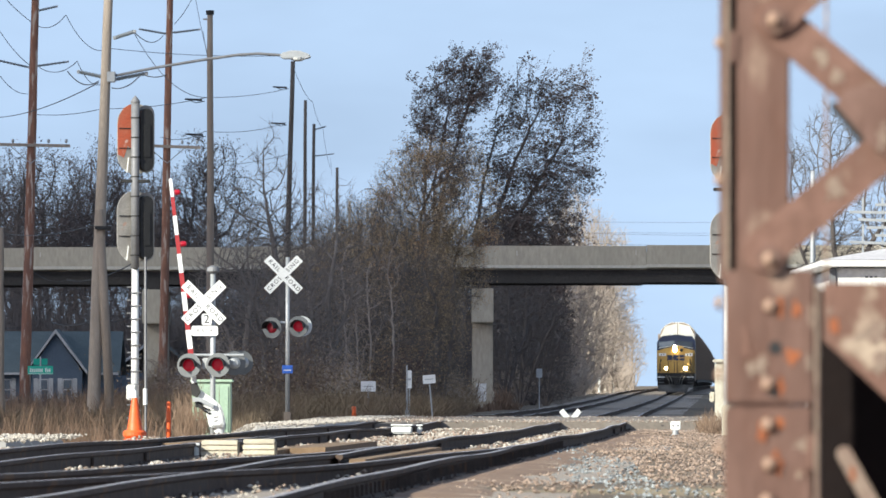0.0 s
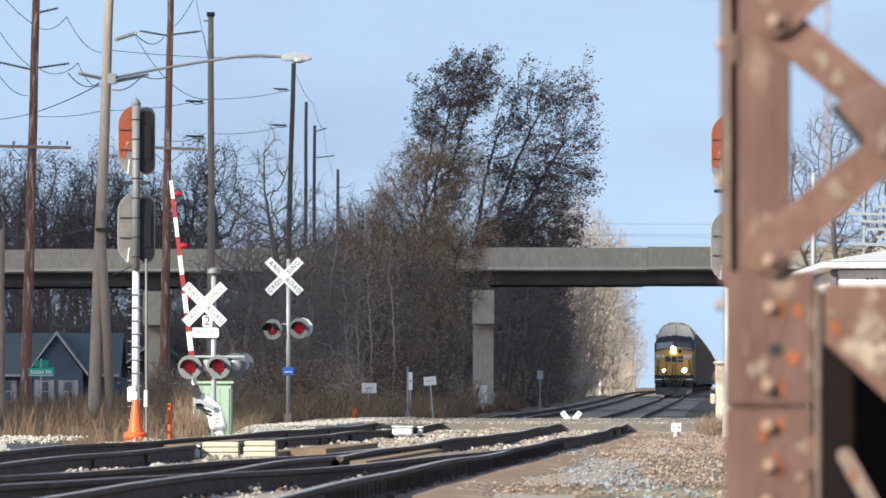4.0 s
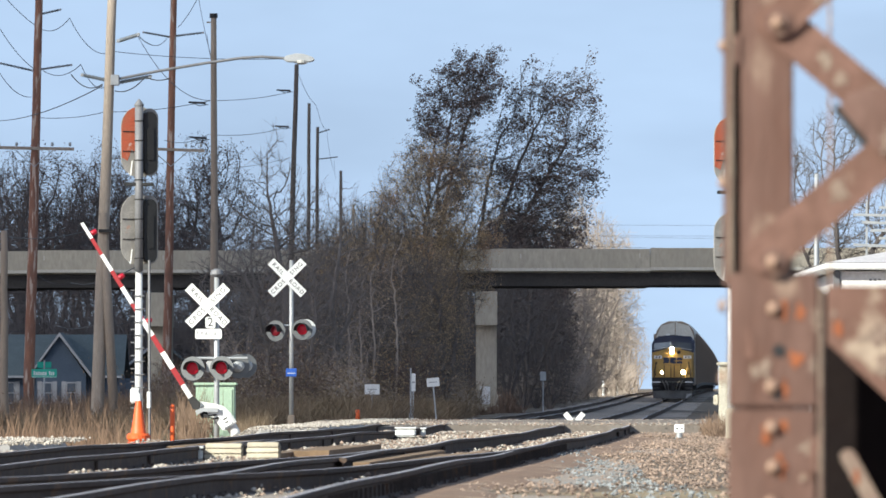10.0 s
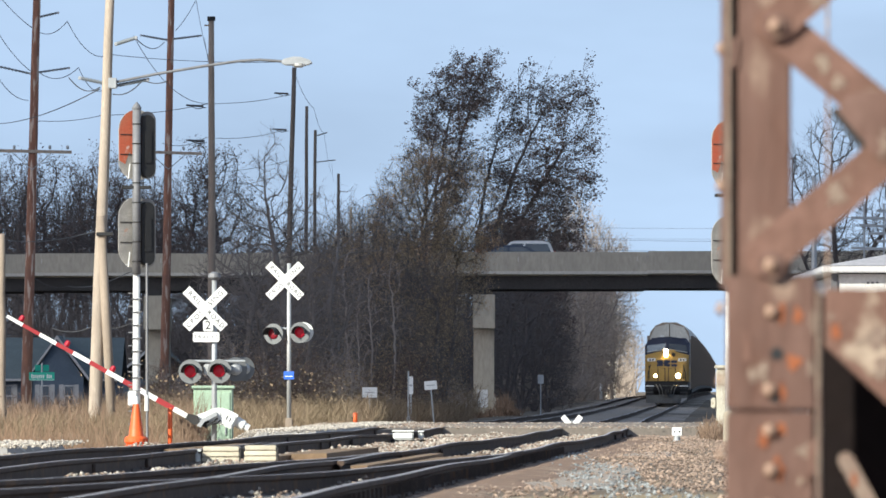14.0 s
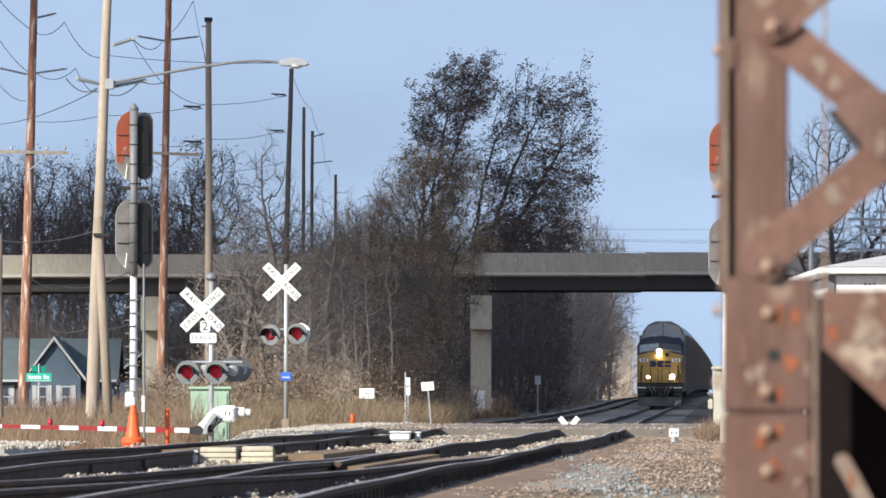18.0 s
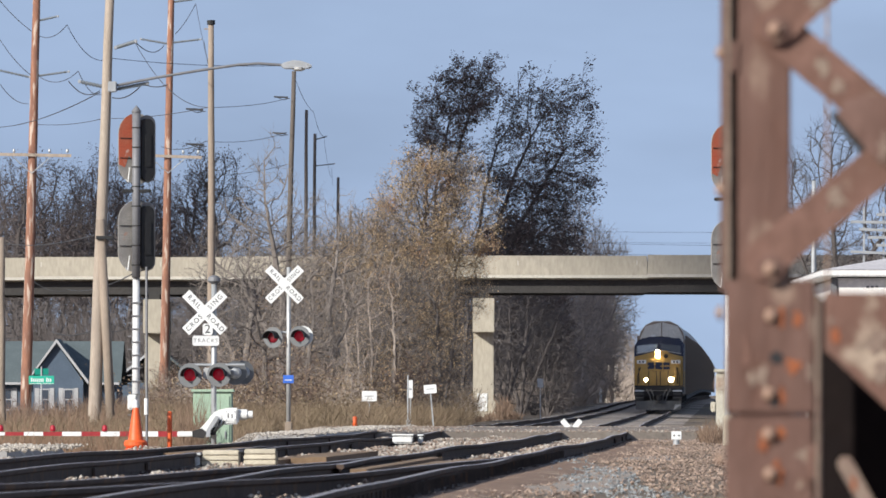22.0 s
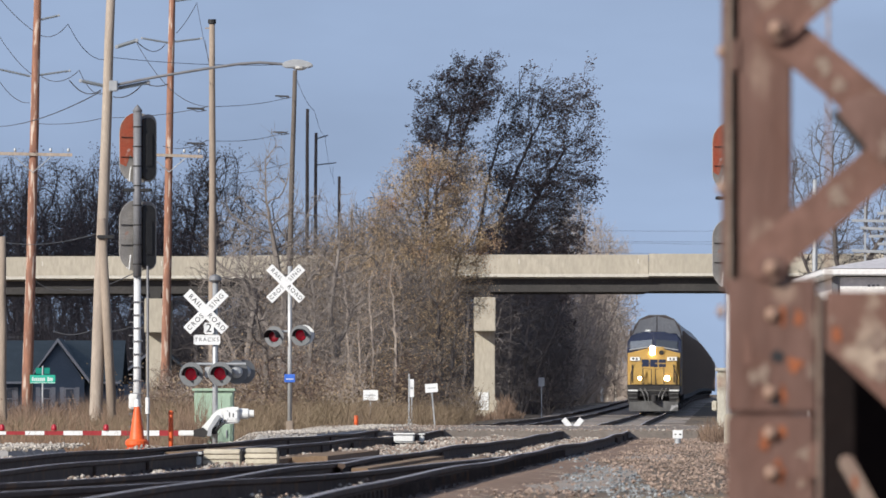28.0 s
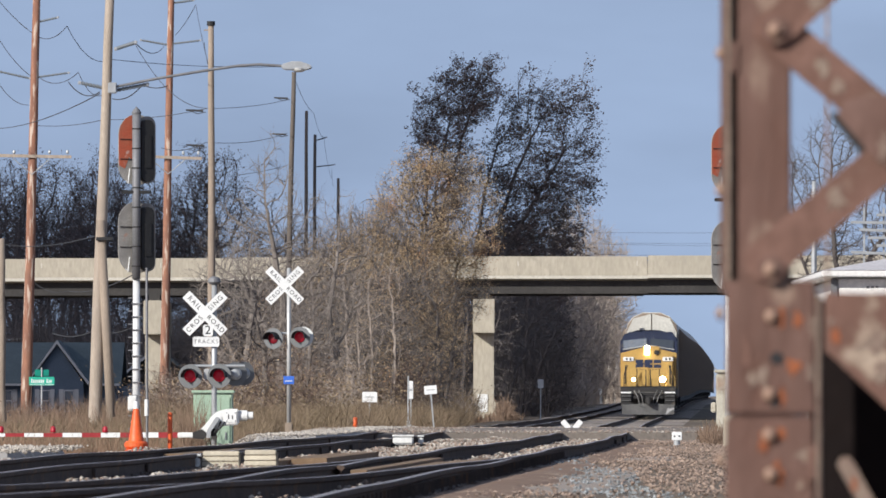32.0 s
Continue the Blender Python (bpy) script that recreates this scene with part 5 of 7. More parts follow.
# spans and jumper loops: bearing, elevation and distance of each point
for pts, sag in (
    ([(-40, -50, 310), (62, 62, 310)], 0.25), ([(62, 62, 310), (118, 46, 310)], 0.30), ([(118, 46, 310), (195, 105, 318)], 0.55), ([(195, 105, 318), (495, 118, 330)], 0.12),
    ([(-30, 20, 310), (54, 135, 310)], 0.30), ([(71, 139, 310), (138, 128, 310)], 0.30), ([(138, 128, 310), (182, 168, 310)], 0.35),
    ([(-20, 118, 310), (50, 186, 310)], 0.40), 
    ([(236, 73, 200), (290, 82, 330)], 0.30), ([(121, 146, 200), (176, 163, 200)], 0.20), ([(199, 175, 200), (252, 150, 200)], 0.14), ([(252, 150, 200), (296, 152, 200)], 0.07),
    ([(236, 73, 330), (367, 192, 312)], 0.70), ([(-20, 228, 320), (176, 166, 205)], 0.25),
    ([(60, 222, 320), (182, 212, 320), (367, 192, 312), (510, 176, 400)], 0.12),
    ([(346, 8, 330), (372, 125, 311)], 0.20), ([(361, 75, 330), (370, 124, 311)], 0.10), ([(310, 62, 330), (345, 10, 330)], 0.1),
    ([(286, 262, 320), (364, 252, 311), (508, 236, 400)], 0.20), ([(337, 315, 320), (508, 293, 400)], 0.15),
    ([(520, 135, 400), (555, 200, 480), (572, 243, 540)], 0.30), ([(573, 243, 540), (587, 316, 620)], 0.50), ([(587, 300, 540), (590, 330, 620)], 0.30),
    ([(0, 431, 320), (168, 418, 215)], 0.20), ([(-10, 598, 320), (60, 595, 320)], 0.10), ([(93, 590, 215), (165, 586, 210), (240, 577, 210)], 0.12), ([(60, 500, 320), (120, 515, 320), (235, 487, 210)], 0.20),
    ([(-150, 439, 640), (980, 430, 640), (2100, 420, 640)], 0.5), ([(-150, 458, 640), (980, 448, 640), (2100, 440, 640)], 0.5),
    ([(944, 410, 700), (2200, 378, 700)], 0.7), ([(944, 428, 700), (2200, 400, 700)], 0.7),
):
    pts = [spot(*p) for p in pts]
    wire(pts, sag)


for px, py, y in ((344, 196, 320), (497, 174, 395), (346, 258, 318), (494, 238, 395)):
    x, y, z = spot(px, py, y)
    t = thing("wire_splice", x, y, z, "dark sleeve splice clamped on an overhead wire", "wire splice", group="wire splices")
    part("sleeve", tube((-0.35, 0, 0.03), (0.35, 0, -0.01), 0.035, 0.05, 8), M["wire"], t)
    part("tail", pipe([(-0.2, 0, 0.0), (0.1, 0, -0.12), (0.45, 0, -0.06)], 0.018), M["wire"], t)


# ---- house, building ----
def build_house():
    t = thing("house", -23.6, 485, -0.88, "blue-grey sided house with a grey-green shingle roof and white trim", "house")
    z = lambda h: h + 0.6
    part("wall", box(-9, 0.0, 0, 3.6, 9, z(2.42)), M["siding"], t)
    part("gable_wall", prism([(-1.45, 0), (-1.45, z(2.65)), (0, z(4.72)), (1.62, z(2.42)), (1.62, 0)], -1.2, -0.01), M["siding"], t)
    for k in range(9):
        w = part("siding_board", box(-1.44, -1.225, 0.3 + k * 0.28, 1.61, -1.203, 0.55 + k * 0.28), M["siding"], t)
    part("roof", extrude_x([(-0.5, z(2.2)), (4.5, z(4.75)), (9.5, z(2.2)), (9.5, z(2.32)), (4.5, z(4.9)), (-0.5, z(2.34))], -9.3, 3.9), M["shingle"], t)
    g = prism([(-1.75, z(2.42)), (-1.75, z(2.54)), (0, z(5.0)), (1.95, z(2.42)), (1.95, z(2.28)), (0, z(4.82))], -1.5, 4.0)
    part("gable_roof", g, M["shingle"], t)
    part("rake_trim", prism([(-1.75, z(2.40)), (-1.75, z(2.56)), (0, z(5.0)), (0, z(4.76))], -1.56, -1.503), M["trim"], t, "white trim board")
    part("rake_trim", prism([(0, z(4.76)), (0, z(5.0)), (1.95, z(2.44)), (1.95, z(2.20))], -1.56, -1.503), M["trim"], t, "white trim board")
    part("gutter", box(-9.2, -0.62, z(2.20), -1.8, -0.5, z(2.34)), M["trim"], t)
    part("gutter", box(1.98, -0.62, z(2.20), 3.8, -0.5, z(2.34)), M["trim"], t)
    for wx, wy in ((0.72, -1.23), (-0.75, -1.23), (-3.1, -0.03), (-5.4, -0.03)):
        w = part("window", box(wx - 0.30, wy - 0.03, z(0.62), wx + 0.30, wy + 0.02, z(1.95)), M["trim"], t, "white framed window")
        for k in range(2):
            part("pane", box(wx - 0.24, wy - 0.045, z(0.70) + k * 0.62, wx + 0.24, wy - 0.032, z(1.25) + k * 0.62), M["glass"], w)
        for s in (-1, 1):
            part("shutter", box(wx + s * 0.46 - 0.14, wy - 0.04, z(0.58), wx + s * 0.46 + 0.14, wy + 0.0, z(1.99), bevel=0.01), M["trim"], w, "white shutter")
    return t


build_house()


def build_side_house():
    t = thing("house", -19.3, 505, -0.6, "second dark grey house partly behind bushes", "house")
    part("wall", box(-1.5, 0, 0, 3.5, 8, 2.7), M["siding"], t)
    part("roof", prism([(-2.0, 2.5), (1.0, 4.9), (4.0, 2.5), (4.0, 2.65), (1.0, 5.1), (-2.0, 2.65)], -0.4, 8.4), M["shingle"], t)
    part("trim", prism([(-2.0, 2.45), (-2.0, 2.62), (1.0, 5.08), (1.0, 4.88)], -0.46, -0.403), M["trim"], t)


build_side_house()


def build_white_building():
    t = thing("building", 15.4, 226, -0.3, "white metal-sided building with a pale low-pitched roof", "building")
    w = part("wall", box(-4.1, 0, 0, 22, 20, 4.70), M["building_white"], t)
    for k in range(20):
        part("siding_panel", box(-4.08 + k * 1.3, -0.03, 0.05, -2.80 + k * 1.3, -0.003, 4.62), M["building_white"], w)
    part("eave", box(-4.6, -0.5, 4.74, 22.4, 20.3, 4.93, bevel=0.03), M["building_white"], t)
    part("downpipe", box(-4.32, -0.1, 0.1, -4.12, 0.1, 4.72, bevel=0.03), M["signal_grey"], t)
    fl, fr, bl, br, ra, rb = (-4.6, -0.5, 4.935), (22.4, -0.5, 4.935), (-4.6, 20.3, 4.935), (22.4, 20.3, 4.935), (8.5, 9.0, 7.3), (9.5, 11.0, 7.3)
    raw("roof", [fl, fr, br, bl, ra, rb], [(0, 1, 4), (1, 2, 5, 4), (2, 3, 5), (3, 0, 4, 5), (0, 3, 2, 1)], M["roof_pale"], t, "pale grey hipped roof")
    for k in range(3):
        part("vent_mark", box(-3.3 + k * 0.13, -0.05, 4.42 + 0.01 * k, -3.22 + k * 0.13, -0.032, 4.48), M["signal_grey"], t)


build_white_building()


def build_rack():
    """Slatted steel rack on the roof line behind the white building."""
    t = thing("steel_rack", 17.6, 322, -0.4, "pale steel rack with stacked horizontal bars", "rack")
    for k in range(6):
        part("bar", box(-1.0 + 0.35 * ((k * 3) % 4), -0.06, 0, 4.2, 0.06, 0.11), M["galv"], t).matrix_local = pose(0, -0.02 * k, 7.30 + k * 0.31, 0, 2.5 - 1.4 * (k % 3), 0)
    for x in (-0.45, 0.35, 1.2, 2.4, 3.9):
        part("upright", box(x - 0.04, 0.07, 0, x + 0.04, 0.15, 9.2), M["galv"], t)
    part("brace", box(-0.05, 0.02, 7.2, 0.05, 0.08, 9.0), M["galv"], t).matrix_local = pose(2.2, 0, 2.0, 0, 30, 0)


build_rack()


# ---- trees and shrubs ----
def unit_rows(a):
    return a / (np.linalg.norm(a, axis=1, keepdims=True) + 1e-9)


def limbs(p, q, r0, r1, k=3):
    """Tapered k-sided limbs between the rows of p and q; returns vertices and faces."""
    d = unit_rows(q - p)
    ref = np.where(np.abs(d[:, 2:3]) < 0.9, np.array([[0.0, 0.0, 1.0]]), np.array([[1.0, 0.0, 0.0]]))
    u = unit_rows(np.cross(d, ref))
    v = np.cross(d, u)
    a = 2 * math.pi * np.arange(k) / k
    ring = u[:, None] * np.cos(a)[None, :, None] + v[:, None] * np.sin(a)[None, :, None]
    verts = np.concatenate([p[:, None] + ring * r0[:, None, None], q[:, None] + ring * r1[:, None, None]], 1)
    i = np.arange(k)
    j = (i + 1) % k
    quad = np.stack([i, j, k + j, k + i], 1)
    faces = quad[None] + 2 * k * np.arange(len(p))[:, None, None]
    return verts.reshape(-1, 3), faces.reshape(-1, 4)


def thorns(p, q, r):
    """Fine twigs: three-sided spikes from p to q."""
    d = unit_rows(q - p)
    u = unit_rows(np.cross(d, np.array([[0.31, 0.87, 0.38]])))
    v = np.cross(d, u)
    a = 2 * math.pi * np.arange(3) / 3
    ring = u[:, None] * np.cos(a)[None, :, None] + v[:, None] * np.sin(a)[None, :, None]
    verts = np.concatenate([p[:, None] + ring * r[:, None, None], q[:, None]], 1)
    tri = np.array([(0, 1, 3), (1, 2, 3), (2, 0, 3)])
    faces = tri[None] + 4 * np.arange(len(p))[:, None, None]
    return verts.reshape(-1, 3), faces.reshape(-1, 3)


def colonise(rng, targets, stems, stride, pull, jitter, rounds=90):
    """Limbs that grow from the stems towards the targets and share them out; gives nodes and their parents."""
    nodes, parent = [], []
    for stem in stems:
        # later stems spring from the nearest part of the earlier ones
        last = int(np.linalg.norm(np.array(nodes) - np.array(stem[0], float), axis=1).argmin()) if nodes else -1
        for a, b in zip(stem[:-1], stem[1:]):
            a, b = np.array(a, float), np.array(b, float)
            n = max(int(np.linalg.norm(b - a) / stride), 1)
            for i in range(n + (b is stem[-1])):
                nodes.append(a + (b - a) * i / n + rng.normal(0, 0.03, 3) * (i > 0))
                parent.append(last)
                last = len(nodes) - 1
    nodes, parent = np.array(nodes), list(parent)
    kids = np.zeros(len(nodes), int)
    d = np.linalg.norm(targets[:, None] - nodes[None], axis=2)
    best, dist = d.argmin(1), d.min(1)
    alive = dist > stride
    for _ in range(rounds):
        if not alive.any():
            break
        who = best[alive]
        push = np.zeros_like(nodes)
        np.add.at(push, who, unit_rows(targets[alive] - nodes[who]))
        src = np.unique(who)
        src = src[kids[src] < 4]
        if not len(src):
            break
        back = np.array(parent)[src]
        run_on = np.where((back >= 0)[:, None], unit_rows(nodes[src] - nodes[np.maximum(back, 0)]), 0.0)
        step_dir = unit_rows(unit_rows(push[src]) + 0.45 * run_on + np.array(pull) + rng.normal(0, jitter, (len(src), 3)))
        fresh = nodes[src] + step_dir * stride
        kids[src] += 1
        base = len(nodes)
        nodes = np.concatenate([nodes, fresh])
        kids = np.concatenate([kids, np.zeros(len(fresh), int)])
        parent += src.tolist()
        live = np.where(alive)[0]
        d = np.linalg.norm(targets[live][:, None] - fresh[None], axis=2)
        near, nd = d.argmin(1), d.min(1)
        closer = nd < dist[live]
        best[live[closer]], dist[live[closer]] = base + near[closer], nd[closer]
        alive &= dist > stride * 1.1
    return nodes, np.array(parent)


def leaf_mesh(rng, spots, size, drift, scatter, flow=(0, 0, 0)):
    """Small folded-out leaves round the spots, streaming along the flow."""
    n = len(spots)
    c = spots + rng.normal(0, scatter, (n, 3)) + np.array(drift) * rng.uniform(0, 1, (n, 1))
    a = unit_rows(rng.normal(0, 1, (n, 3)) + np.array(flow))
    b = unit_rows(np.cross(a, rng.normal(0, 1, (n, 3))))
    s = size * rng.uniform(0.5, 1.3, (n, 1))
    v = np.stack([c - a * s, c + b * s * 0.5, c + a * s, c - b * s * 0.5], 1).reshape(-1, 3)
    return v.tolist(), np.arange(4 * n).reshape(-1, 4).tolist()


def build_tree(name, x, y, base, stems, blobs, seed, bark, label, targets=900, stride=0.4, tip=0.011, twigs=2, twig=0.7, leaves=0, leaf="leaf_tan", size=0.08, pull=(0, 0, 0.12), jitter=0.22, flow=(0, 0, 0), drift=(0, 0, 0), scatter=0.14, deep=0.8, group="trees", thin=2.3, hollow=0.0, twig_mat=None):
    """A tree whose limbs fill a crown of rounded masses. stems: lists of (x, z); blobs: (x, z, half width, half height), from the foot."""
    rng = np.random.RandomState(seed)
    vol = np.array([b[2] * b[2] * b[3] for b in blobs])
    count = np.maximum((targets * vol / vol.sum()).astype(int), 12)
    spots = []
    for (bx, bz, rx, rz), n in zip(blobs, count):
        v = unit_rows(rng.normal(0, 1, (n, 3))) * (hollow + (1 - hollow) * rng.uniform(0, 1, (n, 1)) ** 0.42) * np.clip(rng.normal(1.0, 0.16, (n, 1)), 0.6, 1.5)
        off = rng.uniform(-0.25, 0.25) * rx
        spots.append(v * np.array((rx, rx * deep, rz)) + np.array((bx, off, bz)))
    spots = np.concatenate(spots)
    spots = spots[spots[:, 2] > 0.3]
    lines = []
    for stem in stems:
        ys = np.cumsum(rng.normal(0, 0.25, len(stem)))
        lines.append([(px, py - ys[0], pz) for (px, pz), py in zip(stem, ys)])
    nodes, parent = colonise(rng, spots, lines, stride, pull, jitter)
    n = len(nodes)
    acc = np.zeros(n)
    kids = np.zeros(n, int)
    for i in range(n - 1, -1, -1):
        if kids[i] == 0:
            acc[i] = tip ** thin
        if parent[i] >= 0:
            acc[parent[i]] += acc[i]
            kids[parent[i]] += 1
    rad = acc ** (1 / thin)
    has = np.where(parent >= 0)[0]
    p, q, r0, r1 = nodes[parent[has]], nodes[has], np.minimum(rad[parent[has]], rad[has] * 1.35), rad[has]
    t = thing(name, x, y, base, label, "tree", group=group)
    thick = r1 > 0.055
    v, f = limbs(p[thick], q[thick], r0[thick], r1[thick], 7)
    raw("trunk", v.tolist(), f.tolist(), M[bark], t)
    v, f = limbs(p[~thick], q[~thick], r0[~thick], r1[~thick], 3)
    v, f = v.tolist(), f.tolist()
    fine = np.where((rad < tip * 3.2) & (parent >= 0))[0]
    ends = nodes[fine]
    if twigs:
        src = np.repeat(fine, twigs)
        d0 = unit_rows(nodes[src] - nodes[parent[src]])
        d1 = unit_rows(d0 * 0.75 + rng.normal(0, 0.55, (len(src), 3)) + np.array(pull) + 0.25 * np.array(flow))
        ln = twig * rng.uniform(0.35, 1.15, (len(src), 1))
        a = nodes[src]
        m = a + d1 * ln
        v2, f2 = thorns(a, m, np.full(len(src), tip * 0.62))
        mid = a + (m - a) * rng.uniform(0.3, 0.8, (len(src), 1))
        d2 = unit_rows(d1 * 0.8 + rng.normal(0, 0.5, (len(src), 3)) + np.array(pull))
        end2 = mid + d2 * ln * 0.55
        v3, f3 = thorns(mid, end2, np.full(len(src), tip * 0.5))
        ends = np.concatenate([ends, m, end2, mid])
        tv = np.concatenate([v2, v3]).tolist()
        tf = np.concatenate([f2, f3 + len(v2)]).tolist()
        if twig_mat:
            raw("twigs", tv, tf, M[twig_mat], t, "fine twigs")
        else:
            k = len(v)
            v += tv
            f += [[i + k for i in face] for face in tf]
    raw("crown", v, f, M[bark], t)
    if leaves:
        # leaves hang in clumps: some branches keep many, others few
        keep = np.array([noise.noise(Vector(e) * 0.55 + Vector((seed, 0, 0))) for e in ends])
        w = np.clip(keep + 0.55, 0.12, 1.0)
        pick = rng.choice(len(ends), leaves, p=w / w.sum())
        lv, lf = leaf_mesh(rng, ends[pick], size, drift, scatter, flow)
        raw("foliage", lv, lf, M[leaf], t, "withered autumn leaves")
    return t


# the tall wind-bent trees behind the overpass
build_tree("tree", 2.6, 520, -0.4, [[(0.0, 0), (0.1, 4), (0.2, 8.5), (0.9, 12.5), (2.2, 16.5), (3.6, 19.5)], [(0.2, 8.5), (2.0, 12.0), (4.0, 15.6), (5.6, 18.2)], [(0.1, 7.0), (-0.4, 11.5), (0.2, 15.5), (1.2, 19.0)], [(0.4, 9.5), (2.6, 11.4), (4.4, 12.8)]],
           [(1.9, 19.2, 1.3, 2.4), (2.3, 21.6, 0.6, 1.5), (3.5, 20.2, 1.2, 2.4), (4.4, 21.6, 0.7, 1.4), (5.6, 20.7, 1.1, 1.7), (6.5, 22.0, 0.6, 1.2), (5.5, 17.6, 1.6, 1.9), (6.6, 18.4, 0.8, 1.2), (4.6, 14.8, 2.1, 2.2), (6.3, 15.2, 0.8, 1.2), (2.6, 16.0, 1.8, 2.4), (3.6, 11.8, 2.2, 2.2), (5.4, 11.8, 0.9, 1.4), (1.2, 12.0, 1.7, 3.0), (0.4, 16.0, 1.0, 2.6), (2.6, 8.6, 2.4, 2.4), (0.6, 9.4, 1.6, 2.8), (3.4, 13.6, 2.2, 2.0)],
           3, "bark", "tall wind-blown tree with sparse dark leaves", targets=3800, stride=0.42, tip=0.016, twigs=4, twig=1.0, leaves=30000, leaf="leaf_dark", size=0.085, thin=2.12, scatter=0.09, pull=(0.28, 0, 0.22), flow=(1.6, 0, 0.4), drift=(0.25, 0, 0), jitter=0.15)
build_tree("tree", -0.8, 517, -0.4, [[(0.0, 0), (0.1, 6.0), (0.3, 10.5), (0.9, 14.5), (2.0, 18.5), (3.2, 22.0)], [(0.1, 6.0), (-0.3, 11.0), (-0.3, 15.5), (0.5, 19.5)], [(0.3, 10.5), (0.3, 15.0), (1.4, 20.5)]],
           [(2.8, 21.2, 1.1, 1.9), (3.7, 22.8, 0.7, 1.1), (1.5, 20.2, 1.2, 2.4), (1.9, 22.4, 0.6, 1.1), (0.3, 18.2, 1.2, 2.6), (0.2, 21.2, 0.5, 1.3), (-0.7, 19.4, 0.8, 2.0), (-1.1, 15.8, 0.9, 1.6), (1.0, 15.8, 1.2, 2.8), (-0.1, 12.8, 1.0, 2.0), (0.6, 9.6, 1.2, 2.2)],
           12, "bark", "tall slim tree with dense brown wind-blown leaves", targets=2300, stride=0.42, tip=0.016, twigs=4, twig=0.95, leaves=23000, leaf="leaf_dark", size=0.08, thin=2.12, scatter=0.09, pull=(0.26, 0, 0.24), flow=(1.6, 0, 0.4), drift=(0.25, 0, 0), jitter=0.15)
build_tree("tree", 5.1, 530, -0.4, [[(0.0, 0), (0.1, 3.0), (0.4, 7.0)], [(0.1, 3), (1.2, 7.5)], [(0.0, 2.0), (-1.4, 6.5)]],
           [(0.4, 8.6, 2.2, 3.4), (1.7, 10.4, 1.5, 2.0), (-1.6, 8.0, 2.0, 3.0), (1.4, 5.4, 1.8, 2.4), (-0.8, 11.6, 2.0, 2.4)],
           31, "bark", "dense dark-leaved tree beside the overpass", targets=2200, stride=0.40, tip=0.016, twigs=3, leaves=26000, leaf="leaf_dark", size=0.10, pull=(0.12, 0, 0.1))
LOW_STEMS = ([(0, 0), (-0.2, 1.6), (-0.4, 3.4)], [(0, 0), (0.6, 1.8), (1.0, 3.0)], [(0, 0), (-0.9, 1.8)], [(0, 0), (0.2, 2.4), (0.2, 4.2)])
# the tan thicket in front of the overpass: rounded crowns on many pale stems
THICKET = (
    (0.0, 372, ([(0, 0), (-0.2, 4), (-0.4, 8.0)], [(0, 0), (0.5, 4), (0.7, 8.0)], [(-0.3, 0), (-1.2, 4.0), (-1.8, 7.5)], [(0.2, 0), (-0.5, 5.0), (-1.0, 9.4)]),
     ((-0.4, 11.3, 1.3, 1.7), (-1.8, 10.7, 1.2, 1.6), (0.9, 11.3, 1.2, 1.7), (1.8, 10.0, 0.9, 1.5), (-0.4, 8.6, 1.8, 1.5), (-2.7, 9.3, 1.0, 1.3), (1.5, 8.6, 0.9, 1.4), (-2.3, 7.6, 1.2, 1.3), (1.4, 6.6, 0.8, 1.5), (0.2, 6.2, 1.2, 1.5)), 42000),
    (-3.0, 368, ([(0, 0), (-0.1, 3), (0.1, 6.5)], [(0, 0), (-0.7, 3.5), (-1.1, 6.0)], [(0.2, 0), (0.8, 3.6), (1.2, 6.6)]),
     ((0.2, 9.0, 1.3, 1.6), (-1.2, 7.8, 1.1, 1.6), (1.3, 7.2, 1.3, 1.8), (-0.3, 5.6, 1.5, 1.6), (1.2, 5.0, 1.3, 1.6)), 9000),
    (-0.6, 362, ([(0, 0), (0.2, 3), (0.4, 5.5)], [(0, 0), (-0.7, 2.6), (-1.2, 5.0)], [(0, 0), (0.8, 2.4), (1.1, 4.2)]),
     ((0.2, 6.2, 1.2, 1.7), (-1.2, 5.8, 1.3, 1.7), (0.9, 4.2, 0.8, 1.6), (-0.6, 3.8, 1.6, 1.5), (0.6, 2.4, 0.8, 1.3)), 7000),
    (-4.6, 358, ([(0, 0), (-0.1, 2.4), (-0.2, 5.0)], [(0, 0), (0.7, 2.6), (1.1, 4.4)], [(0, 0), (-0.7, 2.4)]),
     ((0.1, 6.2, 1.0, 1.6), (-0.7, 4.6, 1.1, 1.5), (0.9, 4.6, 1.2, 1.6), (0.1, 2.8, 1.6, 1.4)), 3000),
    (-2.4, 350, ([(0, 0), (0.2, 2.0), (0.3, 4.0)], [(0, 0), (-0.7, 2.0), (-1.0, 3.4)], [(0, 0), (0.9, 2.0)]),
     ((0.2, 4.4, 1.2, 1.4), (-1.0, 3.4, 1.1, 1.3), (1.1, 3.0, 1.1, 1.3), (0.0, 2.0, 1.7, 1.1)), 2500),
)
thicket = []
for i, (x, y, stems, blobs, n) in enumerate(THICKET):
    thicket.append(build_tree("tree", x, y, -0.35, stems, blobs, 50 + i, "bark_grey", "many-stemmed thicket tree with tan autumn leaves" if n > 6000 else "many-stemmed grey thicket tree with few tan leaves", targets=2600, stride=0.26, tip=0.0115, twigs=4, twig=0.65, leaves=n, leaf="leaf_tan", size=0.040, pull=(0.05, 0, 0.12), jitter=0.2, scatter=0.12, group="thicket trees", deep=0.7))
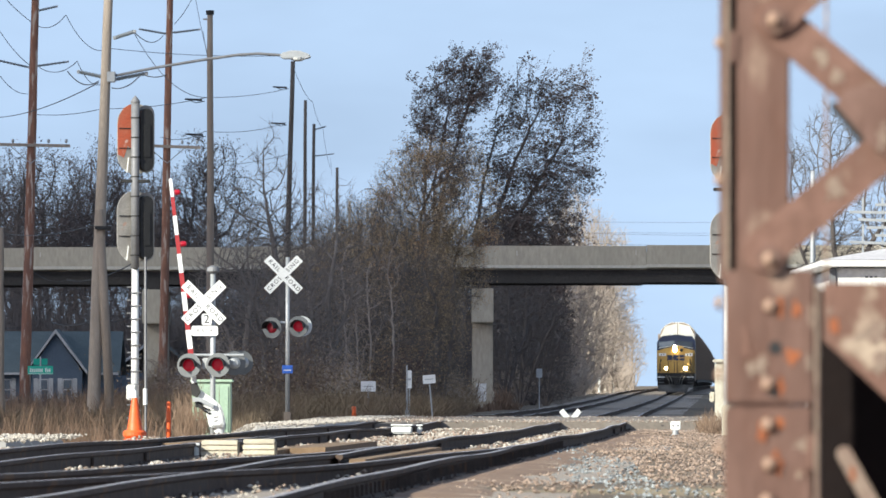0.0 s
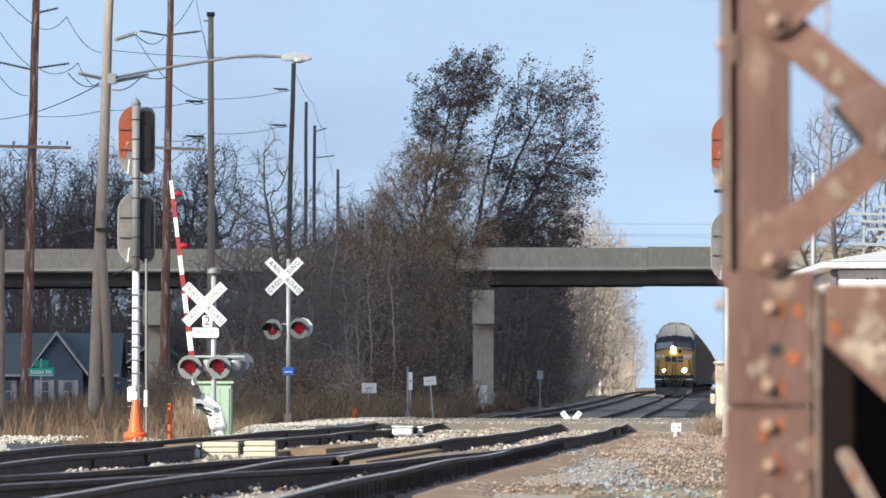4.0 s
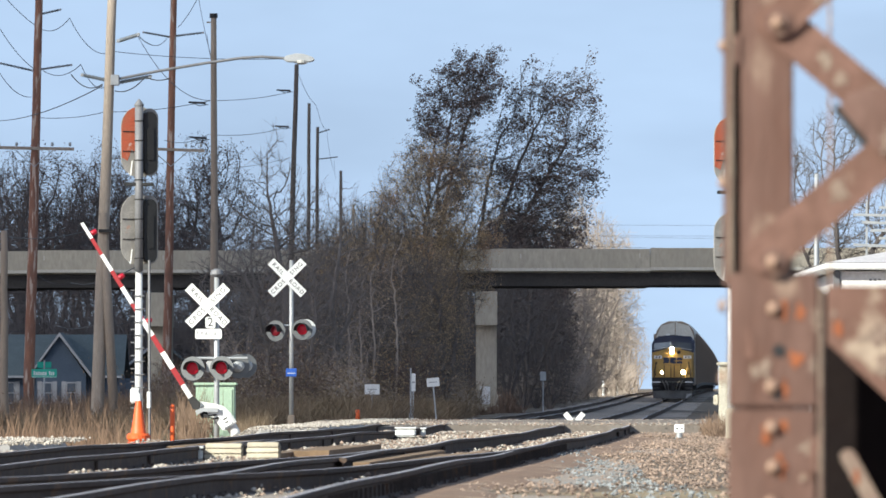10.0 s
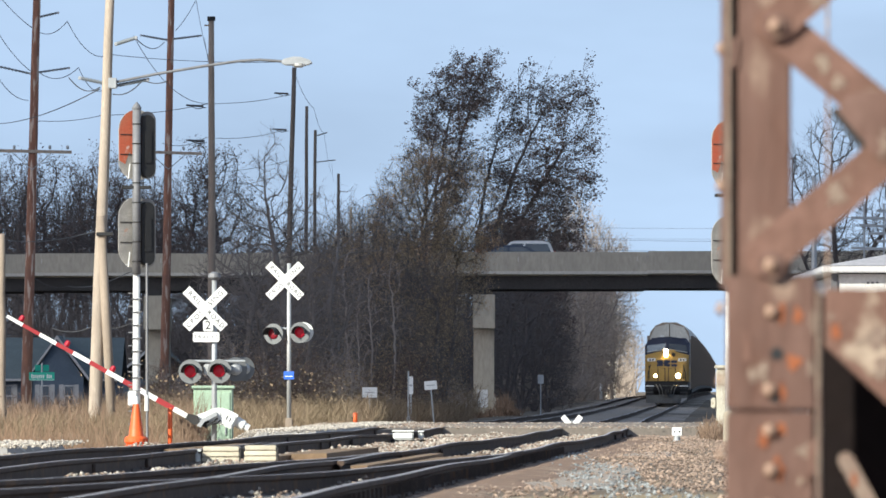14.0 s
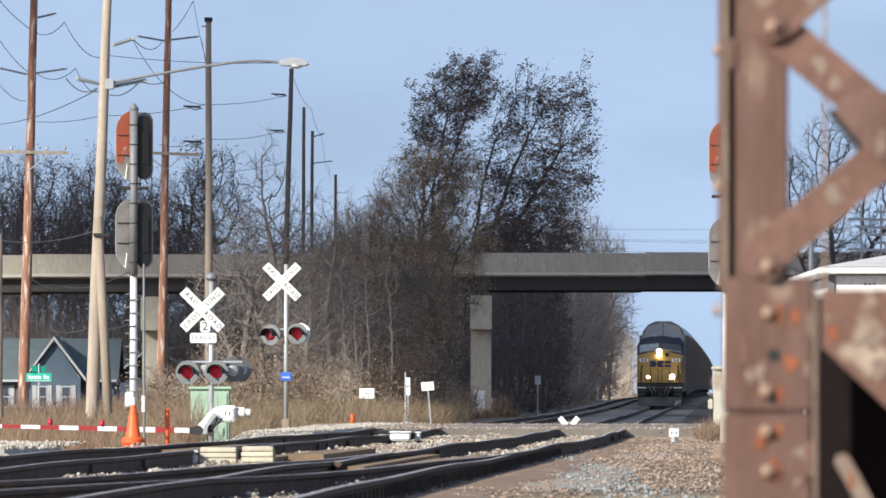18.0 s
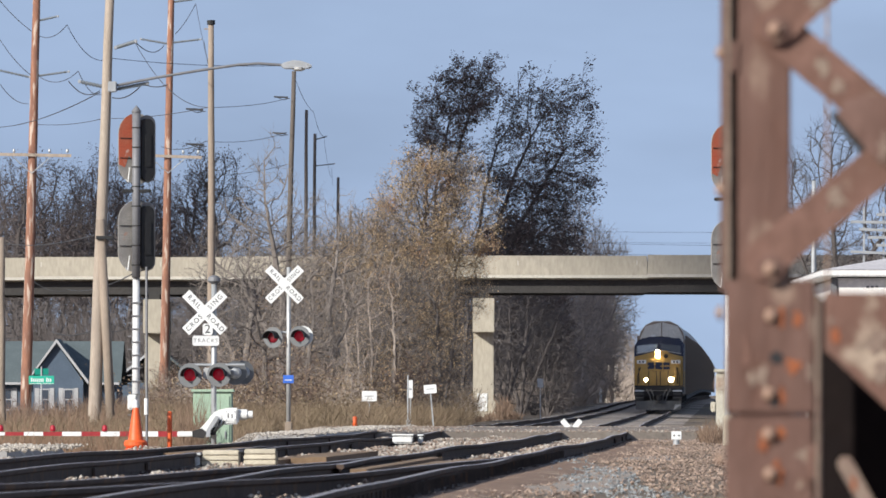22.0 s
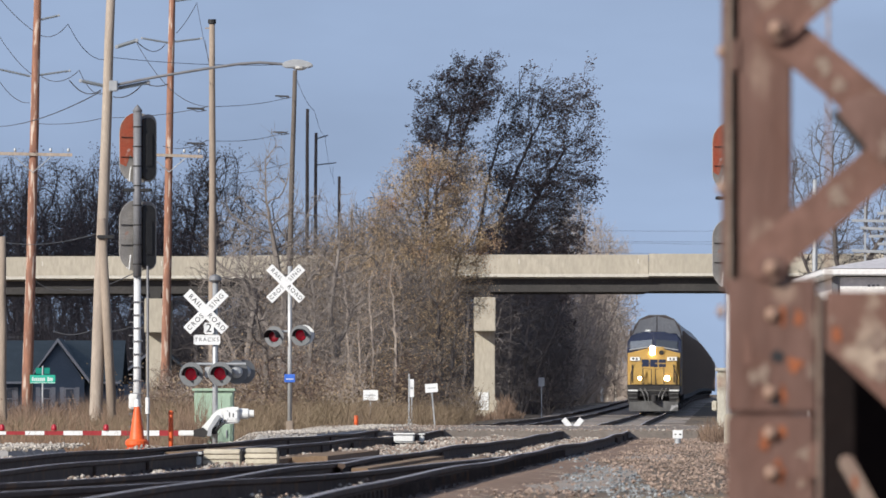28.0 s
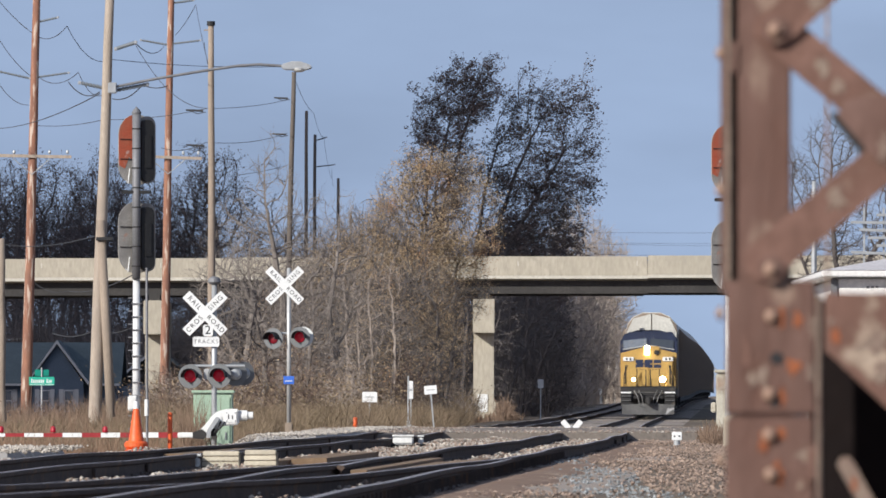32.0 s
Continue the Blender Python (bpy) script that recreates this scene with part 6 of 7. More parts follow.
for i, (x, y, k) in enumerate(((-5.5, 382, 0.92), (-1.8, 392, 0.96), (-4.0, 390, 0.98), (0.1, 400, 0.80), (-6.7, 376, 0.80), (-2.9, 398, 0.9))):
    c = copy_thing(thicket[(1, 2)[i % 2]] if i != 1 else thicket[1], pose(x, y, -0.35, 0, 0, 75 + 112 * i))
    c.scale = (k, k, k if i % 2 == 0 or i == 1 else k * 1.2)
# bare grey trees beside the road
BARE = (
    (-6.5, 322, ([(0, 0), (-0.1, 3.0), (0.0, 5.4), (-0.5, 8.0)], [(-0.1, 3.0), (-1.2, 5.2), (-1.9, 6.4)], [(0.0, 4.4), (1.0, 6.2)]),
     ((-0.7, 10.4, 0.9, 1.5), (-1.7, 8.4, 1.3, 1.6), (0.4, 8.4, 1.3, 1.7), (-2.5, 6.2, 1.4, 1.5), (1.3, 6.6, 1.1, 1.6), (-0.6, 6.0, 1.8, 1.6))),
    (-4.7, 333, ([(0, 0), (0.1, 3.0), (-0.1, 5.0), (0.3, 7.4)], [(0.1, 3.0), (1.0, 5.4)], [(0.1, 2.4), (-1.1, 4.6)]),
     ((0.3, 8.6, 0.9, 1.4), (-0.7, 7.2, 1.0, 1.4), (1.2, 6.8, 0.9, 1.4), (0.0, 5.2, 1.6, 1.4))),
    (-8.3, 330, ([(0, 0), (0.1, 3.0), (0.4, 5.6)], [(0.1, 2.0), (-1.0, 4.4)]),
     ((0.3, 7.0, 1.2, 1.8), (-0.9, 5.4, 1.2, 1.6), (0.9, 5.0, 1.2, 1.5))),
    (-7.3, 312, ([(0, 0), (0.3, 2.0), (0.2, 4.0)], [(0, 0), (-0.9, 2.4)]), ((0.1, 4.6, 1.3, 1.7), (-0.9, 3.2, 1.2, 1.4), (0.9, 3.0, 1.2, 1.4))),
    (-5.3, 318, ([(0, 0), (-0.2, 2.0), (0.1, 4.2)], [(0, 0), (0.8, 2.6)]), ((0.1, 4.8, 1.2, 1.7), (-0.8, 3.2, 1.2, 1.4), (0.8, 2.8, 1.2, 1.4))),
)
for i, (x, y, stems, blobs) in enumerate(BARE):
    build_tree("tree", x, y, -0.35, stems, blobs, 80 + i, "bark_bare", "bare grey-brown tree with crooked fine branches", targets=1500, stride=0.32, tip=0.013, twigs=3, twig=0.7, pull=(0.02, 0, 0.08), jitter=0.14, group="bare trees", thin=2.0)
# dense low growth under the thicket
under = build_tree("tree", -1.2, 385, -0.3, LOW_STEMS, [(0.1, 4.4, 1.2, 1.6), (1.2, 3.4, 1.1, 1.4), (-1.2, 3.2, 1.1, 1.4), (0.0, 2.2, 1.7, 1.3), (1.0, 1.2, 1.0, 0.9), (-1.0, 1.2, 1.0, 0.9)], 240, "bark_grey", "tangled grey-brown thicket growth with fine twigs", targets=650, stride=0.26, tip=0.011, twigs=2, twig=0.65, leaves=700, leaf="leaf_tan", size=0.04, group="thicket growth")
rng = random.Random(241)
for i in range(17):
    y = rng.uniform(328, 405)
    x = -7.6 + (track_x(y) - 11.6 + 7.6) * (i + rng.random()) / 17
    c = copy_thing(under, pose(x, y, -0.35, 0, 0, rng.uniform(0, 360)))
    k = rng.uniform(0.7, 1.15)
    c.scale = (k, k, k)
for i, (x, y, h) in enumerate(((-4.3, 346, 8.0), (-3.2, 344, 7.4), (-2.2, 345, 7.8), (-5.7, 340, 7.0), (-3.7, 340, 6.2))):
    build_tree("tree", x, y, -0.3, [[(0, 0), (0.12, h * 0.4), (-0.05, h * 0.8)], [(0.05, h * 0.15), (0.35, h * 0.5)]], [(0, h * 0.8, 0.7, h * 0.2), (0.2, h * 0.55, 0.7, h * 0.2)], 180 + i, "twig_tan", "slim pale-stemmed young tree in the thicket", targets=110, stride=0.27, tip=0.010, twigs=2, twig=0.45, pull=(0, 0, 0.25), jitter=0.1, group="young trees", thin=2.0)
# dark woods beyond the overpass: four shapes, each set down many times
WOODS = (([(0, 0), (0.2, 5), (-0.2, 9), (0.2, 13)], [(0.1, 5), (-1.6, 10)], [(0.0, 6.0), (1.8, 10.5)]), ([(0, 0), (-0.2, 4), (-0.8, 11)], [(-0.1, 4), (1.4, 11)]),
         ([(0, 0), (0.3, 6), (0.5, 13)], [(0.2, 5), (-1.4, 10)], [(0.3, 7.5), (2.0, 11.5)]), ([(0, 0), (0.0, 5), (0.4, 12)], [(0.0, 5), (-1.8, 9.5)], [(0.0, 6), (1.9, 9.5)]))
woods = []
for i, stems in enumerate(WOODS):
    blobs = [(0.0, 15.5, 2.4, 3.2), (-1.9, 13.2, 2.0, 2.8), (2.1, 13.0, 2.0, 3.0), (0.2, 10.5, 3.0, 2.6), (-2.2 + 1.2 * i, 9.0, 2.0, 2.4), (1.2 - 0.8 * i, 17.0 - 0.4 * i, 1.3, 1.5)]
    woods.append(build_tree("tree", -31.0 + 2.6 * i, 575 + 4 * i, 0.0, stems, blobs, 100 + i, "bark", "bare dark woodland tree with a few leaves", targets=760, stride=0.5, tip=0.026, twigs=2, twig=1.2, leaves=7500, leaf="leaf_dark", size=0.075, scatter=0.2, pull=(0.06, 0, 0.12), group="woodland trees"))
rng = random.Random(77)
for i in range(24):
    x = -34 + 36 * (i + rng.random()) / 24
    y = rng.uniform(560, 640)
    s = rng.uniform(0.84, 1.04) * (1.0 if x < -15 else 0.66)
    c = copy_thing(woods[i % 4], pose(x * y / 575, y, 0.1, 0, 0, rng.uniform(0, 360)))
    c.scale = (s, s, s)
# pale trees along the line beyond
FAN = ([(0, 0), (-0.2, 4), (-0.5, 9)], [(0, 0), (0.9, 5), (1.5, 9)], [(0, 0), (-1.1, 5)], [(0, 0), (0.3, 6), (0.4, 11)])
pale = [build_tree("tree", 10.4 + 3.0 * i, 680, 0.6, FAN, [(-0.3, 12.5 - i, 2.0, 4.2), (1.5, 10.5, 1.7, 3.8), (-1.7, 9.0, 1.5, 3.6), (0.2, 6.5, 2.6, 3.0)], 120 + i, "twig_tan", "pale bare tree beside the railway line", targets=1000, stride=0.45, tip=0.022, twigs=3, twig=1.0, pull=(0.03, 0, 0.3), group="pale trees") for i in range(2)]
for i, (x, y, s) in enumerate(((12.2, 700, 1.12), (14.2, 705, 1.06), (10.9, 695, 1.05), (15.4, 720, 0.9), (9.0, 640, 0.75), (12.4, 655, 0.80), (14.6, 735, 0.85), (16.6, 800, 0.75), (18.8, 850, 0.62), (20.8, 900, 0.55), (22.9, 960, 0.55), (6.5, 620, 0.8), (11.0, 610, 0.6), (25.5, 1050, 0.6))):
    c = copy_thing(pale[i % 2], pose(x, y, 0.6, 0, 0, 70 * i))
    c.scale = (s, s, s)
LOW = ([(0, 0), (-0.4, 3), (-0.9, 6)], [(0, 0), (1.2, 3.4), (2.1, 5.6)], [(0, 0), (-1.8, 3.2)], [(0, 0), (0.3, 4), (0.5, 8)])
hazy = [build_tree("tree", 5.2 + 3.4 * i, 560 + 30 * i, 0.4, LOW, [(0.2, 9.6, 2.2, 3.4), (2.1, 7.2, 1.9, 2.8), (-2.0, 6.4, 1.9, 2.8), (0.0, 4.6, 3.0, 2.4), (1.8, 2.6, 1.8, 1.8), (-1.6, 2.4, 1.8, 1.8)], 200 + i, "brush_grey", "bare grey-brown tree with dense fine twigs beside the line", targets=800, stride=0.42, tip=0.022, twigs=2, twig=1.0, pull=(0, 0, 0.14), group="bare trees beyond") for i in range(2)]
for i, (x, y, s) in enumerate(((3.9, 545, 0.9), (6.4, 585, 0.8), (7.4, 600, 1.0), (9.6, 625, 0.85), (10.8, 640, 1.0), (12.6, 670, 0.9), (13.2, 690, 0.8), (5.2, 610, 1.0), (14.2, 720, 0.75), (8.6, 560, 0.55))):
    c = copy_thing(hazy[i % 2], pose(x, y, 0.4, 0, 0, 50 + 83 * i))
    c.scale = (s, s, s)
# dark bare thicket just past the overpass
dark = build_tree("tree", 4.6, 470, -0.3, LOW, [(0.2, 7.4, 2.0, 2.6), (1.8, 5.6, 1.6, 2.2), (-1.8, 5.4, 1.7, 2.4), (0.0, 3.6, 2.6, 2.0), (1.6, 2.0, 1.6, 1.5), (-1.5, 2.0, 1.6, 1.5)], 230, "bark", "dark tangled bare tree beside the line past the overpass", targets=760, stride=0.38, tip=0.020, twigs=2, twig=0.9, pull=(0, 0, 0.12), group="dark thicket trees")
for i, (x, y, s) in enumerate(((3.6, 462, 0.9), (5.6, 486, 0.95), (4.4, 500, 1.05), (6.6, 508, 0.7), (3.0, 484, 1.1), (6.2, 470, 0.6), (7.3, 530, 0.75), (1.0, 452, 1.0), (-2.0, 456, 1.1), (-5.0, 450, 1.0), (-8.0, 456, 1.1), (-11.0, 452, 0.9), (-13.6, 458, 1.0), (-3.6, 470, 1.3), (-9.6, 472, 1.3), (0.0, 480, 1.3), (-6.6, 476, 1.2), (-27.0, 515, 1.2), (-21.0, 520, 1.3), (-16.0, 516, 1.3))):
    c = copy_thing(dark, pose(x, y, -0.2, 0, 0, 40 + 97 * i))
    c.scale = (s, s, s)
for i in range(12):
    h = 8.5 + 1.2 * (i % 4)
    build_tree("tree", 14.2 + 0.23 * i, 760 + 5 * (i % 3), 0.8, [[(0, 0), (0.1, h * 0.5), (0, h * 0.9)]], [(0, h * 0.75, 0.8, h * 0.25)], 160 + i, "birch", "slim pale-trunked tree beside the line", targets=60, stride=0.5, tip=0.02, twigs=1, pull=(0, 0, 0.3), thin=1.75, group="pale-trunked trees")
build_tree("tree", 17.6, 352, -0.4, [[(0, 0), (0.1, 4), (-0.2, 9)], [(0.1, 4), (-1.8, 8)], [(0.1, 5), (1.8, 8.5)]], [(0, 11.8, 1.9, 2.2), (-1.6, 10.2, 1.5, 2.4), (2.2, 11.0, 1.6, 2.4), (3.8, 10.0, 1.5, 2.6), (0, 8, 2.4, 2.2), (2.6, 7.6, 2.4, 2.0)], 101, "bark", "bare dark tree behind the white building", targets=1500, stride=0.36, tip=0.016, twigs=4, twig=0.8, jitter=0.12)
# low bare shrubs between the trees: three shapes
SHRUB = ([(0, 0), (-0.2, 0.7)], [(0, 0), (0.4, 0.8)], [(0, 0), (-0.6, 0.6)], [(0, 0), (0.1, 1.1)])
for i, bark in enumerate(("brush_red", "brush_red", "twig_tan")):
    first = build_tree("shrub", -8.0 + 2.1 * i, 300 + 6 * i, -0.35, SHRUB, [(0, 1.7, 0.9, 0.8), (0.8, 1.2, 0.8, 0.7), (-0.8, 1.2, 0.8, 0.7), (0.1 * i, 2.2, 0.5, 0.6)], 260 + i, bark, "tangled bare shrub with fine twigs beside the tracks", targets=200, stride=0.18, tip=0.008, twigs=2, twig=0.5, leaves=300, leaf="leaf_tan", size=0.03, jitter=0.35, group="bare shrubs", deep=1.0)
    rng = random.Random(90 + i)
    for k in range(19):
        y = rng.uniform(272, 402)
        x = rng.uniform(-11.5, track_x(y) - 8.8)
        c = copy_thing(first, pose(x, y, ground_z(x, y) - 0.06, 0, 0, rng.uniform(0, 360)))
        s = rng.uniform(0.55, 1.25)
        c.scale = (s, s, s * rng.uniform(0.8, 1.2))


def build_undergrowth(name, count, x_of, y0, y1, h0, h1, seed, material, label, width=0.02, lean=0.35, fork=3):
    """Upright stems with forked twigs, too many to count."""
    rng = np.random.RandomState(seed)
    verts, faces = [], []
    for i in range(count):
        y = rng.uniform(y0, y1)
        lo, hi = x_of(y)
        x = rng.uniform(lo, hi)
        h = rng.uniform(h0, h1)
        p = np.array((x, y, ground_z(x, y) - 0.05))
        for k in range(fork):
            d = np.array((rng.normal(0, lean), rng.normal(0, lean), 1.0))
            q = p + d * h * rng.uniform(0.55, 1.0)
            m = (p + q) / 2 + rng.normal(0, 0.10 * h, 3)
            w = width * rng.uniform(0.6, 1.4)
            b = len(verts)
            verts += [(p[0] - w, p[1], p[2]), (p[0] + w, p[1], p[2]), (m[0] - w * 0.8, m[1], m[2]), (m[0] + w * 0.8, m[1], m[2]), tuple(q)]
            faces += [(b, b + 1, b + 3, b + 2), (b + 2, b + 3, b + 4)]
            p = m if k < 1 else p
    ob = raw(name, verts, faces, M[material])
    return tagged(ob, label, "undergrowth", kind="stuff")


build_undergrowth("brush", 5500, lambda y: (-34.0, 1.8), 505, 575, 1.5, 6.0, 1, "bark", "dark bare brush beneath and behind the overpass", width=0.03, lean=0.4, fork=5)
build_undergrowth("brush", 1500, lambda y: (track_x(y) - 12.5, track_x(y) - 7.2), 570, 900, 0.8, 3.2, 2, "twig_tan", "pale bare brush along the line beyond the overpass", width=0.03, lean=0.5, fork=6)
build_undergrowth("weeds", 9000, lambda y: (track_x(y) - 14.5, track_x(y) - 7.0), 208, 350, 0.2, 0.9, 4, "weed", "brown weeds and dry grass beside the track", width=0.006, lean=0.7, fork=5)
build_undergrowth("dry_grass", 5000, lambda y: (-13.5, -4.3), 173, 215, 0.15, 0.5, 5, "weed", "brown dry grass on the bank beside the road", width=0.006, lean=0.55, fork=5)
build_undergrowth("dry_grass", 160, lambda y: (-5.5, -5.15), 168, 172, 0.6, 1.25, 6, "grass", "tall dry tan grass round the crossing mast", width=0.006, lean=0.25, fork=4)


build_undergrowth("dry_grass", 240, lambda y: (-9.8, -6.2), 166, 178, 0.6, 1.35, 25, "straw", "tall pale straw-coloured grass stalks beside the tracks", width=0.006, lean=0.22, fork=5)
build_undergrowth("dry_grass", 500, lambda y: (-12.5, -7.2), 192, 215, 0.3, 0.75, 15, "grass", "tan grass stalks beside the road", width=0.007, lean=0.3, fork=4)
build_undergrowth("dry_grass", 1200, lambda y: (-19, -8.2), 215, 300, 0.15, 0.42, 7, "grass", "dry tan grass beside the road", width=0.009, lean=0.4, fork=4)
build_undergrowth("brush", 1500, lambda y: (-13.0, -6.5), 222, 300, 0.3, 1.0, 17, "brush_red", "low tangled reddish brush beside the road", width=0.007, lean=0.75, fork=7)
build_undergrowth("dry_grass", 300, lambda y: (0.2, 4.2), 418, 424, 0.15, 0.45, 9, "grass", "short dry grass at the foot of the pier", width=0.02, lean=0.3, fork=4)
build_undergrowth("dry_grass", 90, lambda y: (2.95, 3.6), 418, 424, 0.5, 1.05, 19, "grass", "tall dry tuft of grass beside the pier", width=0.02, lean=0.25, fork=4)
build_undergrowth("brush", 200, lambda y: (-0.8, 1.1), 405, 424, 0.5, 1.5, 20, "weed", "low green-brown bush beside the pier", width=0.02, lean=0.6, fork=7)
build_undergrowth("brush", 2200, lambda y: (3.2 + (y - 470) * 0.02, track_x(y) - 8.2), 470, 720, 0.5, 2.4, 18, "brush_grey", "grey-brown bare brush along the line beyond the overpass", width=0.016, lean=0.7, fork=7)


def leaf_litter(count, x_of, y0, y1, h, seed, material, size, label):
    """Small withered leaves and seed heads spread through the weeds."""
    rng = np.random.RandomState(seed)
    y = rng.uniform(y0, y1, count)
    spans = [x_of(v) for v in y]
    x = np.array([rng.uniform(a, b) for a, b in spans])
    z = np.array([ground_z(u, v) for u, v in zip(x, y)]) + h * rng.uniform(0, 1, count) ** 1.6
    v, f = leaf_mesh(rng, np.stack([x, y, z], 1), size, (0, 0, 0), 0.15)
    tagged(raw("leaf_litter", v, f, M[material]), label, "undergrowth", kind="stuff")


leaf_litter(12000, lambda y: (track_x(y) - 14.5, track_x(y) - 7.4), 212, 390, 1.7, 21, "weed", 0.05, "withered brown leaves among weeds beside the track")
leaf_litter(5000, lambda y: (-8.5, track_x(y) - 9.0), 300, 400, 2.8, 22, "leaf_tan", 0.05, "scattered tan leaves in the brush")
leaf_litter(4000, lambda y: (-13.5, -6.0), 190, 300, 0.6, 23, "grass", 0.04, "dry seed heads beside the road")
build_undergrowth("far_woods", 5000, lambda y: (track_x(y) + 6, 150), 1300, 1500, 2.5, 6.5, 14, "far_wood", "low woods on the horizon with haze put into their colour", width=0.35, lean=0.4, fork=3)
build_undergrowth("dry_grass", 260, lambda y: (5.12, 5.6), 152, 158, 0.15, 0.42, 8, "grass", "dry tan grass round the relay box", width=0.006, lean=0.3, fork=4)


# ---- the train ----
def build_locomotive():
    """A six-axle road locomotive; its front faces -y, z = 0 at the rail head."""
    t = thing("locomotive", 0, 0, 0, "yellow-nosed dark blue diesel freight locomotive with lit headlights", "locomotive")
    hw = 1.53
    part("underframe", box(-1.45, 0.7, 1.15, 1.45, 21.6, 1.55, bevel=0.02), M["loco_black"], t)
    part("front_plate", box(-1.50, 0.45, 0.95, 1.50, 0.70, 1.62, bevel=0.03), M["loco_black"], t)
    part("plow", prism([(-1.40, 0.12), (-1.40, 0.62), (-0.40, 0.70), (0.40, 0.70), (1.40, 0.62), (1.40, 0.12), (0.5, 0.10), (-0.5, 0.10)], 0.12, 0.40), M["plow"], t, "worn steel snow plow")
    for s in (-1, 1):
        st = part("step_well", box(s * 1.18 - 0.28, 0.30, 0.55, s * 1.18 + 0.28, 0.52, 1.25, bevel=0.02), M["loco_black"], t)
        for k in range(3):
            part("step", box(s * 1.18 - 0.26, 0.20, 0.60 + k * 0.24, s * 1.18 + 0.26, 0.34, 0.64 + k * 0.24), M["plow"], st)
        part("grab_plate", box(s * 1.18 - 0.28, 0.25, 1.25, s * 1.18 + 0.28, 0.30, 1.33), M["sign_white"], t)
    c = part("coupler", box(-0.16, -0.25, 0.68, 0.16, 0.5, 1.02, bevel=0.05), M["loco_black"], t)
    part("knuckle", tube((0.05, -0.25, 0.66), (0.05, -0.25, 1.02), 0.13, 0.13, 10), M["loco_black"], c)
    for x0, x1 in ((-0.5, -0.32), (0.5, 0.32), (-0.75, -0.55), (0.75, 0.55)):
        part("brake_hose", pipe([(x0, 0.40, 1.40), (x1, 0.15, 1.05), (x1 * 0.8, 0.12, 0.62), (x1 * 0.6, 0.10, 0.52)], 0.035), M["plow"], t, "grey brake hose")
    part("cut_lever", pipe([(-1.3, 0.38, 1.25), (-0.3, 0.20, 1.30), (0.3, 0.20, 1.30), (1.3, 0.38, 1.25)], 0.02), M["plow"], t)
    # short nose
    nose = part("nose", prism([(-1.30, 1.58), (-1.38, 3.25), (-1.10, 3.42), (0.0, 3.72), (1.10, 3.42), (1.38, 3.25), (1.30, 1.58)], 1.35, 3.0), M["loco_yellow"], t, "yellow nose")
    bmesh_edges(nose, 0.06)
    part("nose_door", box(-0.62, 1.30, 1.62, 0.02, 1.348, 2.65, bevel=0.02), M["loco_yellow"], nose)
    # the emblem: three plain dark blocks, each split by a slit
    for x0, x1 in ((-0.68, -0.27), (-0.20, 0.23), (0.30, 0.70)):
        for z0, z1 in ((2.62, 2.80), (2.87, 3.06)):
            part("emblem_block", box(x0, 1.333, z0, x1, 1.347, z1), M["loco_blue"], nose, "dark blue emblem block")
    part("emblem_bar", box(-0.62, 1.336, 2.80, 0.10, 1.346, 2.87), M["loco_blue"], nose)
    # cab
    cab = part("cab", prism([(-hw, 1.60), (-hw, 4.05), (-1.30, 4.45), (-0.6, 4.66), (0.6, 4.66), (1.30, 4.45), (hw, 4.05), (hw, 1.60)], 3.0, 5.6), M["loco_blue"], t, "dark blue cab")
    part("cab_front", prism([(-hw + 0.02, 1.62), (-hw + 0.02, 3.42), (0.0, 3.80), (hw - 0.02, 3.42), (hw - 0.02, 1.62)], 2.955, 2.998), M["loco_yellow"], cab, "yellow cab front")
    for s in (-1, 1):
        w = part("windshield", prism([(s * 0.10, 3.86), (s * 0.10, 4.22), (s * 1.36, 4.10), (s * 1.36, 3.64)], 2.945, 2.995), M["windshield"] if s < 0 else M["glass"], cab, "windshield with the sky's sheen put into its colour" if s < 0 else "dark windshield")
        part("gasket", prism([(s * 0.06, 3.80), (s * 0.06, 3.86), (s * 1.40, 3.64), (s * 1.40, 3.58)], 2.935, 2.953), M["galv"], w)
        nb = part("number_board", box(s * 1.06 - 0.29, 1.27, 2.98, s * 1.06 + 0.29, 1.348, 3.20, bevel=0.02), M["sign_white"], nose, "white number board with dark bars")
        for k in (-0.1, 0.1):
            part("bar", box(s * 1.06 + k - 0.05, 1.262, 3.03, s * 1.06 + k + 0.05, 1.268, 3.15), M["black"], nb)
        part("black_stripe", box(s * 1.20 - 0.06, 1.30, 1.75, s * 1.20 + 0.0, 1.347, 2.75), M["loco_black"], nose)
    part("headlight_case", box(-0.34, 1.28, 3.42, 0.62, 1.62, 3.78, bevel=0.05), M["loco_yellow"], t)
    for dz in (-0.11, 0.11):
        part("headlight", disc(-0.06, 1.262, 3.58 + dz, 0.135, 0.03), M["headlight"], t, "lit headlight")
    part("headlight_ring", disc(0.45, 1.265, 3.45, 0.14, 0.02), M["black"], t)
    for s in (-1, 1):
        dl = part("ditch_light_case", box(s * 0.78 - 0.13, 0.42, 1.86, s * 0.78 + 0.13, 0.72, 2.12, bevel=0.03), M["loco_yellow"], t)
        part("ditch_light", disc(s * 0.78, 0.40, 1.99, 0.15 if s > 0 else 0.09, 0.025), M["headlight"], dl, "lit ditch light")
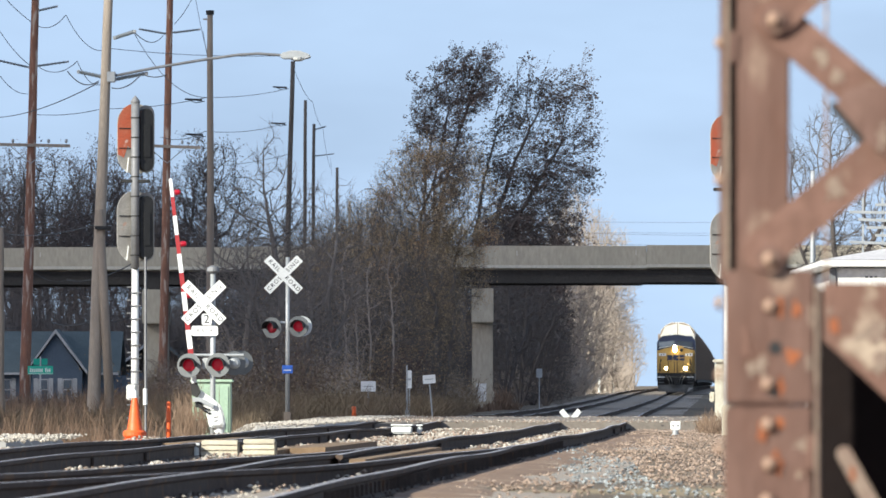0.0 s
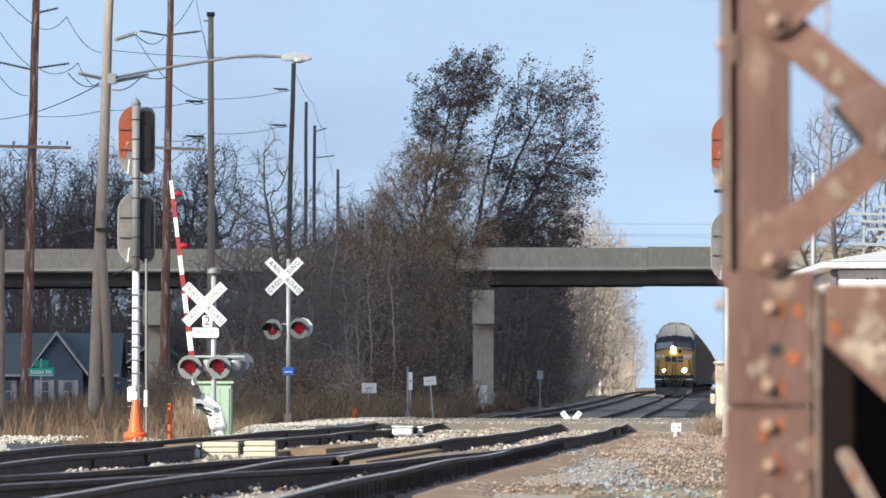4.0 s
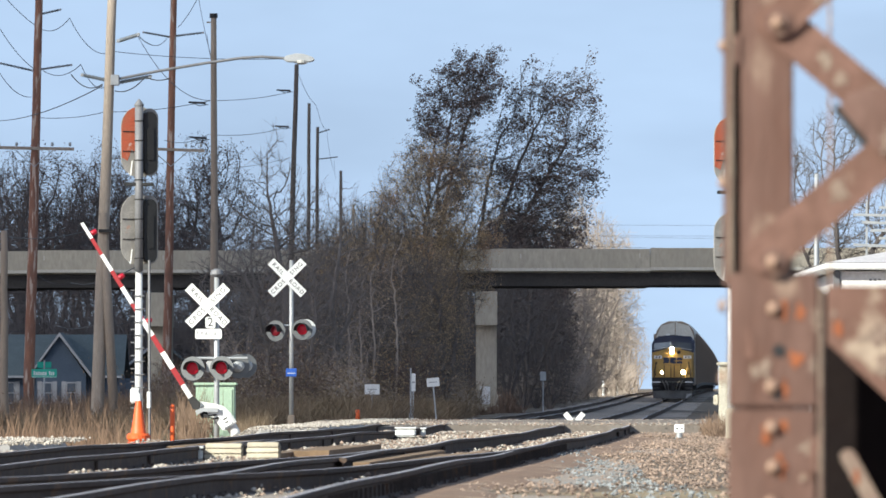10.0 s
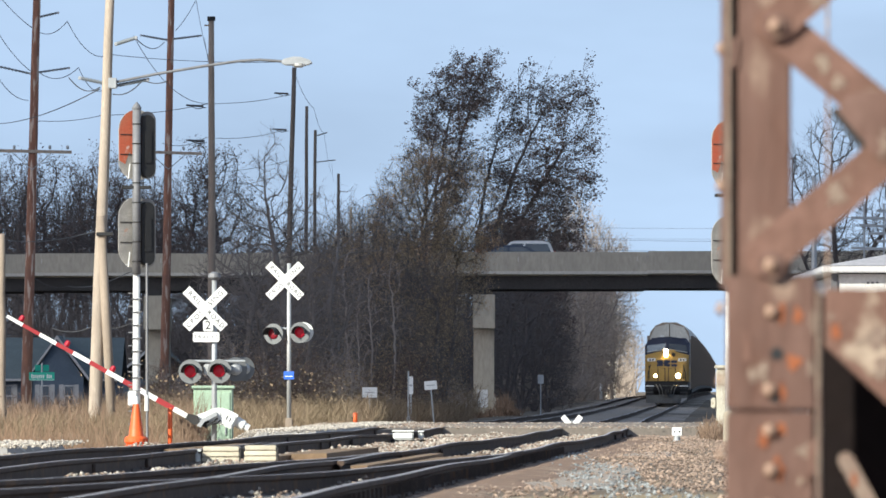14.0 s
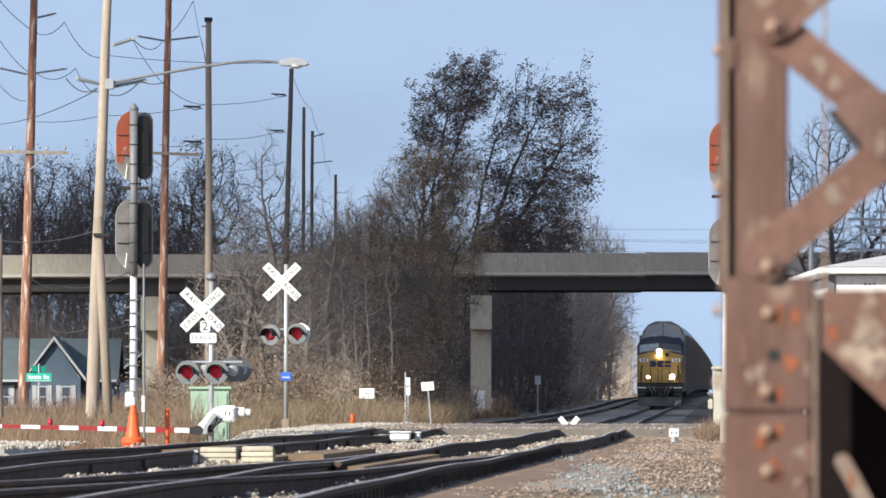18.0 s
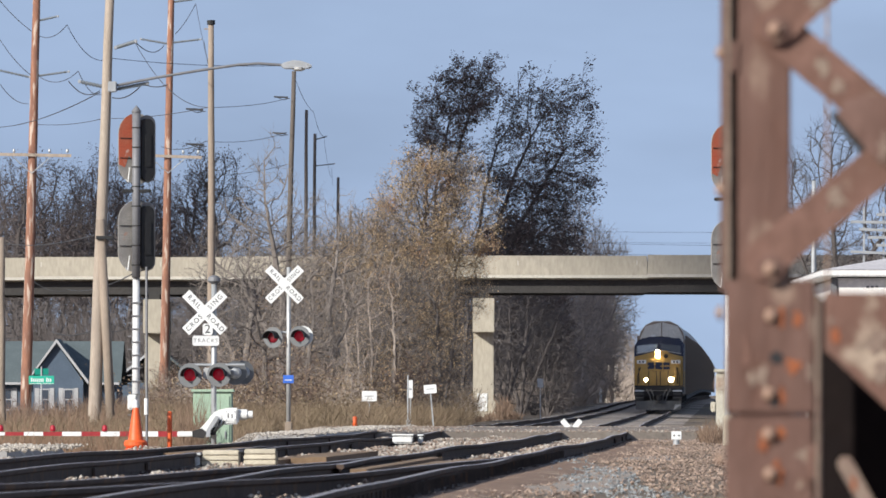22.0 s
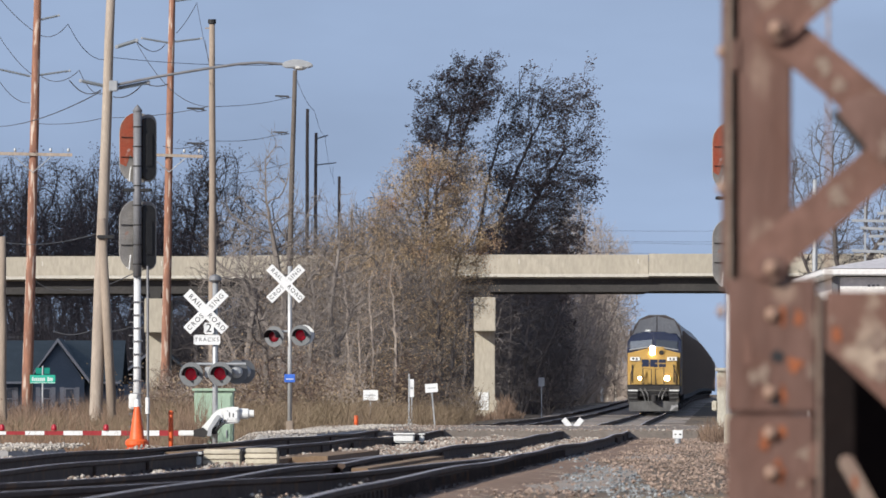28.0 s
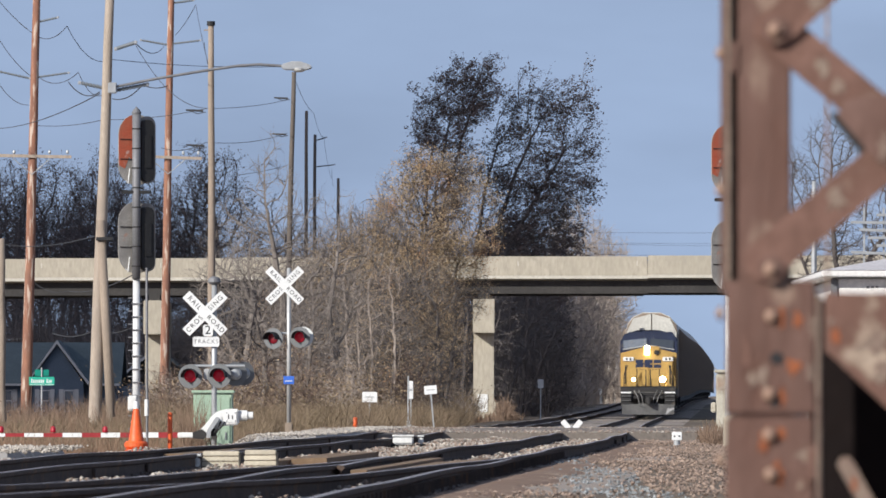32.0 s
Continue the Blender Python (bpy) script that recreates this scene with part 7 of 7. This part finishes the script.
    # front handrails
    for s in (-1, 1):
        part("handrail", pipe([(s * 1.44, 0.55, 1.60), (s * 1.44, 0.55, 2.10), (s * 1.05, 0.58, 2.85), (s * 0.95, 0.60, 1.62)], 0.025), M["loco_yellow"], t)
        part("handrail", pipe([(s * 0.60, 0.52, 1.60), (s * 0.60, 0.52, 2.55), (s * 0.12, 0.52, 2.50), (s * 0.12, 0.52, 1.60)], 0.028), M["loco_black"], t)
        part("handrail", pipe([(s * 1.30, 0.50, 1.60), (s * 1.30, 0.50, 2.2), (s * 1.12, 0.50, 2.75)], 0.028), M["loco_black"], t)
    part("walkway", box(-1.50, 0.45, 1.55, 1.50, 1.35, 1.60), M["loco_black"], t)
    # long hood, radiators and walkway rails
    part("hood", prism([(-0.95, 1.55), (-0.95, 4.2), (-0.6, 4.55), (0.6, 4.55), (0.95, 4.2), (0.95, 1.55)], 5.6, 20.6), M["loco_blue"], t, "dark blue hood")
    part("radiator", prism([(-1.50, 3.55), (-1.50, 4.25), (-1.2, 4.65), (1.2, 4.65), (1.5, 4.25), (1.5, 3.55)], 15.8, 20.4), M["loco_blue"], t)
    part("dynamic_brake_box", box(-1.35, 5.7, 3.6, 1.35, 8.6, 4.5, bevel=0.1), M["loco_blue"], t)
    part("fuel_tank", box(-1.35, 7.6, 0.30, 1.35, 13.8, 1.15, bevel=0.1), M["loco_black"], t)
    for s in (-1, 1):
        bm = bmesh.new()
        pipe([(s * 1.48, 1.4, 2.55), (s * 1.48, 3.0, 2.55)], 0.02, 6, bm)
        pipe([(s * 1.48, 5.6, 2.55), (s * 1.48, 21.4, 2.55)], 0.02, 6, bm)
        for k in range(10):
            pipe([(s * 1.48, 5.8 + k * 1.7, 1.55), (s * 1.48, 5.8 + k * 1.7, 2.55)], 0.02, 6, bm)
        part("side_handrail", bm, M["loco_yellow"], t)
    wheel = None
    for ty in (2.6, 15.4):
        tr = part("truck", box(-1.15, ty - 0.4, 0.40, 1.15, ty + 4.6, 0.95, bevel=0.05), M["loco_black"], t)
        for k in range(3):
            for s in (-1, 1):
                m = Matrix.Translation((s * 0.745, ty + 0.3 + k * 1.9, 0.53)) @ pose(0, 0, 0, 0, 90, 0)
                if wheel is None:
                    wheel = part("wheel", lathe([(0.53, -0.065), (0.53, 0.065), (0.44, 0.07), (0.15, 0.03)], 24), M["plow"], tr)
                    wheel.matrix_local = m
                else:
                    w = wheel.copy()
                    scene.collection.objects.link(w)
                    w.parent, w.matrix_local = tr, m
    part("exhaust_stack", box(-0.3, 9.6, 4.55, 0.3, 10.4, 4.72), M["loco_black"], t)
    part("antenna", box(-0.5, 3.6, 4.66, -0.2, 4.0, 4.78, bevel=0.03), M["white"], t)
    return t


def bmesh_edges(ob, offset):
    bm = bmesh.new()
    bm.from_mesh(ob.data)
    bmesh.ops.bevel(bm, geom=bm.edges[:], offset=offset, segments=2, affect="EDGES")
    bm.to_mesh(ob.data)
    bm.free()


def build_autorack():
    """A covered car carrier, 27 m long, with a rounded white roof."""
    t = thing("freight_car", 0, 0, 0, "tall covered car-carrier wagon with brown sides and white rounded end", "freight car", group="freight cars")
    L = 26.6
    prof = [(-1.46, 0.95), (-1.46, 4.7), (-1.36, 5.10), (-1.02, 5.52), (-0.5, 5.76), (0.5, 5.76), (1.02, 5.52), (1.36, 5.10), (1.46, 4.7), (1.46, 0.95)]
    part("body", prism(prof, 0.35, L - 0.35), M["car_side"], t)
    part("roof", prism([(-1.475, 4.60), (-1.475, 4.72), (-1.37, 5.14), (-1.03, 5.56), (-0.5, 5.80), (0.5, 5.80), (1.03, 5.56), (1.37, 5.14), (1.475, 4.72), (1.475, 4.60)], 0.40, L - 0.40), M["car_end"], t, "pale rounded roof")
    for y0 in (0.28,):
        for k in range(2):
            x0, x1 = (-1.40, -0.03) if k == 0 else (0.03, 1.40)
            outer = [(x0, 1.05), (x0, 4.7), (x0 * 0.74 if k == 0 else x0, 5.46 if k == 0 else 5.72), (x1 if k == 0 else x1 * 0.74, 5.72 if k == 0 else 5.46), (x1, 4.7 if k else 5.0), (x1, 1.05)]
            d = part("end_door", prism(outer, y0, y0 + 0.06), M["car_end"], t, "white end door")
            for j in range(5):
                xx = x0 + 0.15 + j * (x1 - x0 - 0.3) / 4
                part("door_rib", box(xx - 0.02, y0 - 0.03, 1.2, xx + 0.02, y0 - 0.002, 4.85), M["car_end"], d)
    for s in (-1, 1):
        for k in range(13):
            y = 1.0 + k * 2.05
            part("side_post", box(s * 1.57 - 0.05, y - 0.06, 1.0, s * 1.57 + 0.05, y + 0.06, 4.85), M["car_side"], t)
        part("side_sill", box(s * 1.56 - 0.05, 0.4, 0.75, s * 1.56 + 0.05, L - 0.4, 1.05), M["loco_black"], t)
    for ty in (2.2, L - 4.2):
        tr = part("truck", box(-1.1, ty - 0.3, 0.35, 1.1, ty + 2.3, 0.8, bevel=0.04), M["loco_black"], t)
        for k in range(2):
            for s in (-1, 1):
                part("wheel", tube((s * 0.68, ty + 0.2 + 1.7 * k, 0.46), (s * 0.81, ty + 0.2 + 1.7 * k, 0.46), 0.46, 0.46, 20), M["plow"], tr)
    part("coupler", box(-0.15, -0.05, 0.70, 0.15, 0.5, 1.0), M["loco_black"], t)
    return t


loco = build_locomotive()
racks = [build_autorack()]
for k in range(26):
    racks.append(copy_thing(racks[0], Matrix()))
train = [(loco, 0.0, 21.8)]
for k, c in enumerate(racks):
    train.append((c, 22.0 + 27.0 * k, 26.6))


# ---- road vehicles on the overpass ----
def build_road_car(kind, material, label):
    """A car with its front towards +x."""
    t = thing("car", 0, 0, 0, label, "car", group="cars on the overpass")
    if kind == "suv":
        body = [(-2.3, 0.35), (-2.35, 0.95), (-2.2, 1.05), (2.0, 1.0), (2.32, 0.85), (2.35, 0.4)]
        cabin = [(-2.25, 1.03), (-1.95, 1.68), (-1.6, 1.76), (0.15, 1.74), (0.95, 1.05)]
        glass = [(-2.05, 1.10), (-1.82, 1.60), (0.08, 1.62), (0.72, 1.10)]
    else:
        body = [(-2.35, 0.3), (-2.4, 0.85), (-2.2, 0.98), (1.1, 0.95), (2.2, 0.78), (2.4, 0.6), (2.4, 0.3)]
        cabin = [(-1.95, 0.96), (-1.1, 1.38), (-0.6, 1.46), (0.25, 1.43), (1.25, 0.95)]
        glass = [(-1.6, 1.0), (-1.02, 1.33), (0.2, 1.36), (0.95, 1.0)]
    b = part("body", prism(body, -0.9, 0.9), M[material], t)
    bmesh_edges(b, 0.05)
    c = part("cabin", prism(cabin, -0.75, 0.75), M[material], t)
    bmesh_edges(c, 0.04)
    for s in (-1, 1):
        part("side_window", prism(glass, s * 0.775 - 0.006, s * 0.775 + 0.006), M["glass"], c)
    part("pillar", box(-0.62, -0.79, 1.0, -0.52, 0.79, 1.60 if kind == "suv" else 1.36), M[material], c)
    for x in (-1.45, 1.45):
        for s in (-1, 1):
            w = part("wheel", tube((x, s * 0.72, 0.33), (x, s * 0.92, 0.33), 0.33, 0.33, 18), M["black"], t)
            part("rim", tube((x, s * 0.90, 0.33), (x, s * 0.93, 0.33), 0.2, 0.2, 14), M["galv"], w)
    part("tail_light", box(-2.30, -0.86, 0.85, -2.14, -0.62, 1.25), M["red"], t)
    if kind == "suv":
        part("roof_rail", box(-1.6, -0.70, 1.77, 0.0, -0.64, 1.81), M["galv"], t)
    return t


silver_suv = build_road_car("suv", "suv_silver", "silver sport utility vehicle driving over the bridge")
blue_sedan = build_road_car("sedan", "car_dark", "dark blue sedan driving over the bridge")
white_suv = build_road_car("suv", "white", "white sport utility vehicle driving over the bridge")
dark_sedan = build_road_car("sedan", "car_dark", "dark sedan driving over the bridge")


# ---- an unseen cloud, added and steered so that its shade lies on the middle distance ----
def build_cloud():
    rngc = random.Random(9)
    bm = bmesh.new()
    bmesh.ops.create_icosphere(bm, subdivisions=5, radius=1.0)
    for v in bm.verts:
        c = math.hypot(v.co.x, v.co.y)
        q = (abs(v.co.x / c) ** 4 + abs(v.co.y / c) ** 4) ** -0.25 if c > 1e-6 else 1.0
        v.co = (v.co.x * q * 60, v.co.y * q * 255, v.co.z * 9)
    for _ in range(60):
        x, y = rngc.uniform(-42, 42), rngc.uniform(-180, 180)
        bmesh.ops.create_icosphere(bm, subdivisions=2, radius=rngc.uniform(9, 13), matrix=Matrix.Translation((x, y, rngc.uniform(-3, 6))) @ Matrix.Diagonal((1.0, 1.4, 0.6, 1)))
    ob = link("cloud", bm, M["cloud"], smooth=True)
    # thin enough to let a part of the sun through
    nodes, links = M["cloud"].node_tree.nodes, M["cloud"].node_tree.links
    clear, both = nodes.new("ShaderNodeBsdfTransparent"), nodes.new("ShaderNodeMixShader")
    both.inputs[0].default_value = 0.30
    links.new(nodes["Principled BSDF"].outputs[0], both.inputs[1])
    links.new(clear.outputs[0], both.inputs[2])
    links.new(both.outputs[0], nodes["Material Output"].inputs["Surface"])
    return tagged(ob, "long white unseen cloud, added and moved about to shade the middle distance", "cloud")


cloud = build_cloud()


# ---- what moves ----
def rail_pose(y, length):
    """Pose of a vehicle whose front end is at y on the near track."""
    a, b = Vector((track_x(y + 2), y + 2, rail_z(y + 2))), Vector((track_x(y + length - 2), y + length - 2, rail_z(y + length - 2)))
    d = (b - a).normalized()
    o = a - d * 2
    return pose(o.x, o.y, o.z, math.degrees(math.asin(d.z)), 0, -math.degrees(math.atan2(d.x, d.y)))


FRONT = smooth_through([(0, 634), (6, 597), (13, 551), (19, 511), (23, 484), (28, 452), (32, 425)])
# time, the middle of the shade on the ground and its turn
SHADE_PATH = [(0, -32, 404, -5.5), (8, -32, 408, -5.5), (12, -28, 440, -5), (14, -4, 488, 2), (17, 40, 494, 5), (18.5, 47, 492, 5), (20, 55, 492, 7), (21, 63, 494, 9), (22, 73, 496, 10), (23, 85, 512, 8), (24, 92, 690, 2), (25, -10, 745, 5), (25.7, -40, 736, 10), (28, -46, 716, 10), (32, -46, 712, 10)]


def motions():
    for ob, back, length in train:
        walk(ob, [(t, rail_pose(FRONT(t) + back, length)) for t in range(0, 33, 4)])
    ang = [(0, 6.8), (7.2, 7.1), (7.6, 9), (8.0, 14), (8.5, 19.5), (9.0, 25), (9.5, 28.5), (10, 32), (10.5, 36), (11, 40), (12, 46.5), (13, 54), (14, 61), (14.5, 64), (15.5, 70.5), (16.5, 76.5), (17, 80.5), (17.6, 86), (18.2, 89.5), (18.6, 90), (32, 90)]
    at = gate_arm.location.copy()
    walk(gate_arm, [(t, pose(at.x, at.y, at.z, 0, -a, 0)) for t, a in ang])
    walk(gate_casting, [(t, pose(at.x, 0, at.z, 0, 90 - a, 0) @ pose(-at.x, 0, -at.z)) for t, a in ang])
    deck = 7.68
    for ob, y, t0, px0, v, turn in ((silver_suv, 432.4, 5.5, 8.7, -22.5, 180), (blue_sedan, 428.2, 9.0, 3.5, 23.4, 0), (white_suv, 432.4, 13.6, 13.1, -23.1, 180), (dark_sedan, 428.2, 14.0, 4.1, 21.8, 0)):
        walk(ob, [(t, pose(px0 + v * (t - t0), y, deck + 0.0045 * (px0 + v * (t - t0)), 0, 0, turn)) for t in (0.0, CLIP)])
    h = 360.0
    run = Vector((TO_SUN.x, TO_SUN.y, 0)) * (h / TO_SUN.z)
    # the cloud stands above its shade, towards the sun
    walk(cloud, [(t, pose(cx + run.x, cy + run.y, h, 0, 0, turn)) for t, cx, cy, turn in SHADE_PATH])


motions()
